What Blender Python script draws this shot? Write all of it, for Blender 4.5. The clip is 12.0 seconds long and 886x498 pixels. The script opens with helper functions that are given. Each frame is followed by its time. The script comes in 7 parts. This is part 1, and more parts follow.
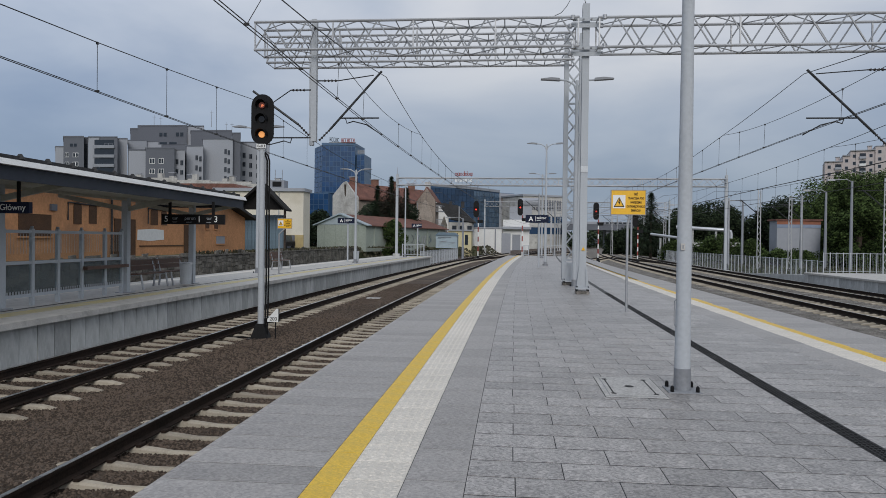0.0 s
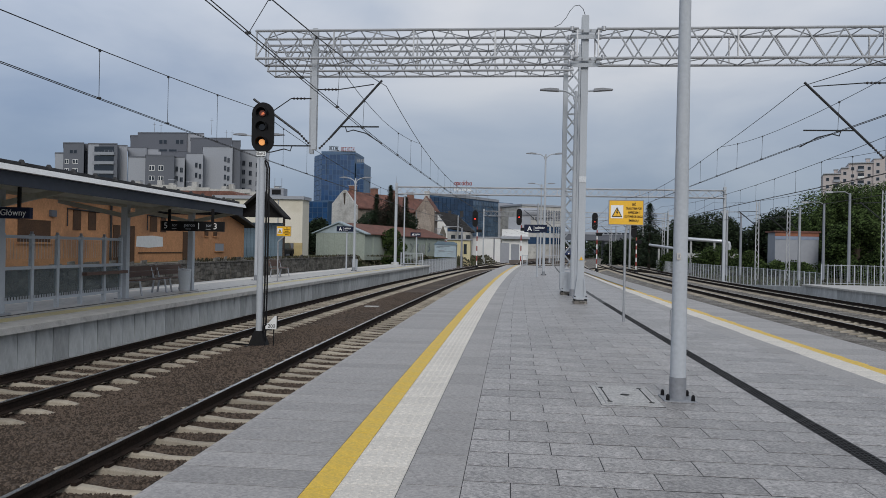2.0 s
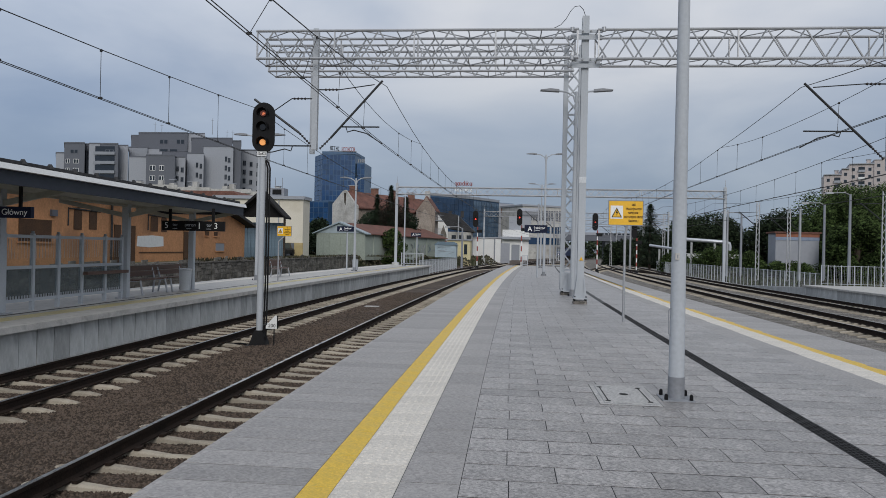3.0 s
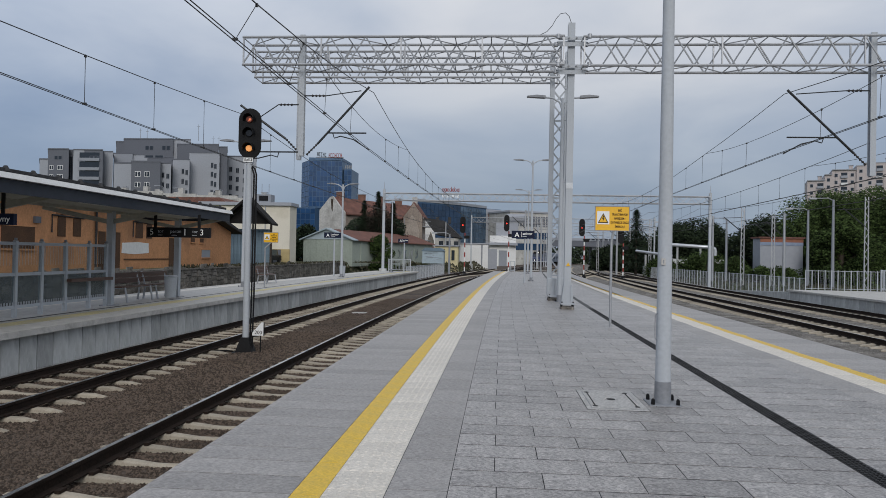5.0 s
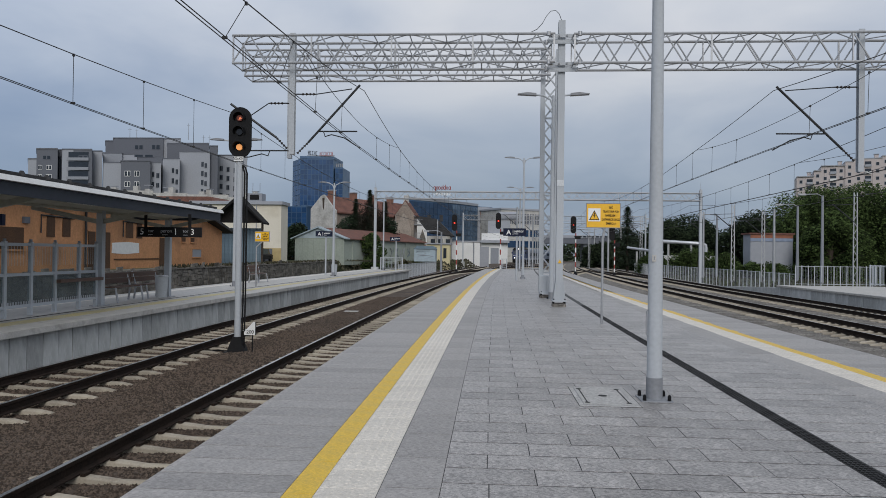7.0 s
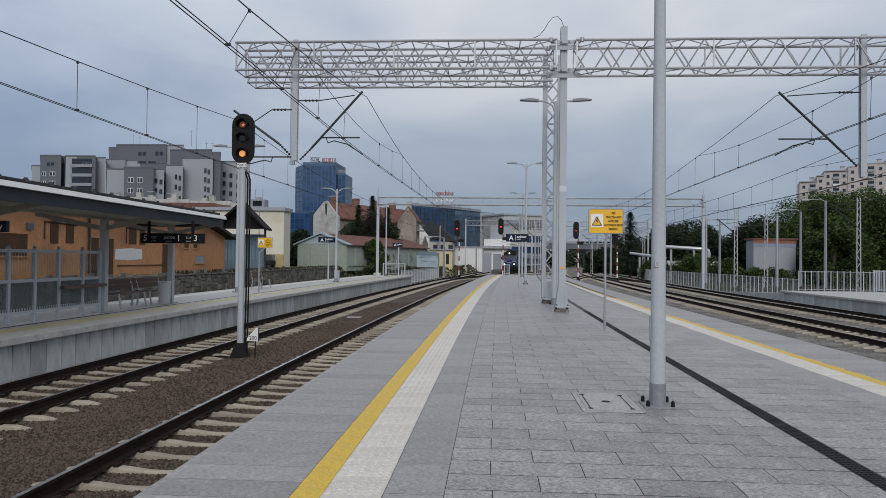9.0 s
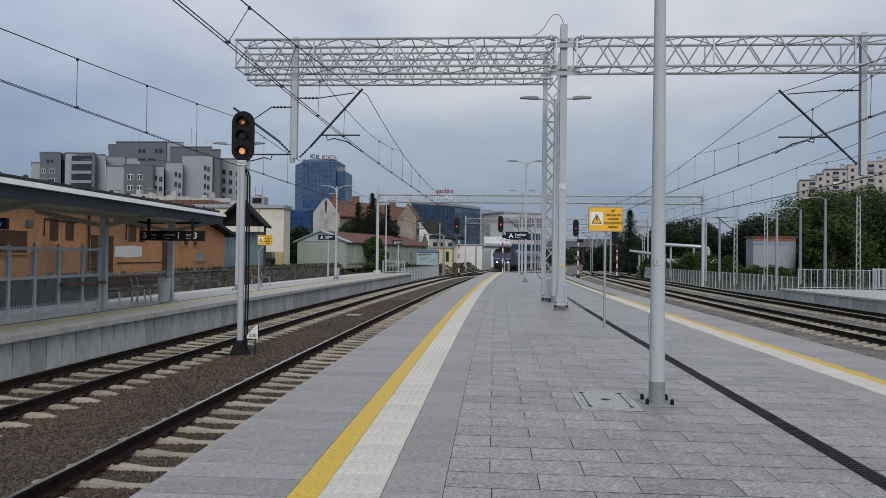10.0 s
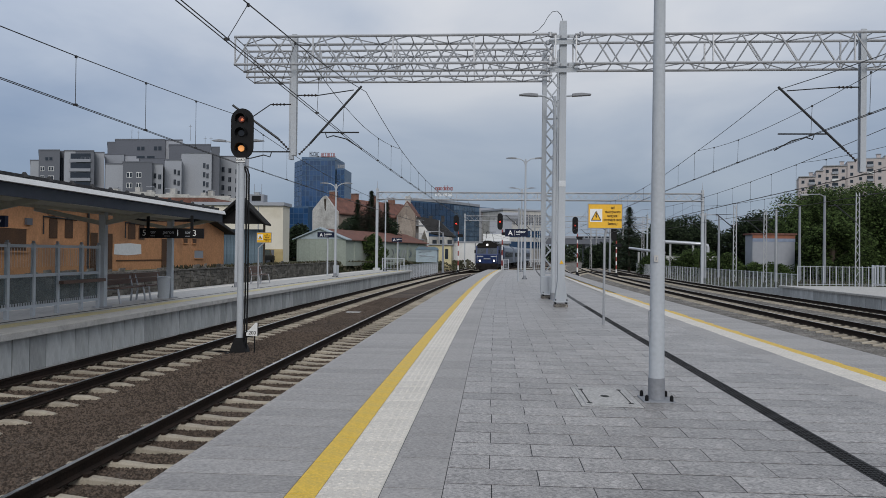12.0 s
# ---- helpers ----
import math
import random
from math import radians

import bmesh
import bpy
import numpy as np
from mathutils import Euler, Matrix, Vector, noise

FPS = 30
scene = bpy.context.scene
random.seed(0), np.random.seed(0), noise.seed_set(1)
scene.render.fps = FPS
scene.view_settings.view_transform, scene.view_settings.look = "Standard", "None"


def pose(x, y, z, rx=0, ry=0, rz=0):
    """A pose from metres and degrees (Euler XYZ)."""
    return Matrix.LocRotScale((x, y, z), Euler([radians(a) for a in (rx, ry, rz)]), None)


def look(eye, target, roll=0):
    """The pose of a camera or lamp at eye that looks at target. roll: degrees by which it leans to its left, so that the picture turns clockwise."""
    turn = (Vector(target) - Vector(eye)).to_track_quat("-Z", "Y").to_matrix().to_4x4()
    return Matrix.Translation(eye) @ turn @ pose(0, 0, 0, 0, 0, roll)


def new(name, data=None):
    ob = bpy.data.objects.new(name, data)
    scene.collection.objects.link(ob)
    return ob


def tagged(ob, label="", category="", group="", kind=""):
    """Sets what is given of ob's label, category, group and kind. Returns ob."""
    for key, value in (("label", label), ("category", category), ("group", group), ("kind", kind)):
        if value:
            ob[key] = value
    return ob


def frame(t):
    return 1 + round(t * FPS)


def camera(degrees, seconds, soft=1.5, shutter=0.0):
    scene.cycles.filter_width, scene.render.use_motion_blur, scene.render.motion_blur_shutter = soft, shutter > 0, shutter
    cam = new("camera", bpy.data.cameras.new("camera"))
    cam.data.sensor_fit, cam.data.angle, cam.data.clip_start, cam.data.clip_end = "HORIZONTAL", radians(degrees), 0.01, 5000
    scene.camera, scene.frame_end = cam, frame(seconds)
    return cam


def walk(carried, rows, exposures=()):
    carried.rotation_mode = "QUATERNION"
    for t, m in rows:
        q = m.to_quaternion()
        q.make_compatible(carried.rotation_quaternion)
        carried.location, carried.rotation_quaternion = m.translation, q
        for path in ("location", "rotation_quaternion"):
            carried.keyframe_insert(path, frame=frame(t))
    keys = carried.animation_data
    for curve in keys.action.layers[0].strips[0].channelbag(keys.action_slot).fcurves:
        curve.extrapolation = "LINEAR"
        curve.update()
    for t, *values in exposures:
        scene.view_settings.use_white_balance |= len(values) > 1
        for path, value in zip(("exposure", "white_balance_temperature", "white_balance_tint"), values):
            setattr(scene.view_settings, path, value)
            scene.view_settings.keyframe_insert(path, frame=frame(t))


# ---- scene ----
cam = camera(2 * math.degrees(math.atan(784 / 1250)), 12.0, soft=0.5)
walk(cam, [
    (0, pose(-0.0276, 0.0977, 1.5692, 89.244, -0.702, 5.29)),
    (0.5, pose(-0.0223, 0.1018, 1.5616, 89.572, -0.769, 5.114)),
    (1, pose(-0.0248, 0.0849, 1.5591, 89.981, -0.841, 5.066)),
    (1.5, pose(-0.0238, 0.0766, 1.5559, 90.066, -1.058, 5.101)),
    (2, pose(-0.0146, 0.0377, 1.5539, 89.994, -1.14, 5.192)),
    (2.5, pose(-0.0119, 0.0222, 1.5493, 89.946, -1.193, 5.314)),
    (3, pose(-0.0017, 0.0037, 1.5496, 90.013, -1.232, 5.233)),
    (5, pose(0.0012, 0.0088, 1.5474, 90.522, -1.07, 4.211)),
    (5.5, pose(0.0049, -0, 1.5544, 90.469, -0.919, 3.915)),
    (6, pose(0.0045, 0.0028, 1.5489, 90.377, -0.813, 3.629)),
    (6.5, pose(0.0035, 0.0005, 1.5493, 90.287, -0.84, 3.532)),
    (7, pose(0.0048, 0.0054, 1.5479, 90.367, -0.705, 3.555)),
    (9, pose(0.0026, -0.0021, 1.5485, 90.834, -0.622, 3.762)),
    (9.5, pose(0, -0, 1.55, 90.779, -0.687, 3.753)),
    (10, pose(0.0039, -0.0066, 1.5531, 90.635, -0.682, 3.745)),
    (10.5, pose(0.0005, 0.0014, 1.5503, 90.643, -0.683, 3.691)),
    (11, pose(-0.0007, -0.0013, 1.5503, 90.663, -0.754, 3.682)),
    (11.5, pose(-0.0013, 0.0045, 1.5463, 90.583, -0.695, 3.691)),
    (12, pose(0.0019, -0.0051, 1.5477, 90.427, -0.622, 3.694)),
])

# ---------------------------------------------------------------- light
world = bpy.data.worlds.new("overcast_sky")
scene.world = world
world.use_nodes = True
wn, wl = world.node_tree.nodes, world.node_tree.links
wn.clear()
w_out = wn.new("ShaderNodeOutputWorld")
w_bg = wn.new("ShaderNodeBackground")
w_co = wn.new("ShaderNodeTexCoord")
w_sky = wn.new("ShaderNodeTexSky")
w_sky.sky_type, w_sky.sun_disc = "NISHITA", False
w_sky.sun_elevation, w_sky.sun_rotation = radians(27), radians(171)
w_dim = wn.new("ShaderNodeVectorMath")
w_dim.operation = "SCALE"
w_dim.inputs["Scale"].default_value = 0.10
wl.new(w_sky.outputs["Color"], w_dim.inputs[0])
w_map = wn.new("ShaderNodeMapping")
w_map.inputs["Scale"].default_value = (1.0, 1.0, 3.2)
wl.new(w_co.outputs["Generated"], w_map.inputs["Vector"])
w_no = wn.new("ShaderNodeTexNoise")
w_no.inputs["Scale"].default_value = 2.3
w_no.inputs["Detail"].default_value = 5.0
w_no.inputs["Roughness"].default_value = 0.5
w_no.inputs["Distortion"].default_value = 0.35
wl.new(w_map.outputs["Vector"], w_no.inputs["Vector"])
w_sep = wn.new("ShaderNodeSeparateXYZ")
wl.new(w_co.outputs["Generated"], w_sep.inputs["Vector"])
# cloud deck: darker and bluer low down, bright towards the zenith
w_hi = wn.new("ShaderNodeValToRGB")
els = w_hi.color_ramp.elements
els[0].position, els[0].color = 0.0, (0.40, 0.455, 0.54, 1)
els[1].position, els[1].color = 1.0, (0.80, 0.81, 0.83, 1)
for p, c in ((0.07, (0.345, 0.41, 0.505, 1)), (0.17, (0.49, 0.545, 0.63, 1)), (0.27, (0.695, 0.718, 0.765, 1)), (0.36, (0.80, 0.82, 0.86, 1)), (0.6, (0.86, 0.875, 0.90, 1))):
    e = els.new(p)
    e.color = c
wl.new(w_sep.outputs["Z"], w_hi.inputs["Fac"])
w_pat = wn.new("ShaderNodeValToRGB")
w_pat.color_ramp.elements[0].position, w_pat.color_ramp.elements[0].color = 0.34, (0.74, 0.80, 0.89, 1)
w_pat.color_ramp.elements[1].position, w_pat.color_ramp.elements[1].color = 0.66, (1.16, 1.14, 1.12, 1)
wl.new(w_no.outputs["Fac"], w_pat.inputs["Fac"])
w_mul = wn.new("ShaderNodeMix")
w_mul.data_type, w_mul.blend_type = "RGBA", "MULTIPLY"
w_mul.inputs["Factor"].default_value = 1.0
wl.new(w_hi.outputs["Color"], w_mul.inputs["A"])
wl.new(w_pat.outputs["Color"], w_mul.inputs["B"])
w_mix = wn.new("ShaderNodeMix")
w_mix.data_type = "RGBA"
w_mix.inputs["Factor"].default_value = 0.92
wl.new(w_dim.outputs["Vector"], w_mix.inputs["A"])
w_side = wn.new("ShaderNodeValToRGB")
w_side.color_ramp.elements[0].position, w_side.color_ramp.elements[0].color = 0.0, (0.80, 0.87, 0.97, 1)
w_side.color_ramp.elements[1].position, w_side.color_ramp.elements[1].color = 0.5, (1.0, 1.0, 1.0, 1)
w_side.color_ramp.elements.new(1.0).color = (0.90, 0.93, 0.97, 1)
w_side.color_ramp.elements.new(0.75).color = (1.0, 1.0, 1.0, 1)
w_shift = wn.new("ShaderNodeMath")
w_shift.operation = "ADD"
w_shift.inputs[1].default_value = 0.55
wl.new(w_sep.outputs["X"], w_shift.inputs[0])
wl.new(w_shift.outputs[0], w_side.inputs["Fac"])
w_mul2 = wn.new("ShaderNodeMix")
w_mul2.data_type, w_mul2.blend_type = "RGBA", "MULTIPLY"
w_mul2.inputs["Factor"].default_value = 1.0
wl.new(w_mul.outputs["Result"], w_mul2.inputs["A"])
wl.new(w_side.outputs["Color"], w_mul2.inputs["B"])
wl.new(w_mul2.outputs["Result"], w_mix.inputs["B"])
wl.new(w_mix.outputs["Result"], w_bg.inputs["Color"])
w_bg.inputs["Strength"].default_value = 0.86
wl.new(w_bg.outputs["Background"], w_out.inputs["Surface"])

sun = new("sun", bpy.data.lights.new("sun", "SUN"))
sun.data.energy, sun.data.angle, sun.data.color = 1.3, radians(28), (1.0, 0.97, 0.93)
sun.matrix_basis = look((0, 0, 40), (-6, 40, 19))
scene.view_settings.exposure = 0.01


# ---------------------------------------------------------------- materials
def mat(name, color, rough=0.6, metal=0.0, var=0.12, fine=40.0, coarse=1.5, bump=0.0, bump_scale=60.0, tint=None, island=0.0, each=0.0,
        dirt=None, dirt_amount=0.0, stretch=(1, 1, 1), speck=0.0, speck_scale=70.0, spec=None):
    """A surface with two scales of mottling, optional bump, stains and a different tone for each piece."""
    m = bpy.data.materials.new(name)
    m.use_nodes = True
    n, l = m.node_tree.nodes, m.node_tree.links
    b = n["Principled BSDF"]
    b.inputs["Roughness"].default_value, b.inputs["Metallic"].default_value = rough, metal
    b.inputs["Specular IOR Level"].default_value = spec if spec is not None else (0.15 if rough >= 0.7 else 0.5)
    co = n.new("ShaderNodeTexCoord")
    mp = n.new("ShaderNodeMapping")
    mp.inputs["Scale"].default_value = stretch
    l.new(co.outputs["Object"], mp.inputs["Vector"])
    n1, n2 = n.new("ShaderNodeTexNoise"), n.new("ShaderNodeTexNoise")
    n1.inputs["Scale"].default_value, n2.inputs["Scale"].default_value = fine, coarse
    n1.inputs["Detail"].default_value = n2.inputs["Detail"].default_value = 3.0
    for k in (n1, n2):
        l.new(mp.outputs["Vector"], k.inputs["Vector"])
    add = n.new("ShaderNodeMath")
    add.operation = "ADD"
    l.new(n1.outputs["Fac"], add.inputs[0])
    l.new(n2.outputs["Fac"], add.inputs[1])
    val = add.outputs[0]
    if each or island:
        src = n.new("ShaderNodeObjectInfo").outputs["Random"] if each else n.new("ShaderNodeNewGeometry").outputs["Random Per Island"]
        sc = n.new("ShaderNodeMath")
        sc.operation = "MULTIPLY_ADD"
        k = (each or island) / max(var, 0.01)
        sc.inputs[1].default_value, sc.inputs[2].default_value = k, -k / 2
        l.new(src, sc.inputs[0])
        ad2 = n.new("ShaderNodeMath")
        ad2.operation = "ADD"
        l.new(val, ad2.inputs[0])
        l.new(sc.outputs[0], ad2.inputs[1])
        val = ad2.outputs[0]
    mr = n.new("ShaderNodeMapRange")
    mr.inputs["From Min"].default_value, mr.inputs["From Max"].default_value = 0.68, 1.32
    l.new(val, mr.inputs["Value"])
    mx = n.new("ShaderNodeMix")
    mx.data_type = "RGBA"
    lo = [max(0.0, c * (1 - 1.6 * var)) for c in color]
    hi = [min(1.0, c * (1 + 1.6 * var)) for c in (tint or color)]
    mx.inputs["A"].default_value, mx.inputs["B"].default_value = (*lo, 1), (*hi, 1)
    l.new(mr.outputs["Result"], mx.inputs["Factor"])
    col = mx.outputs["Result"]
    if dirt:
        n3 = n.new("ShaderNodeTexNoise")
        n3.inputs["Scale"].default_value, n3.inputs["Detail"].default_value = coarse * 1.7, 6.0
        l.new(mp.outputs["Vector"], n3.inputs["Vector"])
        rp = n.new("ShaderNodeMapRange")
        rp.inputs["From Min"].default_value, rp.inputs["From Max"].default_value = 0.52, 0.68
        rp.inputs["To Max"].default_value = dirt_amount
        l.new(n3.outputs["Fac"], rp.inputs["Value"])
        m2 = n.new("ShaderNodeMix")
        m2.data_type = "RGBA"
        m2.inputs["B"].default_value = (*dirt, 1)
        l.new(rp.outputs["Result"], m2.inputs["Factor"])
        l.new(col, m2.inputs["A"])
        col = m2.outputs["Result"]
    if speck:
        vo = n.new("ShaderNodeTexVoronoi")
        vo.inputs["Scale"].default_value = speck_scale
        l.new(mp.outputs["Vector"], vo.inputs["Vector"])
        n4 = n.new("ShaderNodeTexNoise")
        n4.inputs["Scale"].default_value, n4.inputs["Detail"].default_value = speck_scale * 0.25, 5.0
        l.new(mp.outputs["Vector"], n4.inputs["Vector"])
        sp = n.new("ShaderNodeSeparateColor")
        l.new(vo.outputs["Color"], sp.inputs["Color"])
        mm = n.new("ShaderNodeMath")
        mm.operation = "ADD"
        l.new(sp.outputs["Red"], mm.inputs[0])
        l.new(n4.outputs["Fac"], mm.inputs[1])
        sr = n.new("ShaderNodeMapRange")
        sr.inputs["From Min"].default_value, sr.inputs["From Max"].default_value = 0.3, 1.7
        sr.inputs["To Min"].default_value, sr.inputs["To Max"].default_value = 1 - speck, 1 + speck
        l.new(mm.outputs[0], sr.inputs["Value"])
        sm = n.new("ShaderNodeVectorMath")
        sm.operation = "SCALE"
        l.new(col, sm.inputs[0])
        l.new(sr.outputs["Result"], sm.inputs["Scale"])
        col = sm.outputs["Vector"]
    l.new(col, b.inputs["Base Color"])
    rr = n.new("ShaderNodeMapRange")
    rr.inputs["From Min"].default_value, rr.inputs["From Max"].default_value = 0.3, 0.7
    rr.inputs["To Min"].default_value, rr.inputs["To Max"].default_value = max(0.02, rough * 0.82), min(1.0, rough * 1.12)
    l.new(n2.outputs["Fac"], rr.inputs["Value"])
    l.new(rr.outputs["Result"], b.inputs["Roughness"])
    if bump:
        nb = n.new("ShaderNodeTexNoise")
        nb.inputs["Scale"].default_value, nb.inputs["Detail"].default_value = bump_scale, 4.0
        l.new(mp.outputs["Vector"], nb.inputs["Vector"])
        bu = n.new("ShaderNodeBump")
        bu.inputs["Strength"].default_value, bu.inputs["Distance"].default_value = bump, 0.02
        l.new(nb.outputs["Fac"], bu.inputs["Height"])
        l.new(bu.outputs["Normal"], b.inputs["Normal"])
    return m


def glow(name, color, strength):
    m = bpy.data.materials.new(name)
    m.use_nodes = True
    b = m.node_tree.nodes["Principled BSDF"]
    b.inputs["Base Color"].default_value = (*color, 1)
    b.inputs["Emission Color"].default_value = (*color, 1)
    b.inputs["Emission Strength"].default_value = strength
    return m


M_GRANITE = mat("granite_paver", (0.300, 0.285, 0.278), 0.38, 0, 0.16, 40, 7.0, 0.2, 220, each=0.07, dirt=(0.21, 0.208, 0.205), dirt_amount=0.3, speck=0.56, speck_scale=62)
M_GRANITE_FAR = mat("granite_paver_far", (0.300, 0.285, 0.278), 0.38, 0, 0.16, 40, 7.0, 0.2, 220, island=0.07, dirt=(0.21, 0.208, 0.205), dirt_amount=0.3, speck=0.56, speck_scale=62)
M_EDGE = mat("edge_slab_concrete", (0.314, 0.298, 0.289), 0.5, 0, 0.13, 30, 5.0, 0.15, 180, each=0.05, dirt=(0.22, 0.218, 0.215), dirt_amount=0.4, speck=0.26, speck_scale=62)
M_PALE = mat("pale_platform_concrete", (0.45, 0.435, 0.41), 0.6, 0, 0.12, 60, 3.0, 0.1, 120, dirt=(0.28, 0.27, 0.25), dirt_amount=0.6)
M_HATCH = mat("hatch_concrete", (0.39, 0.382, 0.37), 0.55, 0, 0.12, 60, 4.0, 0.1, 120, dirt=(0.27, 0.265, 0.26), dirt_amount=0.5, speck=0.35, speck_scale=62)
M_JOINT = mat("joint_sand", (0.045, 0.045, 0.047), 0.9, 0, 0.2, 80, 3)
M_YELLOW = mat("yellow_line_paint", (0.70, 0.46, 0.040), 0.5, 0, 0.12, 60, 6.0, 0.1, 160, dirt=(0.50, 0.32, 0.045), dirt_amount=0.5, speck=0.12, speck_scale=60)
M_FADED = mat("faded_yellow_paint", (0.50, 0.43, 0.22), 0.6, 0, 0.16, 20, 0.6, dirt=(0.43, 0.41, 0.33), dirt_amount=0.8)
M_TACTILE = mat("white_tactile_slab", (0.64, 0.595, 0.53), 0.5, 0, 0.10, 60, 4.0, 0.1, 160, each=0.02, dirt=(0.43, 0.41, 0.375), dirt_amount=0.5, speck=0.14, speck_scale=60)
M_CONCRETE = mat("platform_wall_concrete", (0.45, 0.46, 0.455), 0.7, 0, 0.14, 12, 0.8, 0.08, 30, dirt=(0.28, 0.285, 0.275), dirt_amount=0.6, stretch=(1, 1, 0.4), speck=0.08, speck_scale=20, each=0.10)
M_SLEEPER = mat("sleeper_concrete", (0.36, 0.32, 0.26), 0.85, 0, 0.14, 60, 5, 0.15, 70, each=0.10, dirt=(0.24, 0.19, 0.14), dirt_amount=0.4)
M_RUST = mat("rail_rust", (0.022, 0.015, 0.012), 0.85, 0.0, 0.35, 40, 4, 0.2, 80)
M_RAILTOP = mat("rail_running_steel", (0.66, 0.65, 0.63), 0.3, 1.0, 0.08, 60, 2)
M_BALLAST = mat("ballast_bed", (0.078, 0.060, 0.048), 0.95, 0, 0.35, 34, 0.6, 0.8, 34, tint=(0.105, 0.082, 0.066), dirt=(0.045, 0.034, 0.027), dirt_amount=0.5, speck=0.4, speck_scale=30)
M_BALLAST_GREY = mat("grey_ballast_bed", (0.135, 0.118, 0.102), 0.95, 0, 0.4, 34, 1.1, 1.0, 34, tint=(0.19, 0.178, 0.162), dirt=(0.075, 0.062, 0.052), dirt_amount=0.5, speck=0.6, speck_scale=26)
M_STONE = mat("ballast_stone", (0.092, 0.070, 0.055), 0.9, 0, 0.30, 30, 0.5, island=0.55, dirt=(0.062, 0.046, 0.036), dirt_amount=0.5)
M_GROUND = mat("yard_ground", (0.10, 0.095, 0.075), 0.95, 0, 0.4, 6, 0.08, 0.6, 12, tint=(0.09, 0.105, 0.05))
M_DRAIN = mat("slot_drain_iron", (0.018, 0.018, 0.02), 0.6, 0.2, 0.2, 70, 3)
M_GALV = mat("galvanised_steel", (0.38, 0.39, 0.41), 0.5, 0.45, 0.12, 25, 1.0, dirt=(0.36, 0.37, 0.38), dirt_amount=0.4)
M_GALV_LIGHT = mat("light_grey_painted_steel", (0.435, 0.46, 0.49), 0.8, 0.0, 0.05, 25, 0.6, spec=0.12)
M_BASE = mat("mast_foot_paint", (0.235, 0.245, 0.265), 0.6, 0.1, 0.1, 30, 3)
M_BLACK = mat("black_paint", (0.007, 0.007, 0.008), 0.6, 0, 0.3, 40, 3, spec=0.2)
M_CABLE = mat("black_rubber", (0.008, 0.008, 0.009), 0.65, 0, 0.2, 40, 3, spec=0.2)
M_WIRE = mat("weathered_copper_wire", (0.035, 0.035, 0.036), 0.55, 0.5, 0.1, 30, 2)
M_INSUL = mat("brown_insulator", (0.022, 0.017, 0.016), 0.3, 0, 0.1, 30, 2)
M_STRUT = mat("dark_cantilever_tube", (0.040, 0.042, 0.045), 0.55, 0.5, 0.15, 30, 2)
M_NAVY = mat("navy_sign_enamel", (0.007, 0.012, 0.034), 0.6, 0, 0.1, 20, 2, spec=0.2)
M_WHITE = mat("white_paint", (0.78, 0.78, 0.77), 0.5, 0, 0.05, 30, 1.5)
M_SIGNYEL = mat("yellow_sign_paint", (0.80, 0.44, 0.012), 0.4, 0, 0.05, 20, 1.5)
M_RED = mat("red_paint", (0.27, 0.040, 0.032), 0.5, 0, 0.15, 20, 2)
M_AMBER = glow("amber_signal_light", (0.85, 0.36, 0.11), 0.42)
M_REDLIGHT = glow("red_signal_light", (1.0, 0.05, 0.03), 1.6)
M_FAINTRED = glow("faint_red_signal_light", (0.7, 0.05, 0.03), 0.5)
M_DIMRED = glow("dim_orange_lens", (0.14, 0.028, 0.016), 0.05)
M_HEADLIGHT = glow("headlight", (1.0, 0.93, 0.84), 2.2)
# weak emission that imitates a reflection on the unlit top lens
M_GLINT = glow("orange_lens_glint", (1.0, 0.25, 0.10), 0.16)
M_HOTELGLASS = mat("pale_blue_tower_glass", (0.020, 0.062, 0.155), 0.10, 0, 0.10, 0.6, 0.05, each=0.35, spec=0.8)
M_DARKLENS = mat("dark_lens", (0.01, 0.01, 0.012), 0.1)
M_GLASS = mat("window_glass_dark", (0.025, 0.032, 0.042), 0.12, 0, 0.15, 3, 0.4)
# window glass lightened in base colour to stand for reflected sky
M_CABGLASS = mat("cab_glass_sky_tint", (0.055, 0.065, 0.08), 0.08, 0, 0.2, 3, 0.4)
M_ORANGE = mat("orange_render", (0.50, 0.25, 0.125), 0.85, 0, 0.12, 9, 0.35, 0.1, 14, dirt=(0.27, 0.145, 0.085), dirt_amount=0.6, speck=0.08, speck_scale=5)
M_ORANGE_D = mat("brown_door_paint", (0.09, 0.05, 0.03), 0.7, 0, 0.2, 20, 2)
M_FASCIA = mat("canopy_fascia_sheet", (0.024, 0.030, 0.044), 0.6, 0.0, 0.12, 10, 0.7)
M_ROOFDARK = mat("dark_roof_felt", (0.05, 0.05, 0.052), 0.85, 0, 0.25, 12, 1.0, 0.4, 20)
M_SOFFIT = mat("canopy_soffit", (0.38, 0.37, 0.325), 0.7, 0, 0.08, 10, 0.6)
M_CREAM = mat("cream_render", (0.67, 0.625, 0.53), 0.85, 0, 0.06, 12, 0.3, 0.1, 20, dirt=(0.50, 0.45, 0.35), dirt_amount=0.5)
M_STONEWALL = mat("rough_stone_wall", (0.165, 0.153, 0.135), 0.9, 0, 0.30, 6, 1.2, 0.8, 7, island=0.12, dirt=(0.06, 0.06, 0.05), dirt_amount=0.6)
M_GREYB = mat("grey_block_render", (0.27, 0.285, 0.315), 0.85, 0, 0.04, 2, 0.05)
M_GREYD = mat("dark_grey_block_render", (0.135, 0.143, 0.165), 0.85, 0, 0.05, 2, 0.05)
M_GREYL = mat("pale_grey_block_render", (0.33, 0.345, 0.38), 0.85, 0, 0.04, 2, 0.05)
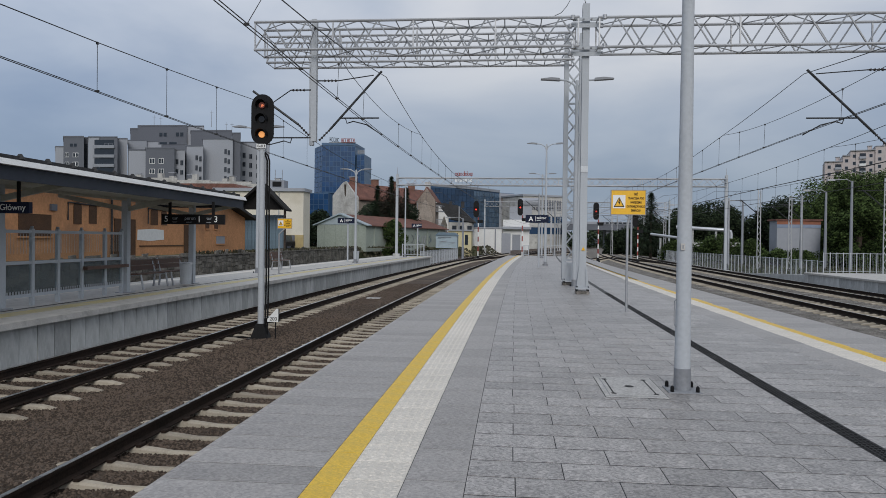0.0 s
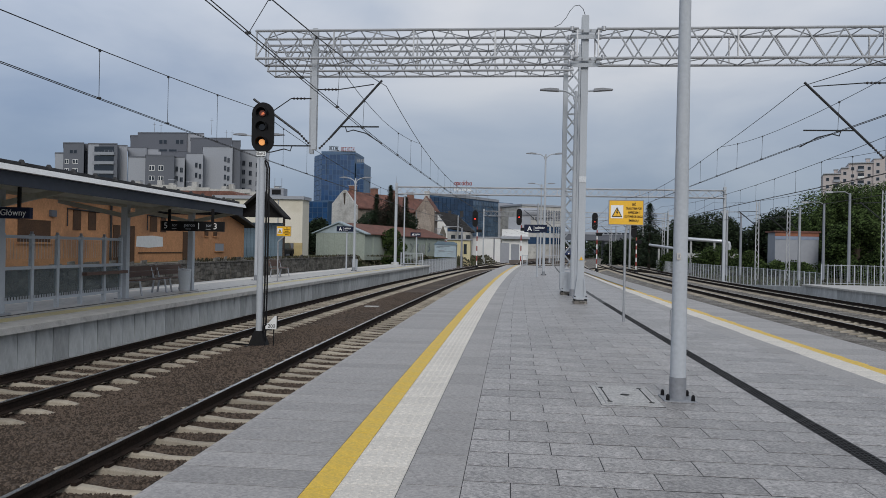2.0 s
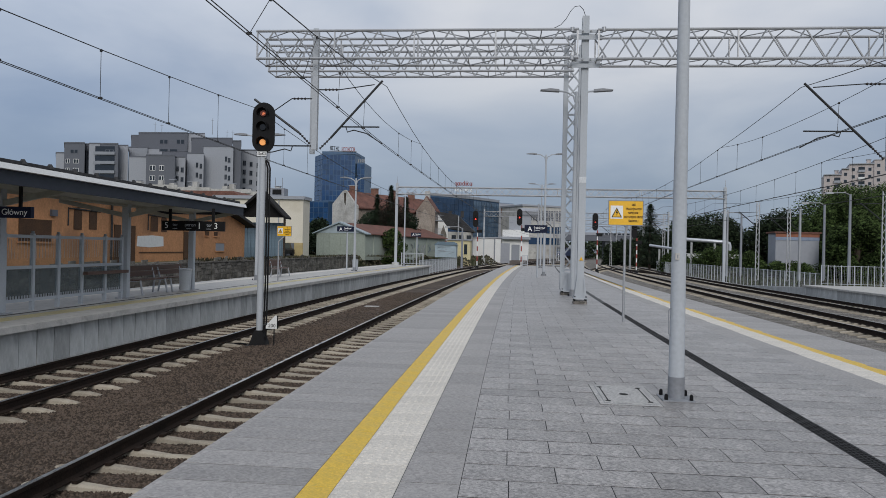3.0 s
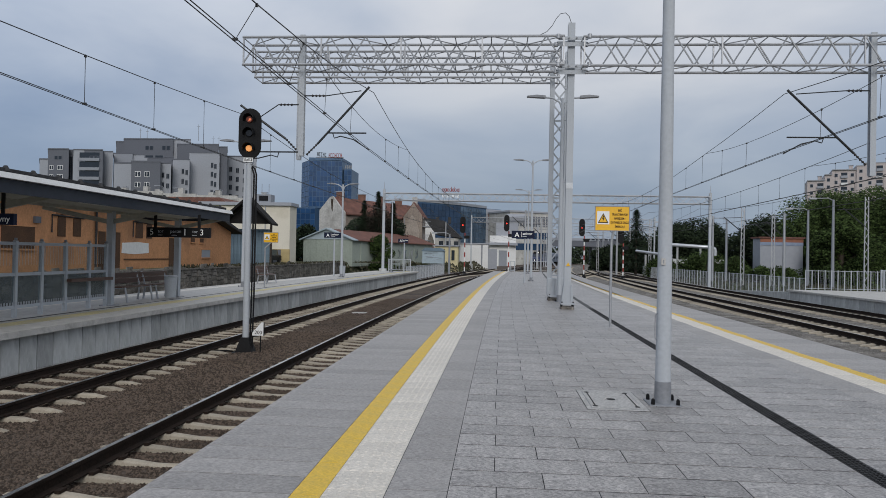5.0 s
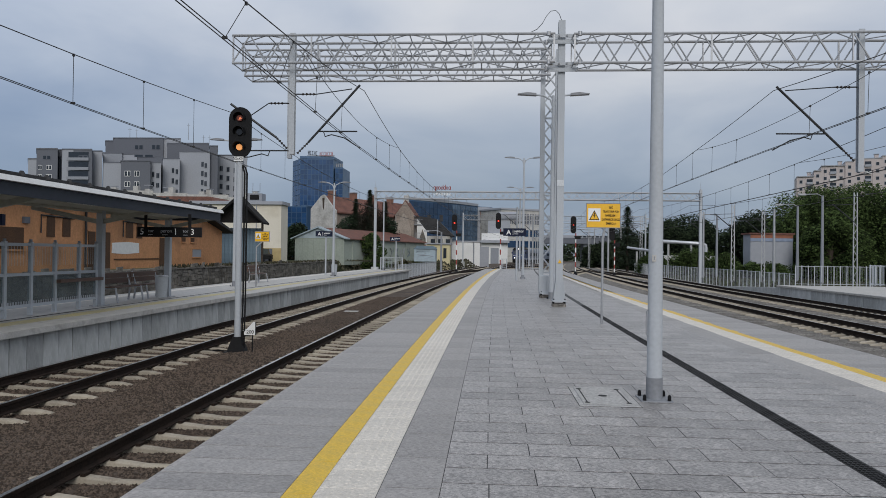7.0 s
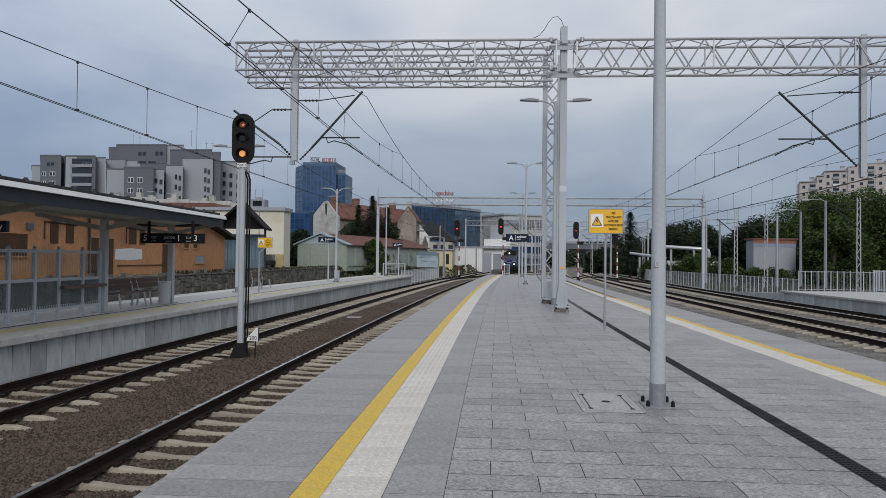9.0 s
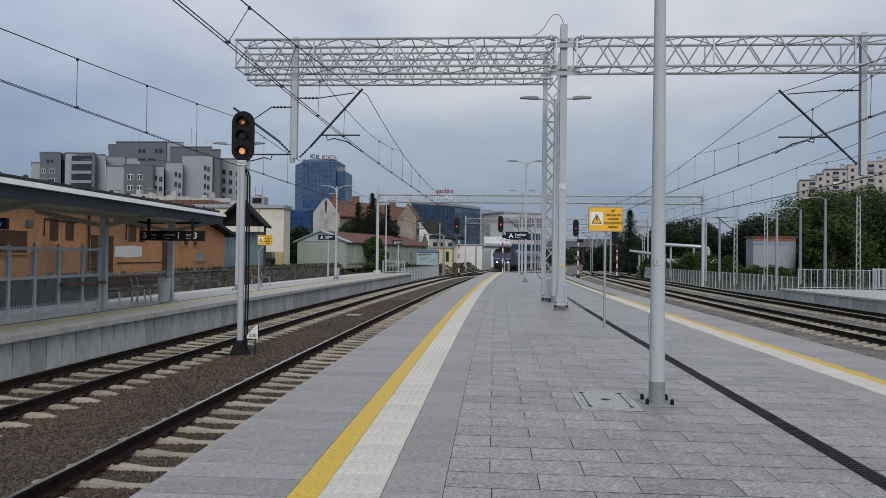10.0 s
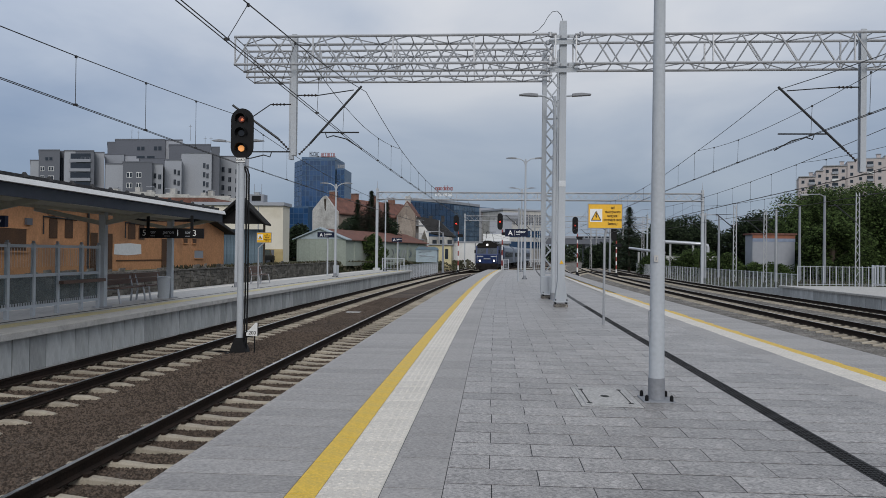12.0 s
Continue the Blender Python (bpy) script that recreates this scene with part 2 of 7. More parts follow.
M_BLUEGLASS = mat("blue_curtain_glass", (0.012, 0.036, 0.082), 0.10, 0, 0.10, 0.6, 0.05, each=0.35, spec=0.6)
# lighter copy of the curtain glass: sky reflection painted into the base colour
M_SKYLITGLASS = mat("sky_lit_curtain_glass", (0.070, 0.112, 0.168), 0.12, 0, 0.10, 0.6, 0.05, each=0.3, spec=0.6)
M_BLUEFRAME = mat("blue_mullion", (0.050, 0.105, 0.19), 0.4, 0.2, 0.1, 5, 0.5)
M_REDROOF = mat("red_roof_tiles", (0.17, 0.084, 0.067), 0.85, 0, 0.25, 8, 0.7, 0.4, 10, dirt=(0.10, 0.06, 0.05), dirt_amount=0.5)
M_BRICK = mat("old_red_brick", (0.22, 0.12, 0.09), 0.9, 0, 0.2, 8, 0.5, 0.3, 10)
M_PLASTER = mat("old_white_plaster", (0.46, 0.45, 0.43), 0.9, 0, 0.15, 4, 0.35, 0.2, 10, dirt=(0.28, 0.27, 0.25), dirt_amount=0.7)
M_TENEMENT = mat("weathered_beige_render", (0.27, 0.225, 0.19), 0.9, 0, 0.2, 4, 0.35, 0.2, 10, dirt=(0.17, 0.14, 0.12), dirt_amount=0.7)
M_SHEDGREEN = mat("green_grey_shed_sheet", (0.31, 0.345, 0.305), 0.7, 0, 0.08, 5, 0.4)
M_WHITEWALL = mat("white_wall_render", (0.72, 0.72, 0.71), 0.85, 0, 0.06, 6, 0.3)
M_YELWALL = mat("pale_yellow_render", (0.62, 0.55, 0.34), 0.85, 0, 0.08, 6, 0.3)
M_PINKB = mat("pinkish_block_render", (0.49, 0.435, 0.42), 0.85, 0, 0.05, 2, 0.05)
M_TEAL = mat("blue_grey_fence_sheet", (0.13, 0.19, 0.24), 0.6, 0, 0.1, 6, 0.5)
M_LEAF = mat("summer_leaves", (0.018, 0.028, 0.011), 0.9, 0, 0.3, 3, 0.25, island=0.3, tint=(0.052, 0.078, 0.026), spec=0.05)
# darker copy of the summer leaves: the belt's shade is in the colour
M_LEAFBELT = mat("belt_leaves_shade_tint", (0.011, 0.018, 0.011), 0.9, 0, 0.3, 3, 0.25, island=0.3, tint=(0.024, 0.034, 0.018), spec=0.05)
M_LEAFDARK = mat("dark_conifer_needles", (0.020, 0.032, 0.018), 0.8, 0, 0.3, 3, 0.4, island=0.6)
M_LEAFRED = mat("copper_leaves", (0.024, 0.020, 0.014), 0.8, 0, 0.3, 3, 0.4, island=0.6)
M_LEAFFAR = mat("far_woods_foliage", (0.035, 0.05, 0.028), 0.8, 0, 0.35, 0.5, 0.1, island=0.6)
M_BARK = mat("bark", (0.06, 0.048, 0.038), 0.95, 0, 0.3, 10, 2, 0.6, 20)
M_WOOD = mat("dark_bench_wood", (0.10, 0.055, 0.04), 0.6, 0, 0.25, 12, 2, stretch=(1, 8, 8))
M_COACHBODY = mat("coach_blue_grey_paint", (0.15, 0.18, 0.235), 0.4, 0, 0.06, 6, 0.6)
M_LOCOBLUE = mat("loco_blue_paint", (0.010, 0.028, 0.105), 0.4, 0, 0.10, 6, 0.8)
M_LOCODARK = mat("loco_dark_blue_paint", (0.010, 0.016, 0.055), 0.4, 0, 0.15, 6, 0.8)
M_LOCOUNDER = mat("dirty_bogie_steel", (0.022, 0.020, 0.019), 0.8, 0.2, 0.3, 10, 2)
M_COACH = mat("coach_grey_paint", (0.40, 0.42, 0.45), 0.4, 0, 0.05, 6, 0.6)
M_PIPE = mat("silver_pipe_cladding", (0.55, 0.57, 0.60), 0.42, 0.5, 0.06, 5, 0.6)
M_BUSHGRASS = mat("rank_grass", (0.058, 0.055, 0.036), 0.9, 0, 0.3, 5, 0.5, island=0.7)
M_GRASS = mat("green_grass", (0.060, 0.080, 0.026), 0.9, 0, 0.3, 5, 0.5, island=0.6)
M_TARRED = mat("tarred_boards", (0.014, 0.013, 0.013), 0.8, 0, 0.3, 10, 1.0)

M_PANE = bpy.data.materials.new("clear_shelter_glass")
M_PANE.use_nodes = True
_b = M_PANE.node_tree.nodes["Principled BSDF"]
_b.inputs["Base Color"].default_value = (0.80, 0.85, 0.87, 1)
_b.inputs["Roughness"].default_value = 0.03
_b.inputs["Transmission Weight"].default_value = 1.0
_b.inputs["IOR"].default_value = 1.05

M_PANE_DARK = M_PANE.copy()
M_PANE_DARK.name = "smoked_shelter_glass"
M_PANE_DARK.node_tree.nodes["Principled BSDF"].inputs["Base Color"].default_value = (0.36, 0.40, 0.41, 1)
M_PANE_DARK.node_tree.nodes["Principled BSDF"].inputs["Transmission Weight"].default_value = 0.85
M_PANE_DARK.node_tree.nodes["Principled BSDF"].inputs["Roughness"].default_value = 0.06


# ---------------------------------------------------------------- building helpers
def bend(x, y):
    """The line of the station: straight behind, a wide curve to the right ahead."""
    y0 = max(y, 0.0)
    fan = min(max((x - 2.8) / 3.5, 0.0), 1.0)
    return x + 4.0e-4 * y0 * y0 - 0.014 * fan * y0


def heading(x, y):
    return -math.degrees(math.atan2(bend(x, y + 0.5) - bend(x, y - 0.5), 1.0))


class Shape:
    """Collects vertices and faces for one mesh."""

    def __init__(self):
        self.v, self.f = [], []

    def add(self, verts, faces):
        o = len(self.v)
        self.v += [tuple(p) for p in verts]
        self.f += [tuple(i + o for i in q) for q in faces]
        return self

    def box(self, x0, y0, z0, x1, y1, z1):
        vs = [(x0, y0, z0), (x1, y0, z0), (x1, y1, z0), (x0, y1, z0), (x0, y0, z1), (x1, y0, z1), (x1, y1, z1), (x0, y1, z1)]
        return self.add(vs, [(3, 2, 1, 0), (4, 5, 6, 7), (0, 1, 5, 4), (1, 2, 6, 5), (2, 3, 7, 6), (3, 0, 4, 7)])

    def slab(self, x0, y0, z0, x1, y1, z1, c=0.004):
        """A box with chamfered upper edges."""
        vs = [(x0, y0, z0), (x1, y0, z0), (x1, y1, z0), (x0, y1, z0),
              (x0, y0, z1 - c), (x1, y0, z1 - c), (x1, y1, z1 - c), (x0, y1, z1 - c),
              (x0 + c, y0 + c, z1), (x1 - c, y0 + c, z1), (x1 - c, y1 - c, z1), (x0 + c, y1 - c, z1)]
        fs = [(3, 2, 1, 0), (8, 9, 10, 11)]
        for i in range(4):
            j = (i + 1) % 4
            fs += [(i, j, 4 + j, 4 + i), (4 + i, 4 + j, 8 + j, 8 + i)]
        return self.add(vs, fs)

    def tube(self, p, q, r0, r1=None, n=8, caps=True):
        p, q = Vector(p), Vector(q)
        r1 = r0 if r1 is None else r1
        d = (q - p).normalized()
        a = d.orthogonal().normalized()
        b = d.cross(a)
        ring = [(math.cos(2 * math.pi * i / n), math.sin(2 * math.pi * i / n)) for i in range(n)]
        vs = [p + (a * c + b * s) * r0 for c, s in ring] + [q + (a * c + b * s) * r1 for c, s in ring]
        fs = [(i, (i + 1) % n, n + (i + 1) % n, n + i) for i in range(n)]
        if caps:
            fs += [tuple(range(n - 1, -1, -1)), tuple(range(n, 2 * n))]
        return self.add(vs, fs)

    def bar(self, p, q, w, h=None):
        """A square or flat bar from p to q."""
        p, q = Vector(p), Vector(q)
        h = w if h is None else h
        d = (q - p).normalized()
        a = d.cross(Vector((0, 0, 1)))
        a = Vector((1, 0, 0)) if a.length < 1e-3 else a.normalized()
        b = d.cross(a)
        k = [(-w / 2, -h / 2), (w / 2, -h / 2), (w / 2, h / 2), (-w / 2, h / 2)]
        vs = [p + a * x + b * y for x, y in k] + [q + a * x + b * y for x, y in k]
        return self.add(vs, [(0, 1, 2, 3), (7, 6, 5, 4), (0, 4, 5, 1), (1, 5, 6, 2), (2, 6, 7, 3), (3, 7, 4, 0)])

    def path(self, pts, r, n=6):
        """One bent rod through the points."""
        pts = [Vector(p) for p in pts]
        vs, fs = [], []
        for k, p in enumerate(pts):
            d = (pts[min(k + 1, len(pts) - 1)] - pts[max(k - 1, 0)]).normalized()
            a = d.cross(Vector((0.31, 0.17, 0.94)))
            a = a.normalized() if a.length > 1e-3 else d.orthogonal().normalized()
            b = d.cross(a)
            vs += [p + (a * math.cos(2 * math.pi * i / n) + b * math.sin(2 * math.pi * i / n)) * r for i in range(n)]
        for k in range(len(pts) - 1):
            fs += [(k * n + i, k * n + (i + 1) % n, (k + 1) * n + (i + 1) % n, (k + 1) * n + i) for i in range(n)]
        fs += [tuple(range(n - 1, -1, -1)), tuple(range((len(pts) - 1) * n, len(pts) * n))]
        return self.add(vs, fs)

    def prism(self, outline, axis, a, b):
        """An outline extruded along an axis: outlines are (y, z) for x, (x, z) for y, (x, y) for z."""
        put = {"x": lambda u, v, w: (w, u, v), "y": lambda u, v, w: (u, w, v), "z": lambda u, v, w: (u, v, w)}[axis]
        n = len(outline)
        vs = [put(u, v, a) for u, v in outline] + [put(u, v, b) for u, v in outline]
        fs = [(i, (i + 1) % n, n + (i + 1) % n, n + i) for i in range(n)] + [tuple(range(n - 1, -1, -1)), tuple(range(n, 2 * n))]
        return self.add(vs, fs)

    def run(self, outline, y0, y1, step=2.0, shift=0.0):
        """An (x, z) outline swept along the line of the station."""
        n, k = len(outline), max(1, round((y1 - y0) / step))
        vs = [(bend(x + shift, y0 + (y1 - y0) * i / k), y0 + (y1 - y0) * i / k, z) for i in range(k + 1) for x, z in outline]
        fs = [(a * n + i, a * n + (i + 1) % n, (a + 1) * n + (i + 1) % n, (a + 1) * n + i) for a in range(k) for i in range(n)]
        fs += [tuple(range(n - 1, -1, -1)), tuple(range(k * n, k * n + n))]
        return self.add(vs, fs)

    def data(self, name, material, smooth=False):
        me = bpy.data.meshes.new(name)
        me.from_pydata(self.v, [], self.f)
        me.materials.append(material)
        bm = bmesh.new()
        bm.from_mesh(me)
        bmesh.ops.recalc_face_normals(bm, faces=bm.faces)
        bm.to_mesh(me)
        bm.free()
        if smooth:
            me.shade_smooth()
            me.set_sharp_from_angle(angle=radians(38))
        return me


def part(name, shape, material, parent=None, label="", kind="", smooth=False, at=None):
    ob = new(name, shape.data(name, material, smooth) if isinstance(shape, Shape) else shape)
    ob.parent = parent
    if at is not None:
        ob.matrix_basis = at
    return tagged(ob, label, "", "", kind)


def thing(name, label, category, m=None, group="", kind=""):
    ob = new(name)
    ob.empty_display_size = 0.2
    if m is not None:
        ob.matrix_basis = m
    return tagged(ob, label, category, group, kind)


def lettering(name, words, size, m, parent, material=None, align="LEFT", bold=0.0):
    cu = bpy.data.curves.new(name, "FONT")
    cu.body, cu.size, cu.extrude, cu.align_x, cu.align_y = words, size, 0.002, align, "CENTER"
    cu.offset = bold * size
    tmp = new(name, cu)
    me = bpy.data.meshes.new_from_object(tmp.evaluated_get(bpy.context.evaluated_depsgraph_get()))
    bpy.data.objects.remove(tmp)
    me.materials.clear()
    me.materials.append(material or M_WHITE)
    return part(name, me, None, parent, at=m)


FACING = Matrix(((1, 0, 0, 0), (0, 0, -1, 0), (0, 1, 0, 0), (0, 0, 0, 1)))  # writing that faces the camera's side (-y)
RAIL_Z = -0.76


# ---------------------------------------------------------------- ground, tracks, platforms
def build_ground():
    g = Shape()
    g.add([(-2500, -400, -1.32), (2500, -400, -1.32), (2500, 3500, -1.32), (-2500, 3500, -1.32)], [(0, 1, 2, 3)])
    tagged(part("ground", g, M_GROUND), "dusty dark earth and weeds round the railway yard", "ground", kind="structure")
    b = Shape().run([(-13.1, -1.35), (-13.1, -1.02), (-9.4, -1.003), (-6.95, -1.006), (-6.6, -0.992), (-6.2, -0.975), (-5.4, -0.962), (-5.08, -0.966), (-4.85, -1.004), (-1.9, -1.012), (-1.9, -1.35)], -12, 320, 4)
    tagged(part("ballast_bed", b, M_BALLAST), "brown crushed stone ballast under the tracks", "ballast", kind="structure")
    b = Shape().run([(6.1, -1.35), (6.1, -1.01), (19.7, -1.01), (22.5, -1.35)], -12, 320, 4)
    tagged(part("ballast_bed", b, M_BALLAST_GREY), "pale grey crushed stone ballast under the side tracks", "ballast", kind="structure")
    b = Shape().run([(-18.0, -1.35), (-18.0, -1.04), (-12.9, -1.04), (-12.9, -1.35)], -12, 66, 4)
    tagged(part("ballast_bed", b, M_BALLAST), "ballast behind the island platform", "ballast", kind="structure")
    b = Shape().run([(-1.9, -1.35), (-1.9, -1.01), (6.1, -1.01), (6.1, -1.35)], 74.5, 320, 4)
    tagged(part("ballast_bed", b, M_BALLAST), "ballast beyond the platform ramp", "ballast", kind="structure")


def build_terrace():
    """Higher ground behind the retaining wall, with an uneven bank at its edge."""
    o = [(-160, 6), (-18.3, 6), (-18.3, 84), (-14.0, 98), (-8.3, 108), (-5.0, 118), (-4.0, 136), (-160, 136)]
    tagged(part("yard_terrace", Shape().prism(o, "z", -1.34, 0.42), M_GROUND), "raised dirt yard behind the stone wall", "ground", kind="structure")
    g = Shape()
    rnd = random.Random(9)
    edge = [(-18.2, 84), (-13.8, 98), (-8.0, 108), (-4.6, 118), (-3.4, 136)]
    for (xa, ya), (xb, yb) in zip(edge, edge[1:]):
        n = int(math.hypot(xb - xa, yb - ya) / 0.4)
        for i in range(n):
            u = i / n
            x, y = xa + (xb - xa) * u, ya + (yb - ya) * u
            for k in range(5):
                dx, z = rnd.uniform(-0.3, 2.2), rnd.uniform(0.03, 0.18)
                r = rnd.uniform(0.08, 0.24)
                zz = 0.38 - dx * 0.75
                g.add([(x + dx - r, y - r, zz - 0.1), (x + dx + r, y - r, zz - 0.25), (x + dx + r, y + r, zz - 0.25), (x + dx - r, y + r, zz - 0.1), (x + dx + rnd.uniform(-0.1, 0.1), y, zz + z)],
                      [(0, 1, 4), (1, 2, 4), (2, 3, 4), (3, 0, 4)])
    tagged(part("bank_scrub", g, M_BUSHGRASS), "brown and green scrub on the yard bank", "scrub", kind="stuff")


def sleeper_mesh():
    """Concrete sleeper with raised rail seats and a waisted middle."""
    g = Shape()
    st = [(-1.28, 0.062, -0.045), (-1.05, 0.075, -0.005), (-0.62, 0.075, 0.0), (-0.42, 0.066, -0.016), (-0.22, 0.056, -0.036), (0.22, 0.056, -0.036), (0.42, 0.066, -0.016), (0.62, 0.075, 0.0), (1.05, 0.075, -0.005), (1.28, 0.062, -0.045)]
    vs, fs = [], []
    for x, w, z in st:
        vs += [(x, -w - 0.02, -0.2), (x, -w, z - 0.02), (x, -w + 0.03, z), (x, w - 0.03, z), (x, w, z - 0.02), (x, w + 0.02, -0.2)]
    for i in range(len(st) - 1):
        for k in range(5):
            fs.append((i * 6 + k, i * 6 + k + 1, i * 6 + 7 + k, i * 6 + 6 + k))
    fs += [(5, 4, 3, 2, 1, 0), tuple(6 * len(st) - 6 + k for k in range(6))]
    return g.add(vs, fs).data("sleeper", M_SLEEPER)


def clip_mesh():
    g = Shape()
    for s in (-0.72, 0.72):
        for e in (-1, 1):
            g.box(s + e * 0.09 - 0.03, -0.06, 0.0, s + e * 0.09 + 0.03, 0.06, 0.035)
    return g.data("rail_clip", M_RUST)


SLEEPER, CLIP = sleeper_mesh(), clip_mesh()


def build_track(x, y0, y1, label, nearest=False):
    t = thing("railway_track", label, "railway track", pose(0, 0, 0), "tracks", "structure")
    for s in (-0.7525, 0.7525):
        r = Shape().run([(-0.036, 0.0), (-0.036, -0.035), (-0.009, -0.05), (-0.009, -0.135), (-0.07, -0.15), (-0.07, -0.165),
                         (0.07, -0.165), (0.07, -0.15), (0.009, -0.135), (0.009, -0.05), (0.036, -0.035), (0.036, 0.0)][::-1], y0, y1, 2.5, x + s)
        r.v = [(a, b, c + RAIL_Z) for a, b, c in r.v]
        rail = part("rail", r, M_RUST, t, "rust-brown steel rail")
        top = Shape().run([(-0.027, 0.003), (-0.027, -0.002), (0.027, -0.002), (0.027, 0.003)][::-1], y0, y1, 2.5, x + s)
        top.v = [(a, b, c + RAIL_Z) for a, b, c in top.v]
        part("running_surface", top, M_RAILTOP, rail, "bright worn running surface")
    n = int((y1 - y0) / 0.6)
    for i in range(min(n, 230)):
        y = y0 + 0.6 * i + 0.31
        m = pose(bend(x, y), y, RAIL_Z - 0.17 + random.uniform(-0.006, 0.006), 0, 0, heading(x, y) + random.uniform(-0.4, 0.4))
        s = part("sleeper", SLEEPER, None, t, at=m)
        if nearest and y < 40:
            part("rail_clip", CLIP, None, s)
    return t


def build_platform():
    """The granite platform on which the camera stands."""
    p = thing("platform", "grey granite-paved railway platform with yellow safety lines", "platform", pose(0, 0, 0), kind="structure")
    body = Shape().run([(-2.15, -1.3), (-2.15, -0.0018), (6.25, -0.0018), (6.25, -1.3)], -12, 74.8, 2)
    part("platform_core", body, M_JOINT, p, "concrete body under the paving")
    w = Shape().run([(-2.18, -1.3), (-2.18, -0.065), (-2.151, -0.065), (-2.151, -1.3)], -12, 74.8, 2)
    part("platform_wall", w, M_CONCRETE, p, "precast concrete platform wall")
    w = Shape().run([(6.251, -1.3), (6.251, -0.065), (6.28, -0.065), (6.28, -1.3)], -12, 74.8, 2)
    part("platform_wall", w, M_CONCRETE, p, "precast concrete platform wall")
    return p


def course(shape_mesh, x, y, p, name, m_rand=0.0015):
    part(name, shape_mesh, None, p, at=pose(bend(x, y), y, random.uniform(0.0, m_rand), 0, 0, heading(x, y)))


def lay_paving(p):
    """Slabs one by one near the camera, joined further off; every row follows the curve."""
    def row_piece(w, d, name, m, chamfer=0.004):
        return Shape().slab(-w / 2, -d / 2, -0.06, w / 2, d / 2, 0.0, chamfer).data(name, m)

    # edge slabs, tactile band and border slabs
    bands = (("edge_slab", -2.27, -1.285, 0.35, M_EDGE), ("yellow_slab", -1.282, -1.0885, 0.35, M_YELLOW), ("tactile_slab", -1.088, -0.69, 0.4, M_TACTILE), ("border_slab", -0.686, -0.2915, 0.7, M_EDGE),
             ("border_slab", 4.22, 4.66, 0.7, M_EDGE), ("tactile_slab", 4.664, 5.07, 0.4, M_TACTILE), ("yellow_slab", 5.0705, 5.281, 0.35, M_YELLOW), ("edge_slab", 5.285, 6.34, 0.35, M_EDGE))
    for name, x0, x1, d, m in bands:
        w, xm = x1 - x0, (x0 + x1) / 2
        unit = row_piece(w, d - (0.010 if d > 0.36 or w > 0.5 else 0.004), name, m, 0.001)
        if name == "tactile_slab":
            s = Shape().slab(-w / 2, -d / 2 + 0.002, -0.06, w / 2, d / 2 - 0.002, 0.0)
            for i in range(6):
                for j in range(6):
                    cx, cy = -w / 2 + w * (i + 0.5) / 6, -d / 2 + d * (j + 0.5) / 6
                    a, b = 0.014, 0.009
                    s.add([(cx - a, cy - a, 0), (cx + a, cy - a, 0), (cx + a, cy + a, 0), (cx - a, cy + a, 0),
                           (cx - b, cy - b, 0.003), (cx + b, cy - b, 0.003), (cx + b, cy + b, 0.003), (cx - b, cy + b, 0.003)],
                          [(4, 5, 6, 7), (0, 1, 5, 4), (1, 2, 6, 5), (2, 3, 7, 6), (3, 0, 4, 7)])
            unit = s.data(name, m)
        y, near = -2.0, 30.0
        while y < near:
            course(unit, xm, y, p, name)
            y += d
        far = Shape()
        for i in range(1, int(9.8 / d)):
            far.box(x0, -2.0 - i * d - d / 2 + 0.007, -0.06, x1, -2.0 - i * d + d / 2 - 0.007, 0.0)
        while y < 74.6:
            b = bend(xm, y) - xm
            far.box(x0 + b, y - d / 2 + 0.005, -0.06, x1 + b, y + d / 2 - 0.005, 0.0)
            y += d
        part(name + "_row", far, m, p, kind="stuff")
    # field of granite pavers in running bond: short side along the platform
    units = {}
    def paver(w):
        k = round(w, 3)
        if k not in units:
            units[k] = row_piece(w - 0.007, 0.334, "granite_paver", M_GRANITE, 0.001)
        return units[k]
    far = Shape()
    singles = 0
    for lo, hi, budget in ((-0.290, 2.70, 190), (2.875, 4.216, 90)):
        y, k, used = 3.2, 0, 0
        rows = [y + 0.35 * i for i in range(int((74.5 - y) / 0.35))] + [y - 0.35 * i for i in range(1, 43)]
        for y in rows:
            k = round(y / 0.35) % 2
            x = lo - (0.37 if k else 0.04) + 0.008 * math.sin(y * 3.1)
            while x < hi:
                a, b = max(x, lo), min(x + 0.68, hi)
                if b - a > 0.012:
                    c = (a + b) / 2
                    if used < budget and 3.5 < y < 12:
                        course(paver(b - a), c, y, p, "granite_paver", 0.002)
                        used += 1
                    else:
                        s, z = bend(c, y) - c, random.uniform(0.0, 0.0015)
                        far.slab(a + s + 0.004, y - 0.167, -0.06, b + s - 0.004, y + 0.167, z, 0.001)
                x += 0.68
    part("granite_paving", far, M_GRANITE_FAR, p, kind="stuff")


def build_drain(p):
    d = part("slot_drain", Shape().run([(2.705, -0.06), (2.705, 0.0005), (2.87, 0.0005), (2.87, -0.06)], -12, 74, 1), M_DRAIN, p, "black cast-iron slot drain")
    bars = Shape()
    y = 3.5
    while y < 22:
        for k in range(4):
            x = bend(2.725 + 0.037 * k, y)
            bars.box(x - 0.012, y, -0.004, x + 0.012, y + 0.03, 0.005)
        y += 0.05
    part("grating", bars, M_BLACK, d, kind="stuff")


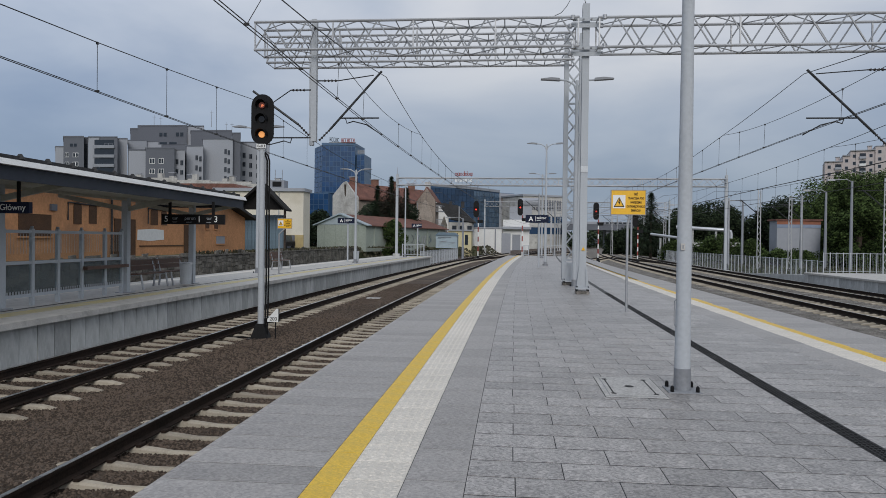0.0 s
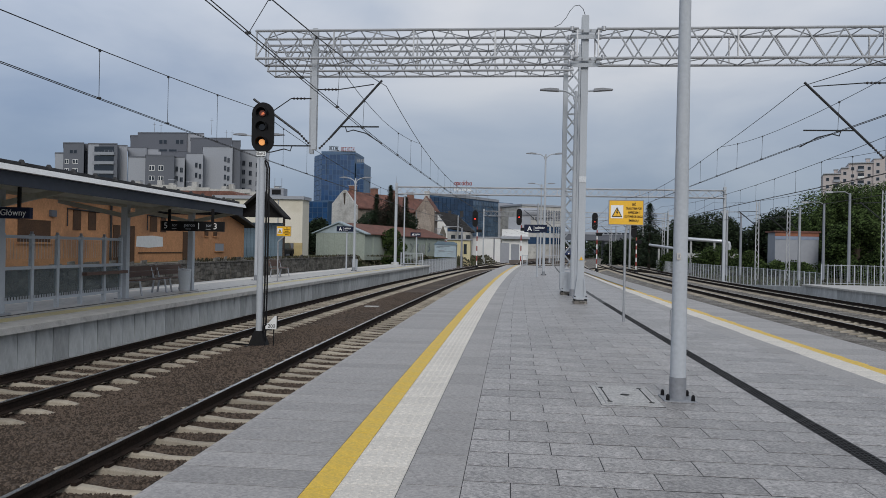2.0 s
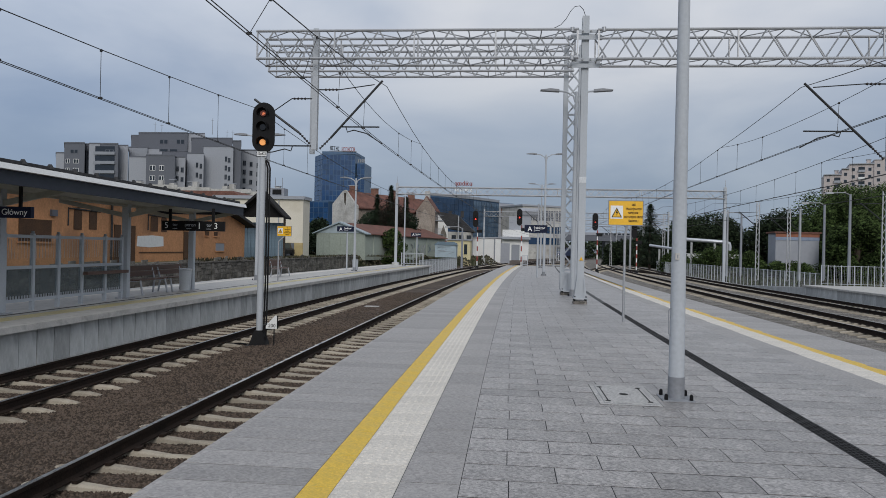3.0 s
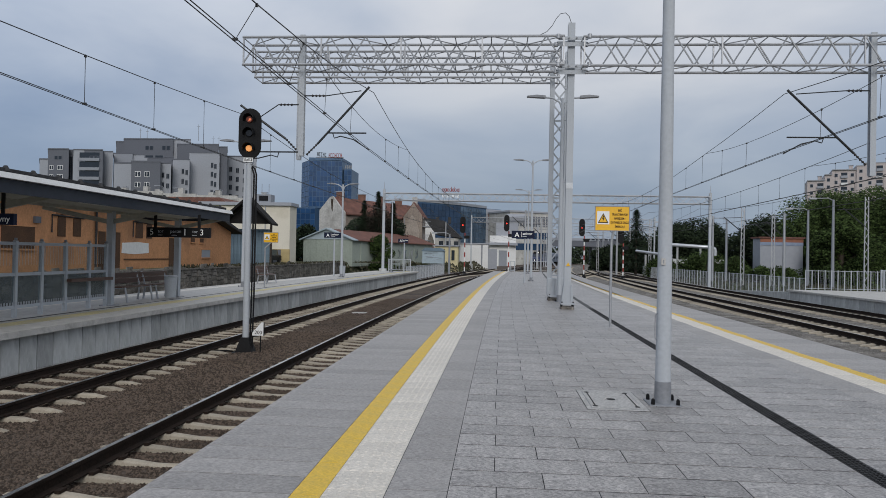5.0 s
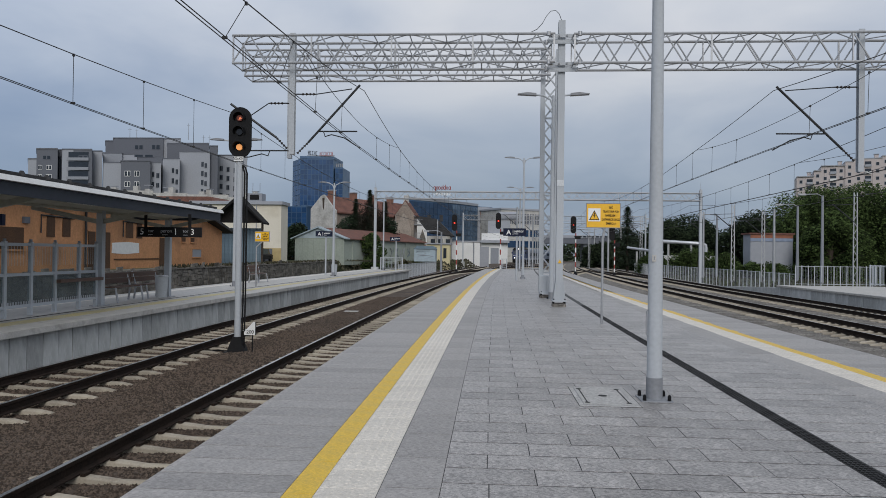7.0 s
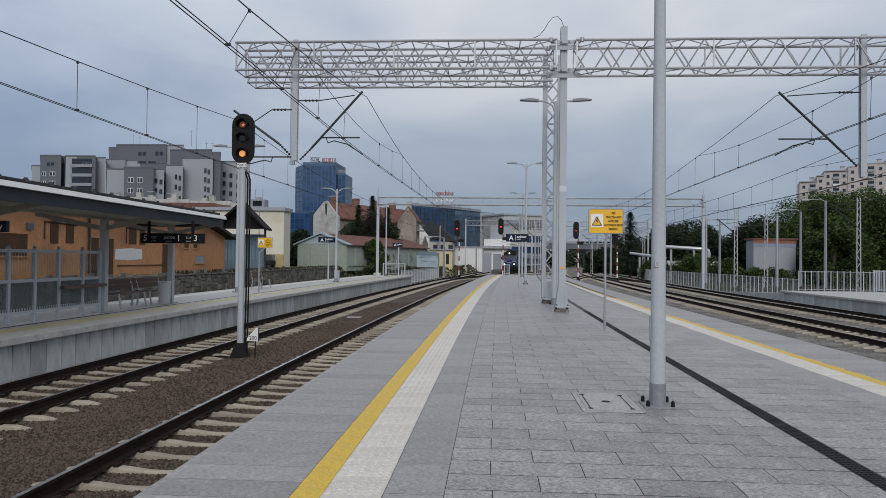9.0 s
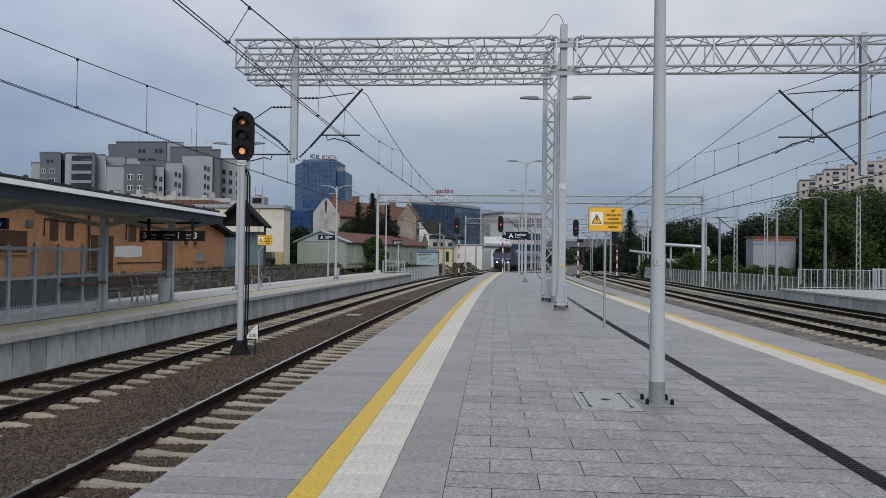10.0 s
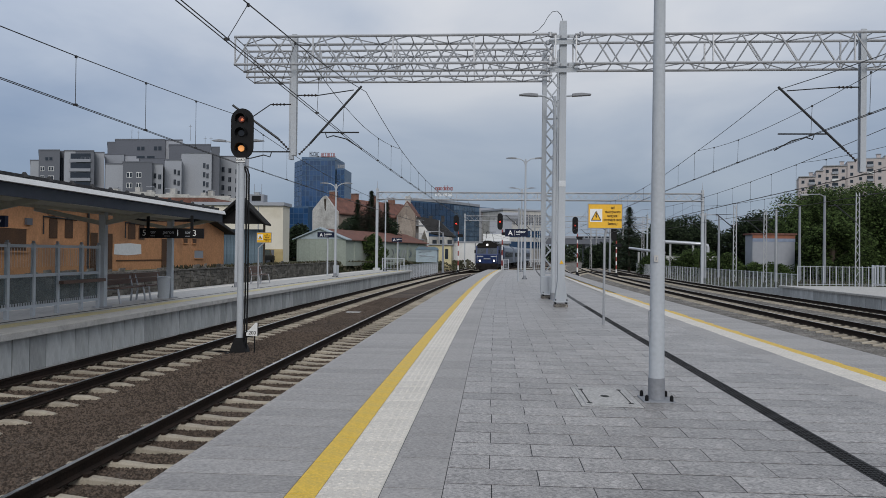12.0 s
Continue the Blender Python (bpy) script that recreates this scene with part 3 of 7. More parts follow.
def build_left_platform():
    p = thing("island_platform", "lower-traffic concrete island platform with yellow edge line", "platform", pose(0, 0, 0), kind="structure")
    core = Shape().run([(-12.75, -1.3), (-12.75, -0.02), (-9.05, -0.02), (-9.05, -1.3)], -12, 66, 2)
    part("platform_core", core, M_CONCRETE, p)
    # wall panels
    unit = Shape().slab(-0.03, -0.24, -1.25, 0.03, 0.24, -0.13, 0.0).data("wall_panel", M_CONCRETE)
    y = 4.0
    while y < 66:
        part("wall_panel", unit, None, p, at=pose(bend(-9.02, y) + random.uniform(-0.006, 0.006), y, 0, 0, 0, heading(-9.02, y)))
        y += 0.5
    part("coping", Shape().run([(-9.55, -0.12), (-9.55, 0.0), (-8.82, 0.0), (-8.82, -0.12)], -12, 66, 1.5), M_PALE, p, "pale concrete edge coping")
    part("yellow_line", Shape().run([(-10.0, -0.05), (-10.0, 0.002), (-9.56, 0.002), (-9.56, -0.05)], -12, 66, 1.5), M_FADED, p, "faded yellow line")
    part("tactile_band", Shape().run([(-10.12, -0.05), (-10.12, 0.001), (-10.01, 0.001), (-10.01, -0.05)], -12, 66, 1.5), M_HATCH, p)
    part("paving", Shape().run([(-12.1, -0.05), (-12.1, 0.0), (-10.13, 0.0), (-10.13, -0.05)], -12, 66, 1.5), M_PALE, p)
    part("tactile_band", Shape().run([(-12.5, -0.05), (-12.5, 0.001), (-12.11, 0.001), (-12.11, -0.05)], -12, 66, 1.5), M_TACTILE, p)
    part("coping", Shape().run([(-12.9, -0.12), (-12.9, 0.0), (-12.51, 0.0), (-12.51, -0.12)], -12, 66, 1.5), M_PALE, p)
    part("slot_drain", Shape().run([(-10.35, -0.02), (-10.35, 0.003), (-10.25, 0.003), (-10.25, -0.02)], -12, 66, 1.5), M_DRAIN, p)


def build_right_platform():
    p = thing("side_platform", "low grey concrete side platform", "platform", pose(0, 0, 0), kind="structure")
    part("platform_core", Shape().box(19.75, 0, -1.3, 30, 49, -0.36), M_CONCRETE, p)
    unit = Shape().slab(-0.04, -0.74, -0.9, 0.04, 0.74, 0.0, 0.0).data("wall_panel", M_CONCRETE)
    for i in range(32):
        part("wall_panel", unit, None, p, at=pose(19.72, 1.5 * i + 1.5, -0.42))
    part("coping", Shape().slab(19.58, 0, -0.42, 20.4, 49.1, -0.31, 0.01), M_PALE, p, "pale coping")
    part("paving", Shape().box(20.41, 0, -0.37, 30, 49.05, -0.312), M_PALE, p)
    part("ramp", Shape().prism([(49.1, -1.31), (49.1, -0.42), (49.8, -0.5), (62, -0.95), (62, -1.31)], "x", 19.8, 21.5), M_CONCRETE, p, "concrete ramp")


def build_link(xa, ya, xb, yb, label):
    """A crossover that swings from one track to another in an S."""
    t = thing("railway_track", label, "railway track", pose(0, 0, 0), "tracks", "structure")
    n = int((yb - ya) / 1.2)

    def centre(y):
        u = min(max((y - ya) / (yb - ya), 0.0), 1.0)
        return xa + (xb - xa) * u * u * (3 - 2 * u)
    for s in (-0.7525, 0.7525):
        g = Shape()
        for i in range(n):
            y0, y1 = ya + 1.2 * i, ya + 1.2 * (i + 1)
            g.bar((bend(centre(y0) + s, y0), y0, RAIL_Z - 0.075), (bend(centre(y1) + s, y1), y1, RAIL_Z - 0.075), 0.075, 0.15)
        part("rail", g, M_RUST, t, "rust-brown steel rail")
    for i in range(2 * n):
        y = ya + 0.6 * i + 0.1
        x = centre(y)
        part("sleeper", SLEEPER, None, t, at=pose(bend(x, y), y, RAIL_Z - 0.175, 0, 0, heading(x, y)))


build_ground()
build_terrace()
build_track(-3.75, -9.0, 300.0, "main track with concrete sleepers beside the platform edge", True)
build_track(-7.95, -3.0, 135.0, "track with concrete sleepers between the two platforms", True)
build_track(8.0, 60.0, 190.0, "track leaving the far platform edge")
build_track(12.65, 8.0, 145.0, "rusty side track on pale sleepers")
build_track(17.0, 14.0, 150.0, "outer rusty side track on sleepers")
build_link(-7.95, 80.0, -3.75, 116.0, "crossover joining the middle track to the platform track")
build_link(8.0, 84.0, 12.65, 122.0, "crossover beyond the far platform edge")
build_link(17.0, 78.0, 12.65, 112.0, "crossover joining the side tracks")
build_link(-3.75, 118.0, 8.0, 172.0, "crossover in the station throat")
build_link(2.2, 82.0, 8.0, 120.0, "siding that begins behind the platform end")
platform = build_platform()
build_drain(platform)
build_left_platform()
build_right_platform()


# ---------------------------------------------------------------- overhead line
def truss(x0, x1, y, zt, zb, wid, parent, name="beam", pitch=1.05):
    """Lattice portal beam: four chords, braced on all sides."""
    t = part(name, Shape().tube((x0, y - wid / 2, zt), (x1, y - wid / 2, zt), 0.042), M_GALV, parent, "galvanised lattice beam", smooth=True)
    for yy, zz in ((y + wid / 2, zt), (y - wid / 2, zb), (y + wid / 2, zb)):
        part("chord", Shape().tube((x0, yy, zz), (x1, yy, zz), 0.042), M_GALV, t, smooth=True)
    n = max(2, round((x1 - x0) / pitch))
    d = (x1 - x0) / n
    hz = zt - zb
    up = Shape().tube((0, 0, 0), (d / 2, 0, hz), 0.024, n=5).data("brace", M_GALV)
    down = Shape().tube((0, 0, hz), (d / 2, 0, 0), 0.024, n=5).data("brace", M_GALV)
    flat = [Shape().tube((0, -wid / 2 * s, 0), (d, wid / 2 * s, 0), 0.018, n=5).data("tie", M_GALV) for s in (-1, 1)]
    post = Shape().tube((0, -wid / 2, 0), (0, wid / 2, 0), 0.018, n=5).data("tie", M_GALV)
    for yy, flip in ((y - wid / 2, 0), (y + wid / 2, 1)):
        for i in range(n):
            first, second = (down, up) if flip else (up, down)
            part("brace", first, None, t, at=pose(x0 + i * d, yy, zb))
            part("brace", second, None, t, at=pose(x0 + (i + 0.5) * d, yy, zb))
    for zz in (zt, zb):
        for i in range(n):
            part("tie", flat[i % 2], None, t, at=pose(x0 + i * d, y, zz))
            part("tie", post, None, t, at=pose(x0 + i * d, y, zz))
    for xe in [x0 + 0.03, x1 - 0.03] + [x0 + (x1 - x0) * k / 4 for k in (1, 2, 3)]:
        for yy in (y - wid / 2, y + wid / 2):
            part("upright", Shape().bar((xe, yy, zb), (xe, yy, zt), 0.042), M_GALV, t)
    return t


def hmast(x, y, z0, z1, w, parent, m=None, name="mast"):
    """Rolled H-section column."""
    t, k = 0.018, w / 2
    o = [(-k, -k), (k, -k), (k, -k + t), (t / 2, -k + t), (t / 2, k - t), (k, k - t), (k, k), (-k, k), (-k, k - t), (-t / 2, k - t), (-t / 2, -k + t), (-k, -k + t)]
    return part(name, Shape().prism([(x + a, y + b) for a, b in o], "z", z0, z1), m or M_GALV_LIGHT, parent)


def mast_foot(x, y, parent, w=0.42):
    part("foundation", Shape().slab(x - w * 0.54, y - w * 0.54, -0.1, x + w * 0.54, y + w * 0.54, 0.09, 0.02), M_BALLAST_GREY, parent, "concrete foundation block")
    f = part("base_plate", Shape().slab(x - w * 0.55, y - w * 0.55, 0.15, x + w * 0.55, y + w * 0.55, 0.20, 0.004), M_GALV_LIGHT, parent)
    for sx in (-1, 1):
        for sy in (-1, 1):
            part("anchor_bolt", Shape().tube((x + sx * w * 0.45, y + sy * w * 0.45, 0.09), (x + sx * w * 0.45, y + sy * w * 0.45, 0.235), 0.022, n=6), M_BLACK, f)
    for sx in (-1, 1):
        for yy in (y - w * 0.4, y + w * 0.4 - 0.02):
            o = [(x + sx * 0.09, 0.2), (x + sx * w * 0.50, 0.2), (x + sx * 0.115, 0.75), (x + sx * 0.09, 0.75)]
            part("gusset", Shape().prism(o, "y", yy, yy + 0.02), M_GALV_LIGHT, parent)


def insulator(shape, p, q, r=0.055, n=6):
    p, q = Vector(p), Vector(q)
    for i in range(n):
        a = p.lerp(q, (i + 0.1) / n)
        b = p.lerp(q, (i + 0.55) / n)
        shape.tube(a, b, r, r * 0.55, 8)
    shape.tube(p, q, r * 0.4, None, 6)


def cantilever(x, y, ztop, zbot, xtip, ztip, wire_x, wire_z, parent, rise, drop=0.12):
    """Hinged bracket: sloping tube, top tie, register arm."""
    s = 1 if xtip > x else -1
    c = part("cantilever", Shape().tube((x + s * 0.5, y, zbot + 0.42), (xtip, y, ztip), 0.036, n=8), M_STRUT, parent, "dark grey bracket tube with insulators", smooth=True)
    part("top_tie", Shape().tube((x + s * 0.75, y, ztop), (xtip - s * (0.13 + drop), y, ztip - drop), 0.016, n=6), M_STRUT, c)
    i = Shape()
    insulator(i, (x + s * 0.16, y, zbot + 0.08), (x + s * 0.52, y, zbot + 0.44), 0.045, 5)
    part("insulator", i, M_INSUL, c, "brown ribbed insulator", smooth=True)
    i = Shape()
    insulator(i, (x + s * 0.3, y, ztop), (x + s * 0.75, y, ztop), 0.045, 4)
    part("tie_anchor", Shape().tube((x + s * 0.09, y, ztop), (x + s * 0.3, y, ztop), 0.02, n=6), M_STRUT, c)
    part("insulator", i, M_INSUL, c, "brown ribbed insulator", smooth=True)
    zr = wire_z + rise
    xs = x + s * (0.5 + (abs(xtip - x) - 0.5) * (zr - zbot - 0.42) / (ztip - zbot - 0.42))
    g = Shape().tube((xs, y, zr), (wire_x - s * 0.1, y, zr), 0.022, n=6)
    g.path([(wire_x - s * 1.15, y, zr), (wire_x - s * 1.10, y, zr - 0.16), (wire_x - s * 0.9, y, zr - 0.10), (wire_x - s * 0.5, y, zr - 0.2), (wire_x, y, wire_z + 0.03)], 0.018)
    part("register_arm", g, M_STRUT, c)
    return c


def hanger(x, y, z0, z1, parent):
    return hmast(x, y, z0, z1, 0.165, parent, M_GALV_LIGHT, "drop_post")


def near_gantry():
    g = thing("catenary_gantry", "galvanised lattice catenary gantry on a steel column", "gantry", pose(0, 0, 0), "gantries")
    hmast(2.185, 21.5, 0.2, 8.62, 0.205, g)
    mast_foot(2.185, 21.5, g, 0.37)
    for z in (7.26, 8.10):
        for yy in (21.26, 21.70):
            part("clamp_plate", Shape().box(1.78, yy, z - 0.04, 2.66, yy + 0.04, z + 0.06), M_GALV_LIGHT, g)
        for sx in (1.76, 2.68):
            for yy in (21.08, 21.92):
                part("clamp_cap", Shape().tube((sx, yy, z - 0.05), (sx, yy, z + 0.07), 0.065, None, 10), M_GALV, g, smooth=True)
    truss(-7.82, 1.95, 21.5, 8.12, 7.28, 0.85, g)
    truss(2.5, 18.5, 21.5, 8.10, 7.24, 0.85, g)
    hmast(18.7, 21.5, -0.3, 8.6, 0.34, g)
    hanger(-6.05, 21.5, 4.55, 8.3, g)
    hanger(10.93, 21.5, 4.1, 8.3, g)
    cantilever(-6.05, 21.5, 6.42, 4.50, -3.95, 6.70, -3.92, 4.72, g, 0.55)
    cantilever(-6.05, 21.5, 6.14, 4.66, -8.0, 6.12, -7.9, 4.42, g, 0.25, 0.42)
    cantilever(10.93, 21.5, 6.60, 4.34, 8.52, 6.62, 8.42, 4.70, g, 0.52)
    part("jumper_wire", Shape().path([(1.2, 21.1, 8.15), (1.42, 21.12, 8.26), (1.58, 21.15, 8.45), (1.70, 21.2, 8.68), (1.83, 21.25, 8.84), (1.98, 21.3, 8.88), (2.10, 21.4, 8.8), (2.18, 21.45, 8.6)], 0.009), M_CABLE, g)
    tri = part("warning_triangle", Shape().prism([(2.13, 1.30), (2.25, 1.30), (2.19, 1.41)], "y", 21.375, 21.39), M_SIGNYEL, g, "small yellow warning triangle")
    part("paint_band", Shape().box(2.08, 21.385, 3.62, 2.29, 21.394, 3.80), mat("pale_band_paint", (0.56, 0.58, 0.60), 0.7), g, "pale painted band")
    for z in (7.26, 8.10):
        for k in range(4):
            bx = 1.86 + 0.23 * k
            part("clamp_bolt", Shape().tube((bx, 21.262, z + 0.01), (bx, 21.225, z + 0.01), 0.028, None, 6), M_BASE, g)
        part("gusset", Shape().prism([(1.72, z - 0.10), (2.66, z - 0.10), (2.56, z - 0.22), (1.84, z - 0.22)], "y", 21.30, 21.32), M_GALV_LIGHT, g)
    return g


def rear_gantry():
    g = thing("catenary_gantry", "galvanised lattice gantry on a braced lattice column", "gantry", pose(0, 0, 0), "gantries")
    y = 25.8
    for xx in (1.97, 2.50):
        hmast(xx, y, 0.2, 9.0, 0.16, g, M_GALV_LIGHT, "column_leg")
    n = 14
    for i in range(n):
        z0, z1 = 0.9 + i * 0.56, 0.9 + (i + 1) * 0.56
        a, b = (2.01, 2.46) if i % 2 else (2.46, 2.01)
        part("brace", Shape().bar((a, y - 0.06, z0), (b, y - 0.06, z1), 0.05), M_GALV_LIGHT, g)
        part("brace", Shape().bar((a, y + 0.06, z1), (b, y + 0.06, z0), 0.05), M_GALV_LIGHT, g)
        if i % 5 == 0:
            part("rung", Shape().bar((1.97, y, z0), (2.50, y, z0), 0.06), M_GALV_LIGHT, g)
    mast_foot(2.235, y, g, 0.58)
    part("base_box", Shape().slab(1.90, y - 0.17, 0.2, 2.57, y + 0.17, 0.80, 0.02), M_GALV_LIGHT, g)
    truss(-8.95, 2.2, y, 8.92, 7.98, 0.85, g)
    hanger(-7.35, y, 5.0, 9.0, g)
    return g


def far_portal(y, x0, x1, zt, zb, label, pitch=1.3):
    g = thing("catenary_gantry", label, "gantry", pose(0, 0, 0), "gantries")
    for x in (x0, x1):
        hmast(x, y, 0.2 if x < 0 else -1.0, zt + 0.35, 0.22, g)
        part("foundation", Shape().slab(x - 0.3, y - 0.3, -1.3, x + 0.3, y + 0.3, 0.25 if x < 0 else -0.8, 0.02), M_CONCRETE, g)
        part("lightning_spike", Shape().tube((x, y, zt + 0.3), (x, y, zt + 1.0), 0.03, 0.01, 6), M_GALV, g)
    truss(x0, x1, y, zt, zb, 0.75, g, pitch=pitch)
    return g


near_gantry()
rear_gantry()
far_portal(64.0, -10.2, 18.9, 7.15, 6.5, "long lattice portal spanning the tracks beyond the platforms")
far_portal(118.0, -4.0, 26.0, 8.0, 7.2, "distant lattice portal over the station throat", 1.6)

far_portal(152.0, 9.0, 38.0, 8.3, 7.5, "far lattice portal over the converging tracks", 1.8)
far_portal(196.0, 14.0, 48.0, 8.6, 7.7, "very distant lattice portal", 2.2)


def overhead_line(x, zc, zm, sag, label, supports, side=0.2, shift=0.0, first=1.25, lean=0.0, stitched=(21.5, 64)):
    """Twin contact wire below a sagging carrier; a stitch wire hangs under the carrier at each support."""
    w = thing("overhead_wire", label, "overhead wire", pose(0, 0, 0), "overhead wires")
    con, car = [[], []], []

    def carrier(y):
        j = max(k for k in range(len(supports) - 1) if supports[k] <= y or k == 0)
        a, b = supports[j], supports[j + 1]
        u = min((y - a) / (b - a), 1.0)
        zz = zm - sag * 4 * u * (1 - u) * (first if j == 0 else 1.0)
        px = bend(x, y) + side * (1 - 2 * u) * (-1 if j % 2 else 1)
        if j == 0:
            pull = shift * abs(1 - 2 * u) + lean * (1 - abs(1 - 2 * u))
        else:
            pull = shift * max(0.0, 1 - min(y - a, b - y) / 8.5)
        return px, pull, zz

    def stitch(y):
        """Height of the stitch wire near a support, or None further along the span."""
        for s in stitched:
            d = abs(y - s)
            if d < 7.5:
                end = carrier(s + math.copysign(7.5, y - s))[2]
                return zc + 0.72 + (end - zc - 0.72) * (d / 7.5) ** 2
        return None

    for j, (a, b) in enumerate(zip(supports, supports[1:])):
        k = 2 * round((b - a) / 5.6)
        for i in range(k + 1):
            y = a + (b - a) * i / k
            px, pull, zz = carrier(y - 1e-6 if i == k else y)
            car.append((px + pull, y, zz))
            con[0].append((px - 0.035, y, zc))
            con[1].append((px + 0.035, y, zc))
            if 0 < i < k and y < 75:
                low = stitch(y)
                top = (px + pull, y, zz) if low is None else (px + pull * 0.15, y, low)
                part("dropper", Shape().tube(top, (px, y, zc), 0.006, n=4).box(px - 0.04, y - 0.015, zc - 0.01, px + 0.04, y + 0.015, zc + 0.03).box(top[0] - 0.018, y - 0.02, top[2] - 0.04, top[0] + 0.018, y + 0.02, top[2] + 0.01), M_WIRE, w)
    part("carrier_wire", Shape().path(car, 0.0105, 6), M_WIRE, w, smooth=True)
    for s in stitched:
        pts = []
        for i in range(13):
            y = s - 7.49 + 14.98 * i / 12
            px, pull, zz = carrier(y)
            d = abs(y - s) / 7.5
            pts.append((px + pull * (0.15 + 0.85 * d ** 2), y, stitch(y)))
        part("stitch_wire", Shape().path(pts, 0.0075, 6), M_WIRE, w, smooth=True)
    for s in con:
        part("contact_wire", Shape().path(s, 0.0085, 6), M_WIRE, w, smooth=True)
    return w


SPANS = (-34, 21.5, 64, 118, 172)
overhead_line(-3.90, 4.75, 6.52, 1.10, "twin contact wire with droppers over the platform track", SPANS, shift=0.1, first=1.75, lean=0.66)
overhead_line(-7.95, 4.36, 5.85, 0.84, "contact wire with droppers over the middle track", SPANS, stitched=(64,))
overhead_line(8.55, 4.71, 6.50, 1.15, "twin contact wire over the far platform edge", SPANS, shift=0.2, first=1.3)
overhead_line(12.6, 4.32, 5.70, 0.6, "contact wire over the side track", SPANS)
overhead_line(17.0, 4.40, 6.1, 0.9, "contact wire over the outer side track", SPANS)


# ---------------------------------------------------------------- lamps, signals, signs on the platforms
def lamp_post(x, y, h, r0, r1, arms, label, z=0.0, reach=1.15):
    l = thing("platform_lamp", label, "lamp post", pose(x, y, z), "platform lamps")
    part("foot_sleeve", Shape().tube((0, 0, 0.0), (0, 0, 0.24), r0 + 0.004, None, 16), M_BASE, l, "darker grey foot", smooth=True)
    part("post", Shape().tube((0, 0, 0.02), (0, 0, h), r0, r1, 16), M_GALV_LIGHT, l, smooth=True)
    for sx in (-1, 1):
        for sy in (-1, 1):
            part("anchor_bolt", Shape().tube((sx * 0.13, sy * 0.13, 0.0), (sx * 0.13, sy * 0.13, 0.06), 0.021, 0.019, 8).tube((sx * 0.13, sy * 0.13, 0.06), (sx * 0.13, sy * 0.13, 0.075), 0.019, 0.008, 8), M_BLACK, l, "black bolt cap")
    part("base_plate", Shape().slab(-0.17, -0.17, 0.0, 0.17, 0.17, 0.012, 0.003), M_BASE, l)
    for s in arms:
        a = part("arm", Shape().path([(0, 0, h - 0.45), (s * 0.10, 0, h - 0.15), (s * 0.35, 0, h), (s * reach * 0.6, 0, h + 0.03)], 0.035, 8), M_GALV_LIGHT, l, smooth=True)
        hd = Shape().prism([(s * reach * 0.5, h - 0.01), (s * (reach + 0.05), h + 0.03), (s * (reach + 0.05), h + 0.06), (s * reach * 0.75, h + 0.10), (s * reach * 0.5, h + 0.07)], "y", -0.11, 0.11)
        part("lamp_head", hd, M_BASE, a, "flat dark grey lamp head")
    return l


near_lamp = lamp_post(1.828, 7.78, 7.4, 0.084, 0.045, (), "pale grey tapered steel lamp post bolted to the paving")
part("number_tag", Shape().box(-0.055, -0.086, 1.49, -0.012, -0.070, 1.56), M_PALE, near_lamp, "small pale tag")
part("tag_print", Shape().box(-0.040, -0.0875, 1.505, -0.026, -0.0865, 1.545), M_BASE, near_lamp)
part("earth_cable", Shape().path([(-0.076, -0.03, 0.97), (-0.098, -0.03, 0.95), (-0.100, -0.03, 0.82), (-0.098, -0.03, 0.70), (-0.078, -0.03, 0.68)], 0.005, 5), M_BASE, near_lamp)
lamp_post(bend(2.02, 25.2), 25.0, 7.15, 0.09, 0.05, (-1, 1), "twin-arm grey platform lamp beside the lattice column", reach=1.2)
lamp_post(bend(1.5, 45.5), 45.7, 7.75, 0.09, 0.05, (-1, 1), "twin-arm grey platform lamp", reach=1.2)
lamp_post(bend(1.3, 66), 66.0, 7.75, 0.09, 0.05, (-1, 1), "twin-arm grey platform lamp near the platform end", reach=1.2)
lamp_post(-11.05, 30.4, 6.4, 0.09, 0.05, (-1, 1), "twin-arm lamp on the island platform", reach=1.1)
lamp_post(-9.95, 45.4, 6.05, 0.09, 0.05, (-1, 1), "twin-arm lamp on the island platform", reach=1.0)
lamp_post(-9.2, 62.5, 6.4, 0.08, 0.05, (), "plain grey post at the end of the island platform")


def hatch():
    h = thing("inspection_cover", "square concrete inspection cover with dark lifting slots", "hatch", pose(1.29, 7.86, 0.0))
    part("frame_gap", Shape().box(-0.320, -0.535, -0.02, 0.320, 0.535, 0.003), M_BLACK, h)
    part("frame", Shape().slab(-0.314, -0.529, -0.02, 0.314, 0.529, 0.006, 0.002), M_HATCH, h)
    part("cover_gap", Shape().box(-0.266, -0.466, 0.0, 0.266, 0.466, 0.007), M_BASE, h)
    part("cover", Shape().slab(-0.26, -0.46, 0.0, 0.26, 0.46, 0.010, 0.002), M_HATCH, h)
    for s in (-1, 1):
        part("lifting_slot", Shape().box(s * 0.215 - 0.007, -0.36, 0.008, s * 0.215 + 0.007, 0.36, 0.0115), M_BLACK, h)
        for e in (-1, 1):
            part("slot_end", Shape().tube((s * 0.215, e * 0.37, 0.008), (s * 0.215, e * 0.37, 0.012), 0.030, None, 10), M_BLACK, h)
    part("keyhole", Shape().tube((0.0, 0.0, 0.008), (0.0, 0.0, 0.0118), 0.050, None, 14), M_BLACK, h)
    return h


hatch()


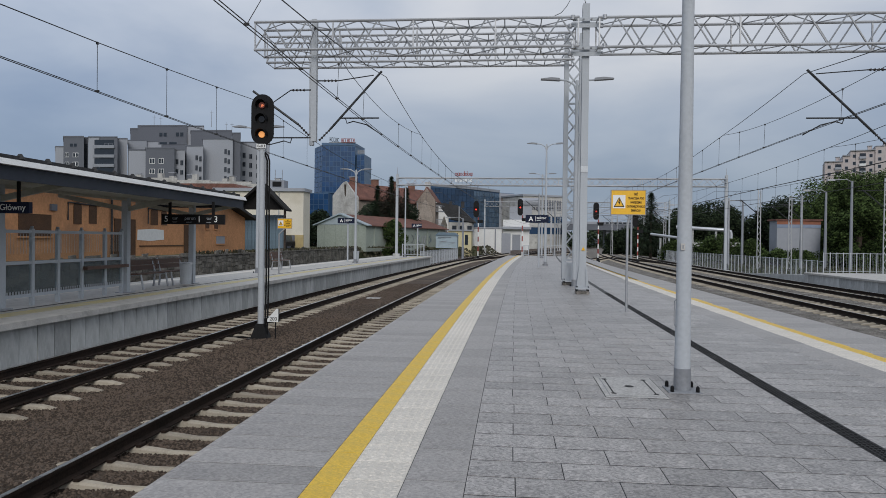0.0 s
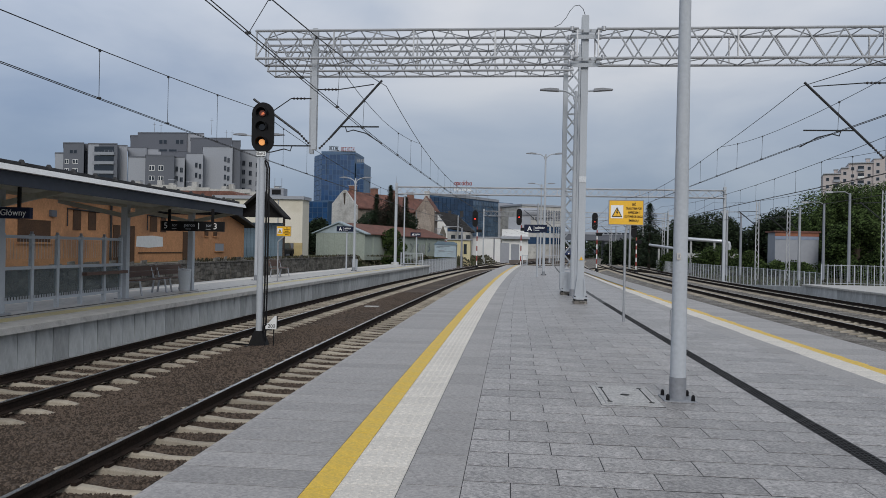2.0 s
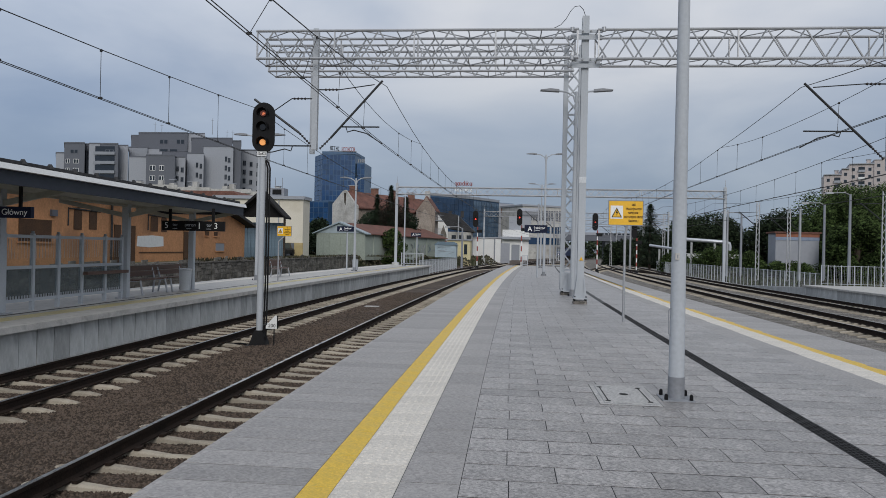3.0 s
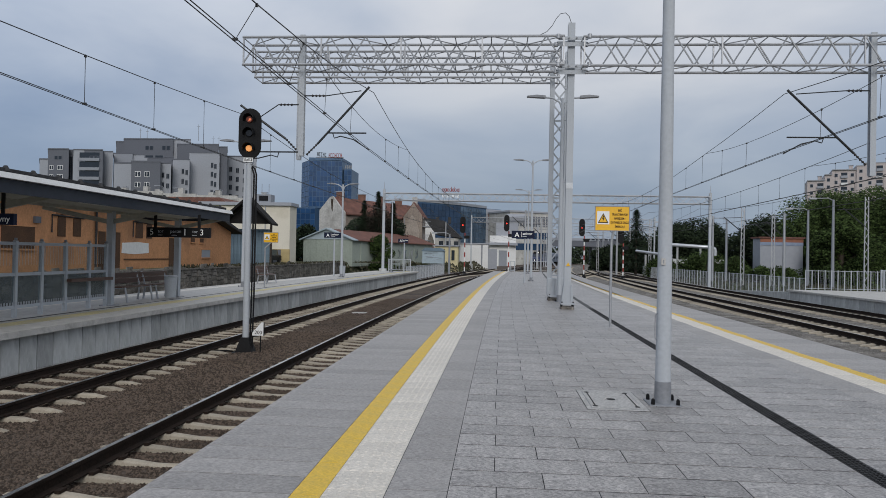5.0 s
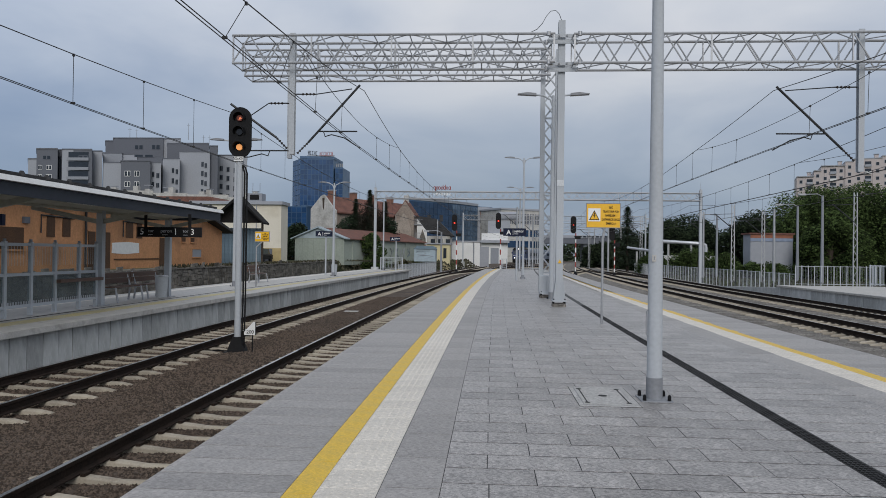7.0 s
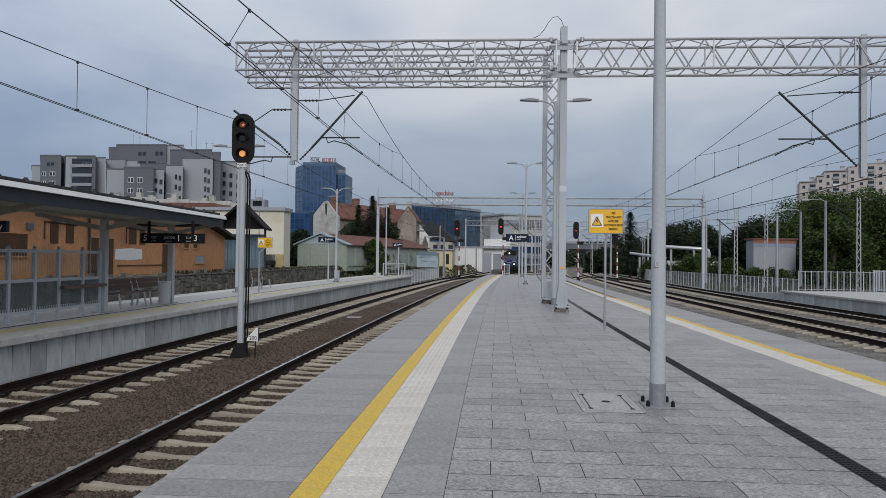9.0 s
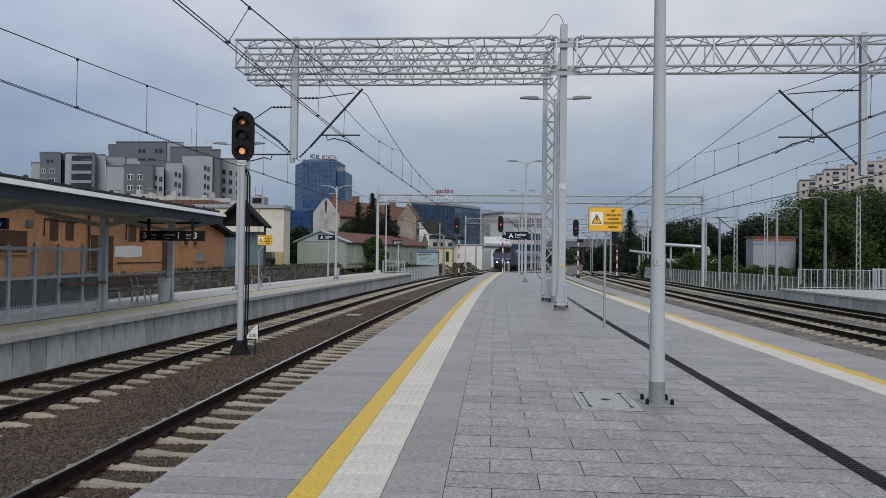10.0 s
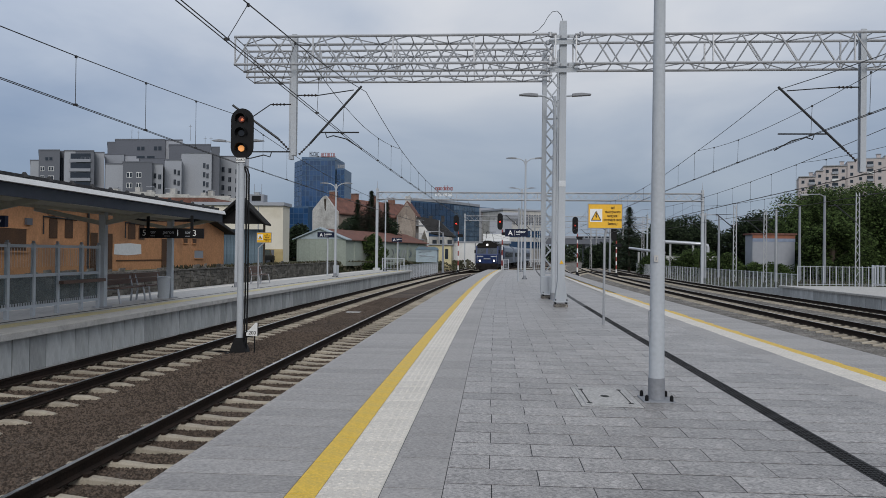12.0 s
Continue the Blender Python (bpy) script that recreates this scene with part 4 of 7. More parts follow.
def warning_sign(x, y, z, w, hgt, post_x, label, big):
    """Yellow board on a slim post with a bolt triangle."""
    s = thing("warning_sign", label, "warning sign", pose(x, y, 0), "warning signs")
    b = part("board", Shape().slab(-w / 2, -0.012, z, w / 2, 0.012, z + hgt, 0.0), M_SIGNYEL, s)
    rim = Shape()
    for a, c, d, e in ((-w / 2 - 0.015, z - 0.015, w / 2 + 0.015, z), (-w / 2 - 0.015, z + hgt, w / 2 + 0.015, z + hgt + 0.015),
                       (-w / 2 - 0.015, z, -w / 2, z + hgt), (w / 2, z, w / 2 + 0.015, z + hgt)):
        rim.box(a, -0.016, c, d, 0.016, e)
    part("rim", rim, M_BASE, b)
    px = post_x - x
    part("post", Shape().tube((px, 0.05, 0), (px, 0.05, z - 0.25), 0.030, None, 10).tube((px, 0.05, z - 0.25), (0.05, 0.03, z + 0.04), 0.030, None, 10), M_GALV, s, smooth=True)
    q = hgt * 0.22
    cx, cz = -w / 2 + hgt * 0.28 + 0.02, z + hgt * 0.53
    part("panel", Shape().box(cx - q - 0.02, -0.016, cz - q - 0.03, cx + q + 0.02, -0.0125, cz + q + 0.03), M_WHITE, b)
    part("triangle", Shape().prism([(cx - q, cz - q), (cx + q, cz - q), (cx, cz + q * 0.9)], "y", -0.020, -0.0165), M_BLACK, b, "black warning triangle")
    part("triangle_field", Shape().prism([(cx - q * 0.76, cz - q * 0.86), (cx + q * 0.76, cz - q * 0.86), (cx, cz + q * 0.62)], "y", -0.024, -0.0205), M_SIGNYEL, b)
    part("lightning_bolt", Shape().prism([(cx + 0.02 * q, cz + 0.45 * q), (cx - 0.22 * q, cz - 0.2 * q), (cx, cz - 0.15 * q), (cx - 0.08 * q, cz - 0.75 * q), (cx + 0.25 * q, cz), (cx + 0.03 * q, cz - 0.03 * q), (cx + 0.2 * q, cz + 0.4 * q)], "y", -0.028, -0.0245), M_BLACK, b)
    tx = cx + q + 0.05
    for i, words in enumerate(("SIEĆ", "TRAKCYJNA POD", "NAPIĘCIEM !", "DOTKNIĘCIE GROZI", "ŚMIERCIĄ !")):
        lettering("lettering", words, hgt * 0.125, Matrix.Translation(((tx + w / 2) / 2, -0.015, z + hgt * (0.84 - 0.17 * i))) @ FACING @ Matrix.Diagonal((0.66, 1, 1, 1)), b, M_BLACK, "CENTER", 0.022)
    return s


warning_sign(2.61, 16.1, 2.18, 0.74, 0.53, 2.61, "yellow high-voltage warning board on a grey post", True)
warning_sign(bend(-10.25, 30.2) + 0.12, 30.2, 1.98, 0.62, 0.42, -10.03, "yellow high-voltage warning board on the island platform", False)


def colour_light(x, y, z0, z_head, label):
    """Main signal: post with cable conduits and a three-lens head."""
    s = thing("railway_signal", label, "railway signal", pose(x, y, z0), "signals")
    h = z_head - z0
    part("base_plate", Shape().slab(-0.30, -0.24, 0.0, 0.30, 0.24, 0.05, 0.01), M_BLACK, s)
    f = Shape().add([(-0.22, -0.16, 0.05), (0.22, -0.16, 0.05), (0.22, 0.16, 0.05), (-0.22, 0.16, 0.05), (-0.10, -0.09, 0.42), (0.10, -0.09, 0.42), (0.10, 0.09, 0.42), (-0.10, 0.09, 0.42)],
                    [(0, 1, 5, 4), (1, 2, 6, 5), (2, 3, 7, 6), (3, 0, 4, 7), (4, 5, 6, 7)])
    part("foot", f, M_BLACK, s, "black tapered foot")
    part("post", Shape().tube((0, 0, 0.4), (0, 0, h), 0.082, 0.075, 14), M_GALV_LIGHT, s, smooth=True)
    for i, dx in enumerate((0.115, 0.175)):
        part("conduit", Shape().path([(dx, -0.02, 0.1), (dx + 0.02, -0.02, 1.5), (dx + 0.02, -0.02, h - 0.35), (dx - 0.03, -0.02, h - 0.2), (0.02, 0, h - 0.12)], 0.021, 8), M_CABLE, s, "black cable conduit", smooth=True)
    hd, n = [], 10
    for a in range(n + 1):
        t = math.pi * a / n
        hd.append((0.285 * math.cos(t), 1.03 + 0.285 * math.sin(t)))
    for a in range(n + 1):
        t = math.pi + math.pi * a / n
        hd.append((0.285 * math.cos(t), 0.33 + 0.285 * math.sin(t)))
    part("back_board", Shape().prism([(u, v + h) for u, v in hd], "y", -0.03, 0.03), M_BLACK, s, "black oval head board")
    for i, (z, m, lab) in enumerate(((0.30, M_AMBER, "lit amber lens"), (0.68, M_DARKLENS, "dark lens"), (1.03, M_DIMRED, "dull orange lens"))):
        ln = part("lens", Shape().tube((0, -0.034, h + z), (0, -0.075, h + z), 0.078, 0.078, 18), m, s, lab)
        if m is M_DIMRED:
            # reflection drawn as a small glowing patch, not a lamp
            part("glint", Shape().prism([(-0.02, h + z - 0.05), (0.06, h + z - 0.02), (0.03, h + z + 0.03), (-0.01, h + z + 0.01)], "y", -0.081, -0.076), M_GLINT, ln)
        hood, k = Shape(), 12
        p = lambda a, yy, r: (r * math.cos(a), yy, h + z + r * math.sin(a))
        ring, faces = [], []
        for j in range(k + 1):
            a = math.pi * (-0.1 + 1.2 * j / k)
            ring += [p(a, -0.03, 0.150), p(a, -0.20, 0.140), p(a, -0.20, 0.130), p(a, -0.03, 0.138)]
        for j in range(k):
            for c in range(4):
                faces.append((4 * j + c, 4 * j + 4 + c, 4 * j + 4 + (c + 1) % 4, 4 * j + (c + 1) % 4))
        hood.add(ring, faces + [(3, 2, 1, 0), (4 * k, 4 * k + 1, 4 * k + 2, 4 * k + 3)])
        part("hood", hood, M_BLACK, ln)
    part("ground_cable", Shape().path([(-0.2, 0.0, 0.04), (-0.5, 0.05, 0.06), (-0.9, -0.05, 0.05), (-1.4, 0.0, 0.05), (-1.7, 0.1, 0.03)], 0.025, 6), M_CABLE, s)
    part("name_plate", Shape().box(-0.12, -0.10, h - 0.05, 0.12, -0.085, h + 0.06), M_WHITE, s, "white plate with black characters")
    lettering("plate_lettering", "ISoK3", 0.09, Matrix.Translation((0, -0.105, h + 0.005)) @ FACING, s, M_BLACK, "CENTER")
    part("bracket", Shape().box(-0.09, -0.06, h - 0.1, 0.09, 0.06, h + 0.05), M_GALV, s)
    return s


colour_light(-6.22, 17.4, -1.02, 3.85, "tall railway signal with black oval head, amber lit, beside the track")


def hectometre_board():
    s = thing("speed_board", "white cut-corner board reading 200 on the ballast", "sign board", pose(-5.83, 17.2, -1.02))
    part("plate", Shape().prism([(-0.15, 0.49), (0.13, 0.49), (0.13, 0.82), (0.08, 0.82), (-0.15, 0.56)], "y", -0.012, 0.012), M_WHITE, s)
    part("edge", Shape().prism([(0.132, 0.49), (0.152, 0.49), (0.152, 0.82), (0.132, 0.82)], "y", -0.012, 0.012), M_BLACK, s)
    part("post", Shape().bar((0.05, 0.03, 0.0), (0.05, 0.03, 0.6), 0.025), M_BLACK, s)
    lettering("lettering", "200", 0.125, Matrix.Translation((0.005, -0.016, 0.565)) @ FACING, s, M_BLACK, "CENTER")


hectometre_board()
cover = thing("cable_cover", "pale concrete cable cover lying on the ballast", "cover", pose(-5.72, 29.8, -0.985))
part("slab", Shape().slab(-0.30, -0.20, -0.03, 0.30, 0.20, 0.04, 0.01), M_HATCH, cover)


def dwarf_signal(x, y, z_base, z_head, label, red=True):
    """Striped-mast signal with a small oval head."""
    s = thing("railway_signal", label, "railway signal", pose(x, y, z_base), "signals")
    h = z_head - z_base
    part("foot", Shape().tube((0, 0, 0), (0, 0, 0.55), 0.32, 0.12, 8), M_BLACK, s)
    n = 8
    for i in range(n):
        a, b = 0.5 + (h - 0.5) * i / n, 0.5 + (h - 0.5) * (i + 1) / n
        part("mast_band", Shape().tube((0, 0, a), (0, 0, b), 0.078, None, 10), M_RED if i % 2 else M_WHITE, s, "red mast band" if i % 2 else "white mast band", smooth=True)
    hd = [(0.35 * math.cos(math.pi * a / 8), 1.72 + 0.40 * math.sin(math.pi * a / 8)) for a in range(9)] + [(0.35 * math.cos(math.pi + math.pi * a / 8), 0.36 + 0.40 * math.sin(math.pi + math.pi * a / 8)) for a in range(9)]
    b = part("back_board", Shape().prism([(u - 0.3, v + h) for u, v in hd], "y", -0.04, 0.04), M_BLACK, s)
    part("route_box", Shape().slab(-0.1, -0.1, h - 0.75, 0.6, 0.1, h - 0.35, 0.05), M_BLACK, s)
    part("bracket", Shape().path([(0, 0, h - 0.1), (-0.25, 0, h + 0.25)], 0.04), M_BLACK, s)
    part("lens", Shape().tube((-0.3, -0.05, h + 1.0), (-0.3, -0.09, h + 1.0), 0.095, None, 12), (M_DARKLENS, M_REDLIGHT, M_FAINTRED)[int(red)], b, ("dark lens", "lit red lens", "faintly lit red lens")[int(red)])
    part("hood", Shape().tube((-0.3, -0.04, h + 1.25), (-0.3, -0.3, h + 1.22), 0.16, 0.14, 8), M_BLACK, b)
    return s


def sign_plate(x, y, z, w, hgt, label, post_h=None):
    s = thing("sector_sign", label, "sign", pose(x, y, 0), "sector signs")
    b = part("panel", Shape().slab(-w / 2, -0.05, z, w / 2, 0.05, z + hgt, 0.0), M_NAVY, s, "navy blue panel")
    lettering("letter", "A", hgt * 0.85, Matrix.Translation((-w * 0.36, -0.055, z + hgt * 0.45)) @ FACING, b, bold=0.02)
    part("divider", Shape().box(-w * 0.08, -0.056, z + hgt * 0.15, -w * 0.065, -0.051, z + hgt * 0.85), M_WHITE, b)
    lettering("lettering", "sektor", hgt * 0.48, Matrix.Translation((-w * 0.02, -0.055, z + hgt * 0.62)) @ FACING, b, bold=0.015)
    part("small_print", Shape().box(-w * 0.02, -0.054, z + hgt * 0.22, w * 0.16, -0.051, z + hgt * 0.32), M_COACH, b)
    part("post", Shape().tube((0.1 * w, 0.06, 0), (0.1 * w, 0.06, z + hgt), 0.055, None, 10), M_GALV_LIGHT, s, smooth=True)
    return s


sign_plate(1.63, 42.0, 2.64, 1.34, 0.45, "navy platform sector sign A on a grey post")
sign_plate(-11.0, 47.2, 2.60, 1.15, 0.36, "navy sector sign A on the island platform")
sign_plate(-8.1, 62.0, 2.60, 0.9, 0.36, "small navy sector sign near the island platform end")
dwarf_signal(-3.95, 92.0, -1.02, 4.55, "red-lit signal on a striped mast between the tracks")
dwarf_signal(1.75, 92.0, -1.02, 4.85, "signal with red light beyond the platform end")
dwarf_signal(11.05, 89.0, -1.02, 4.3, "signal with faint red light on a striped mast", 2)
dwarf_signal(15.4, 86.5, -1.02, 3.4, "dark signal on a striped mast by the side track", False)


# ---------------------------------------------------------------- island platform: canopy, shelter, benches
def canopy():
    c = thing("platform_canopy", "long canopy with dark fascia, white gutter and pale columns", "canopy", pose(0, 0, 0))
    y0, y1 = -2.0, 23.0
    part("roof_deck", Shape().prism([(-8.93, 2.70), (-10.5, 2.60), (-12.6, 2.72), (-12.6, 2.80), (-10.5, 2.68), (-8.93, 2.78)], "y", y0, y1 - 0.03), M_SOFFIT, c, "pale underside of the roof")
    part("roof_felt", Shape().prism([(-8.96, 2.785), (-10.5, 2.685), (-12.6, 2.805), (-12.6, 3.04), (-8.96, 3.0)], "y", y0, y1 - 0.05), M_ROOFDARK, c)
    part("fascia", Shape().box(-8.92, y0, 2.54, -8.86, y1, 2.79), M_FASCIA, c, "dark blue-grey fascia")
    part("fascia", Shape().box(-12.6, y1 - 0.02, 2.54, -8.93, y1 + 0.03, 2.79), M_FASCIA, c)
    part("gutter", Shape().prism([(-8.90, 2.795), (-8.75, 2.795), (-8.80, 2.905), (-8.90, 2.905)], "y", y0, y1 + 0.02), M_WHITE, c, "white gutter")
    fixing = Shape().tube((-8.99, 0, 2.95), (-8.99, 0, 3.05), 0.09, 0.03, 6).data("roof_fixing", M_ROOFDARK)
    for k in range(17):
        part("roof_fixing", fixing, None, c, at=pose(0, 10.0 + 0.78 * k, 0))
    for y in (5.2, 9.4, 13.8, 18.7, 22.8):
        col = part("column", Shape().slab(-10.62, y - 0.085, 0.0, -10.45, y + 0.085, 2.62, 0.0), M_GALV_LIGHT, c, "pale grey steel column")
        part("bracket", Shape().bar((-10.5, y, 2.30), (-8.95, y, 2.64), 0.08, 0.12).bar((-10.6, y, 2.30), (-12.5, y, 2.68), 0.08, 0.12), M_SOFFIT, col)
        part("base_plate", Shape().slab(-10.72, y - 0.2, 0.0, -10.36, y + 0.2, 0.03, 0.004), M_GALV, col)
    beam = Shape()
    for x in (-10.5,):
        beam.bar((x, y0, 2.58), (x, y1 - 0.1, 2.58), 0.07, 0.10)
    part("purlin", beam, M_SOFFIT, c)
    for y in (9.5, 15.2, 19.6):
        part("tube_light", Shape().box(-9.35, y, 2.58, -9.25, y + 1.2, 2.63), M_WHITE, c, "white tube light")


def shelter():
    s = thing("glass_windbreak", "glazed windbreak with pale grey frames on the platform", "windbreak", pose(0, 0, 0))
    ys = [11.2, 12.1, 13.05, 13.95, 14.86, 15.76, 16.68, 17.7, 18.5]
    x = -10.55
    for y in ys:
        part("post", Shape().slab(x - 0.04, y - 0.042, 0, x + 0.04, y + 0.042, 1.70, 0.005), M_GALV_LIGHT, s)
        part("post_cap", Shape().tube((x, y, 1.70), (x, y, 1.76), 0.035, None, 8), M_BASE, s)
    for a, b in zip(ys, ys[1:]):
        for z in (0.20, 0.92, 1.60):
            part("rail", Shape().box(x - 0.03, a + 0.043, z, x + 0.03, b - 0.043, z + 0.07), M_GALV_LIGHT, s)
        for z0, z1 in ((0.27, 0.91), (0.99, 1.59)):
            p = part("pane", Shape().box(x - 0.005, a + 0.05, z0, x + 0.005, b - 0.05, z1), M_PANE if z0 > 0.9 else M_PANE_DARK, s, "clear glass pane" if z0 > 0.9 else "smoked glass pane")
            p.visible_shadow = False
        bars = Shape()
        k = a + 0.1
        while k < b - 0.06:
            bars.box(x + 0.02, k, 1.15, x + 0.024, k + 0.008, 1.59)
            k += 0.10
        k = a + 0.08
        while k < b - 0.06:
            bars.box(x + 0.02, k, 0.27, x + 0.024, k + 0.05, 0.34)
            k += 0.09
        part("stripe_print", bars, M_GALV, s, kind="stuff")
    part("leaning_rail", Shape().box(x + 0.10, 16.6, 0.72, x + 0.22, 18.5, 0.80), M_WOOD, s, "dark wooden leaning rail")


def bench(x, y, rz, label):
    b = thing("platform_bench", label, "bench", pose(x, y, 0, 0, 0, rz), "platform benches")
    for yy in (-0.75, 0.75):
        part("leg", Shape().path([(-0.22, yy, 0), (-0.16, yy, 0.42), (-0.30, yy, 0.86)], 0.032, 6).path([(0.26, yy, 0), (0.18, yy, 0.42), (-0.16, yy, 0.42)], 0.032, 6), M_GALV, b, "steel leg frame", smooth=True)
    for k in range(3):
        part("seat_slat", Shape().slab(-0.17 + 0.12 * k, -0.9, 0.43, -0.07 + 0.12 * k, 0.9, 0.465, 0.006), M_WOOD, b)
    for k in range(2):
        part("back_slat", Shape().slab(-0.30 + 0.04 * (1 - k), -0.9, 0.54 + 0.16 * k, -0.25 + 0.04 * (1 - k), 0.9, 0.69 + 0.16 * k, 0.006), M_WOOD, b)
    return b


def litter_bin(x, y):
    b = thing("litter_bin", "pale grey litter bin beside the bench", "litter bin", pose(x, y, 0))
    part("body", Shape().tube((0, 0, 0.05), (0, 0, 0.70), 0.17, 0.20, 12), M_GALV_LIGHT, b, smooth=True)
    part("rim", Shape().tube((0, 0, 0.70), (0, 0, 0.75), 0.215, 0.19, 12), M_GALV, b, smooth=True)


def train_board():
    s = thing("direction_board", "black hanging board with white platform and track numbers", "sign", pose(-9.25, 20.1, 0))
    b = part("panel", Shape().slab(-0.95, -0.05, 1.93, 0.95, 0.05, 2.22, 0.0), M_BLACK, s)
    for xx, words, sz in ((-0.87, "5", 0.25), (-0.62, "tor", 0.13), (-0.25, "peron", 0.14), (0.13, "1", 0.27), (0.42, "tor", 0.13), (0.64, "3", 0.25)):
        lettering("lettering", words, sz, Matrix.Translation((xx, -0.055, 2.075 + (0.03 if len(words) > 1 else 0))) @ FACING, b, M_COACH if len(words) > 1 else M_WHITE)
    for xx, ww in ((-0.62, 0.14), (-0.2, 0.16), (0.42, 0.14)):
        part("small_print", Shape().box(xx, -0.054, 1.985, xx + ww, -0.051, 2.0), M_COACH, b)
    for xx in (-0.72, 0.6):
        part("hanger", Shape().box(xx - 0.04, -0.02, 2.22, xx + 0.04, 0.02, 2.6), M_BLACK, s)


def station_sign():
    s = thing("station_name_sign", "navy station name board hanging under the canopy", "sign", pose(-9.6, 13.0, 0))
    b = part("panel", Shape().slab(-1.1, -0.05, 1.98, 0.35, 0.05, 2.20, 0.0), M_NAVY, s)
    lettering("lettering", "Rzeszów Główny", 0.17, Matrix.Translation((0.28, -0.055, 2.09)) @ FACING, b, None, "RIGHT")
    for xx in (-0.8, 0.1):
        part("hanger", Shape().box(xx - 0.03, -0.02, 2.20, xx + 0.03, 0.02, 2.6), M_BLACK, s)


canopy()
shelter()
bench(-10.9, 20.6, 0, "bench of dark wooden slats on steel legs")
bench(-10.95, 22.55, 0, "bench of dark wooden slats on steel legs")
bench(-11.3, 34.4, 0, "bench of dark slats by the lamp post")
litter_bin(-10.32, 21.9)
litter_bin(-10.0, 45.9)
train_board()
station_sign()


def railing(pts, h, label, spacing=0.13, m=None, z=0.0, gap=2.0, thin=0.02, post=0.04, beam=0.05):
    """Upright-bar railing through the given corners."""
    r = thing("railing", label, "railing", pose(0, 0, 0), "railings")
    bar = Shape().bar((0, 0, 0.12), (0, 0, h), thin).data("bar", m or M_GALV_LIGHT)
    for (xa, ya), (xb, yb) in zip(pts, pts[1:]):
        ln = math.hypot(xb - xa, yb - ya)
        n = max(1, round(ln / gap))
        for i in range(n + 1):
            u = i / n
            x, y = xa + (xb - xa) * u, ya + (yb - ya) * u
            part("post", Shape().box(x - post, y - post, z, x + post, y + post, z + h + 0.05), m or M_GALV_LIGHT, r)
        for zz in (0.12, h):
            part("rail", Shape().bar((xa, ya, z + zz), (xb, yb, z + zz), beam), m or M_GALV_LIGHT, r)
        k = int(ln / spacing)
        for i in range(k):
            u = (i + 0.5) / k
            x, y = xa + (xb - xa) * u, ya + (yb - ya) * u
            part("bar", bar, None, r, at=pose(x, y, z))
    return r


railing([(27.0, 51.6), (26.6, 48.9), (25.6, 48.9)], 1.38, "light grey steel gate at the end of the low platform", 0.24, z=-0.31, gap=0.9)
railing([(25.6, 48.6), (20.6, 48.6)], 1.30, "light grey mesh railing with close posts on the low platform", 0.10, z=-0.31, gap=0.42, thin=0.005, post=0.020, beam=0.028)
railing([(20.9, 49.3), (21.3, 62), (21.2, 90), (22.6, 110)], 1.75, "long light grey mesh railing beside the outer track", 0.16, z=-1.32, gap=1.0, thin=0.006, post=0.026, beam=0.03)
railing([(-9.9, 65.6), (-7.9, 65.9)], 1.1, "light grey railing closing the island platform end")
railing([(-8.3, 66.4), (-6.75, 94)], 1.45, "light grey railing along the ramp", 0.2, z=-1.03)
railing([(bend(1.6, 74.3), 74.3), (bend(3.6, 74.3), 74.3)], 1.1, "light grey railing at the platform end", 0.2)
railing([(bend(-0.62, 74.2), 74.2), (bend(-0.12, 74.2), 74.2)], 1.05, "short light grey railing frame at the platform end", 0.12)



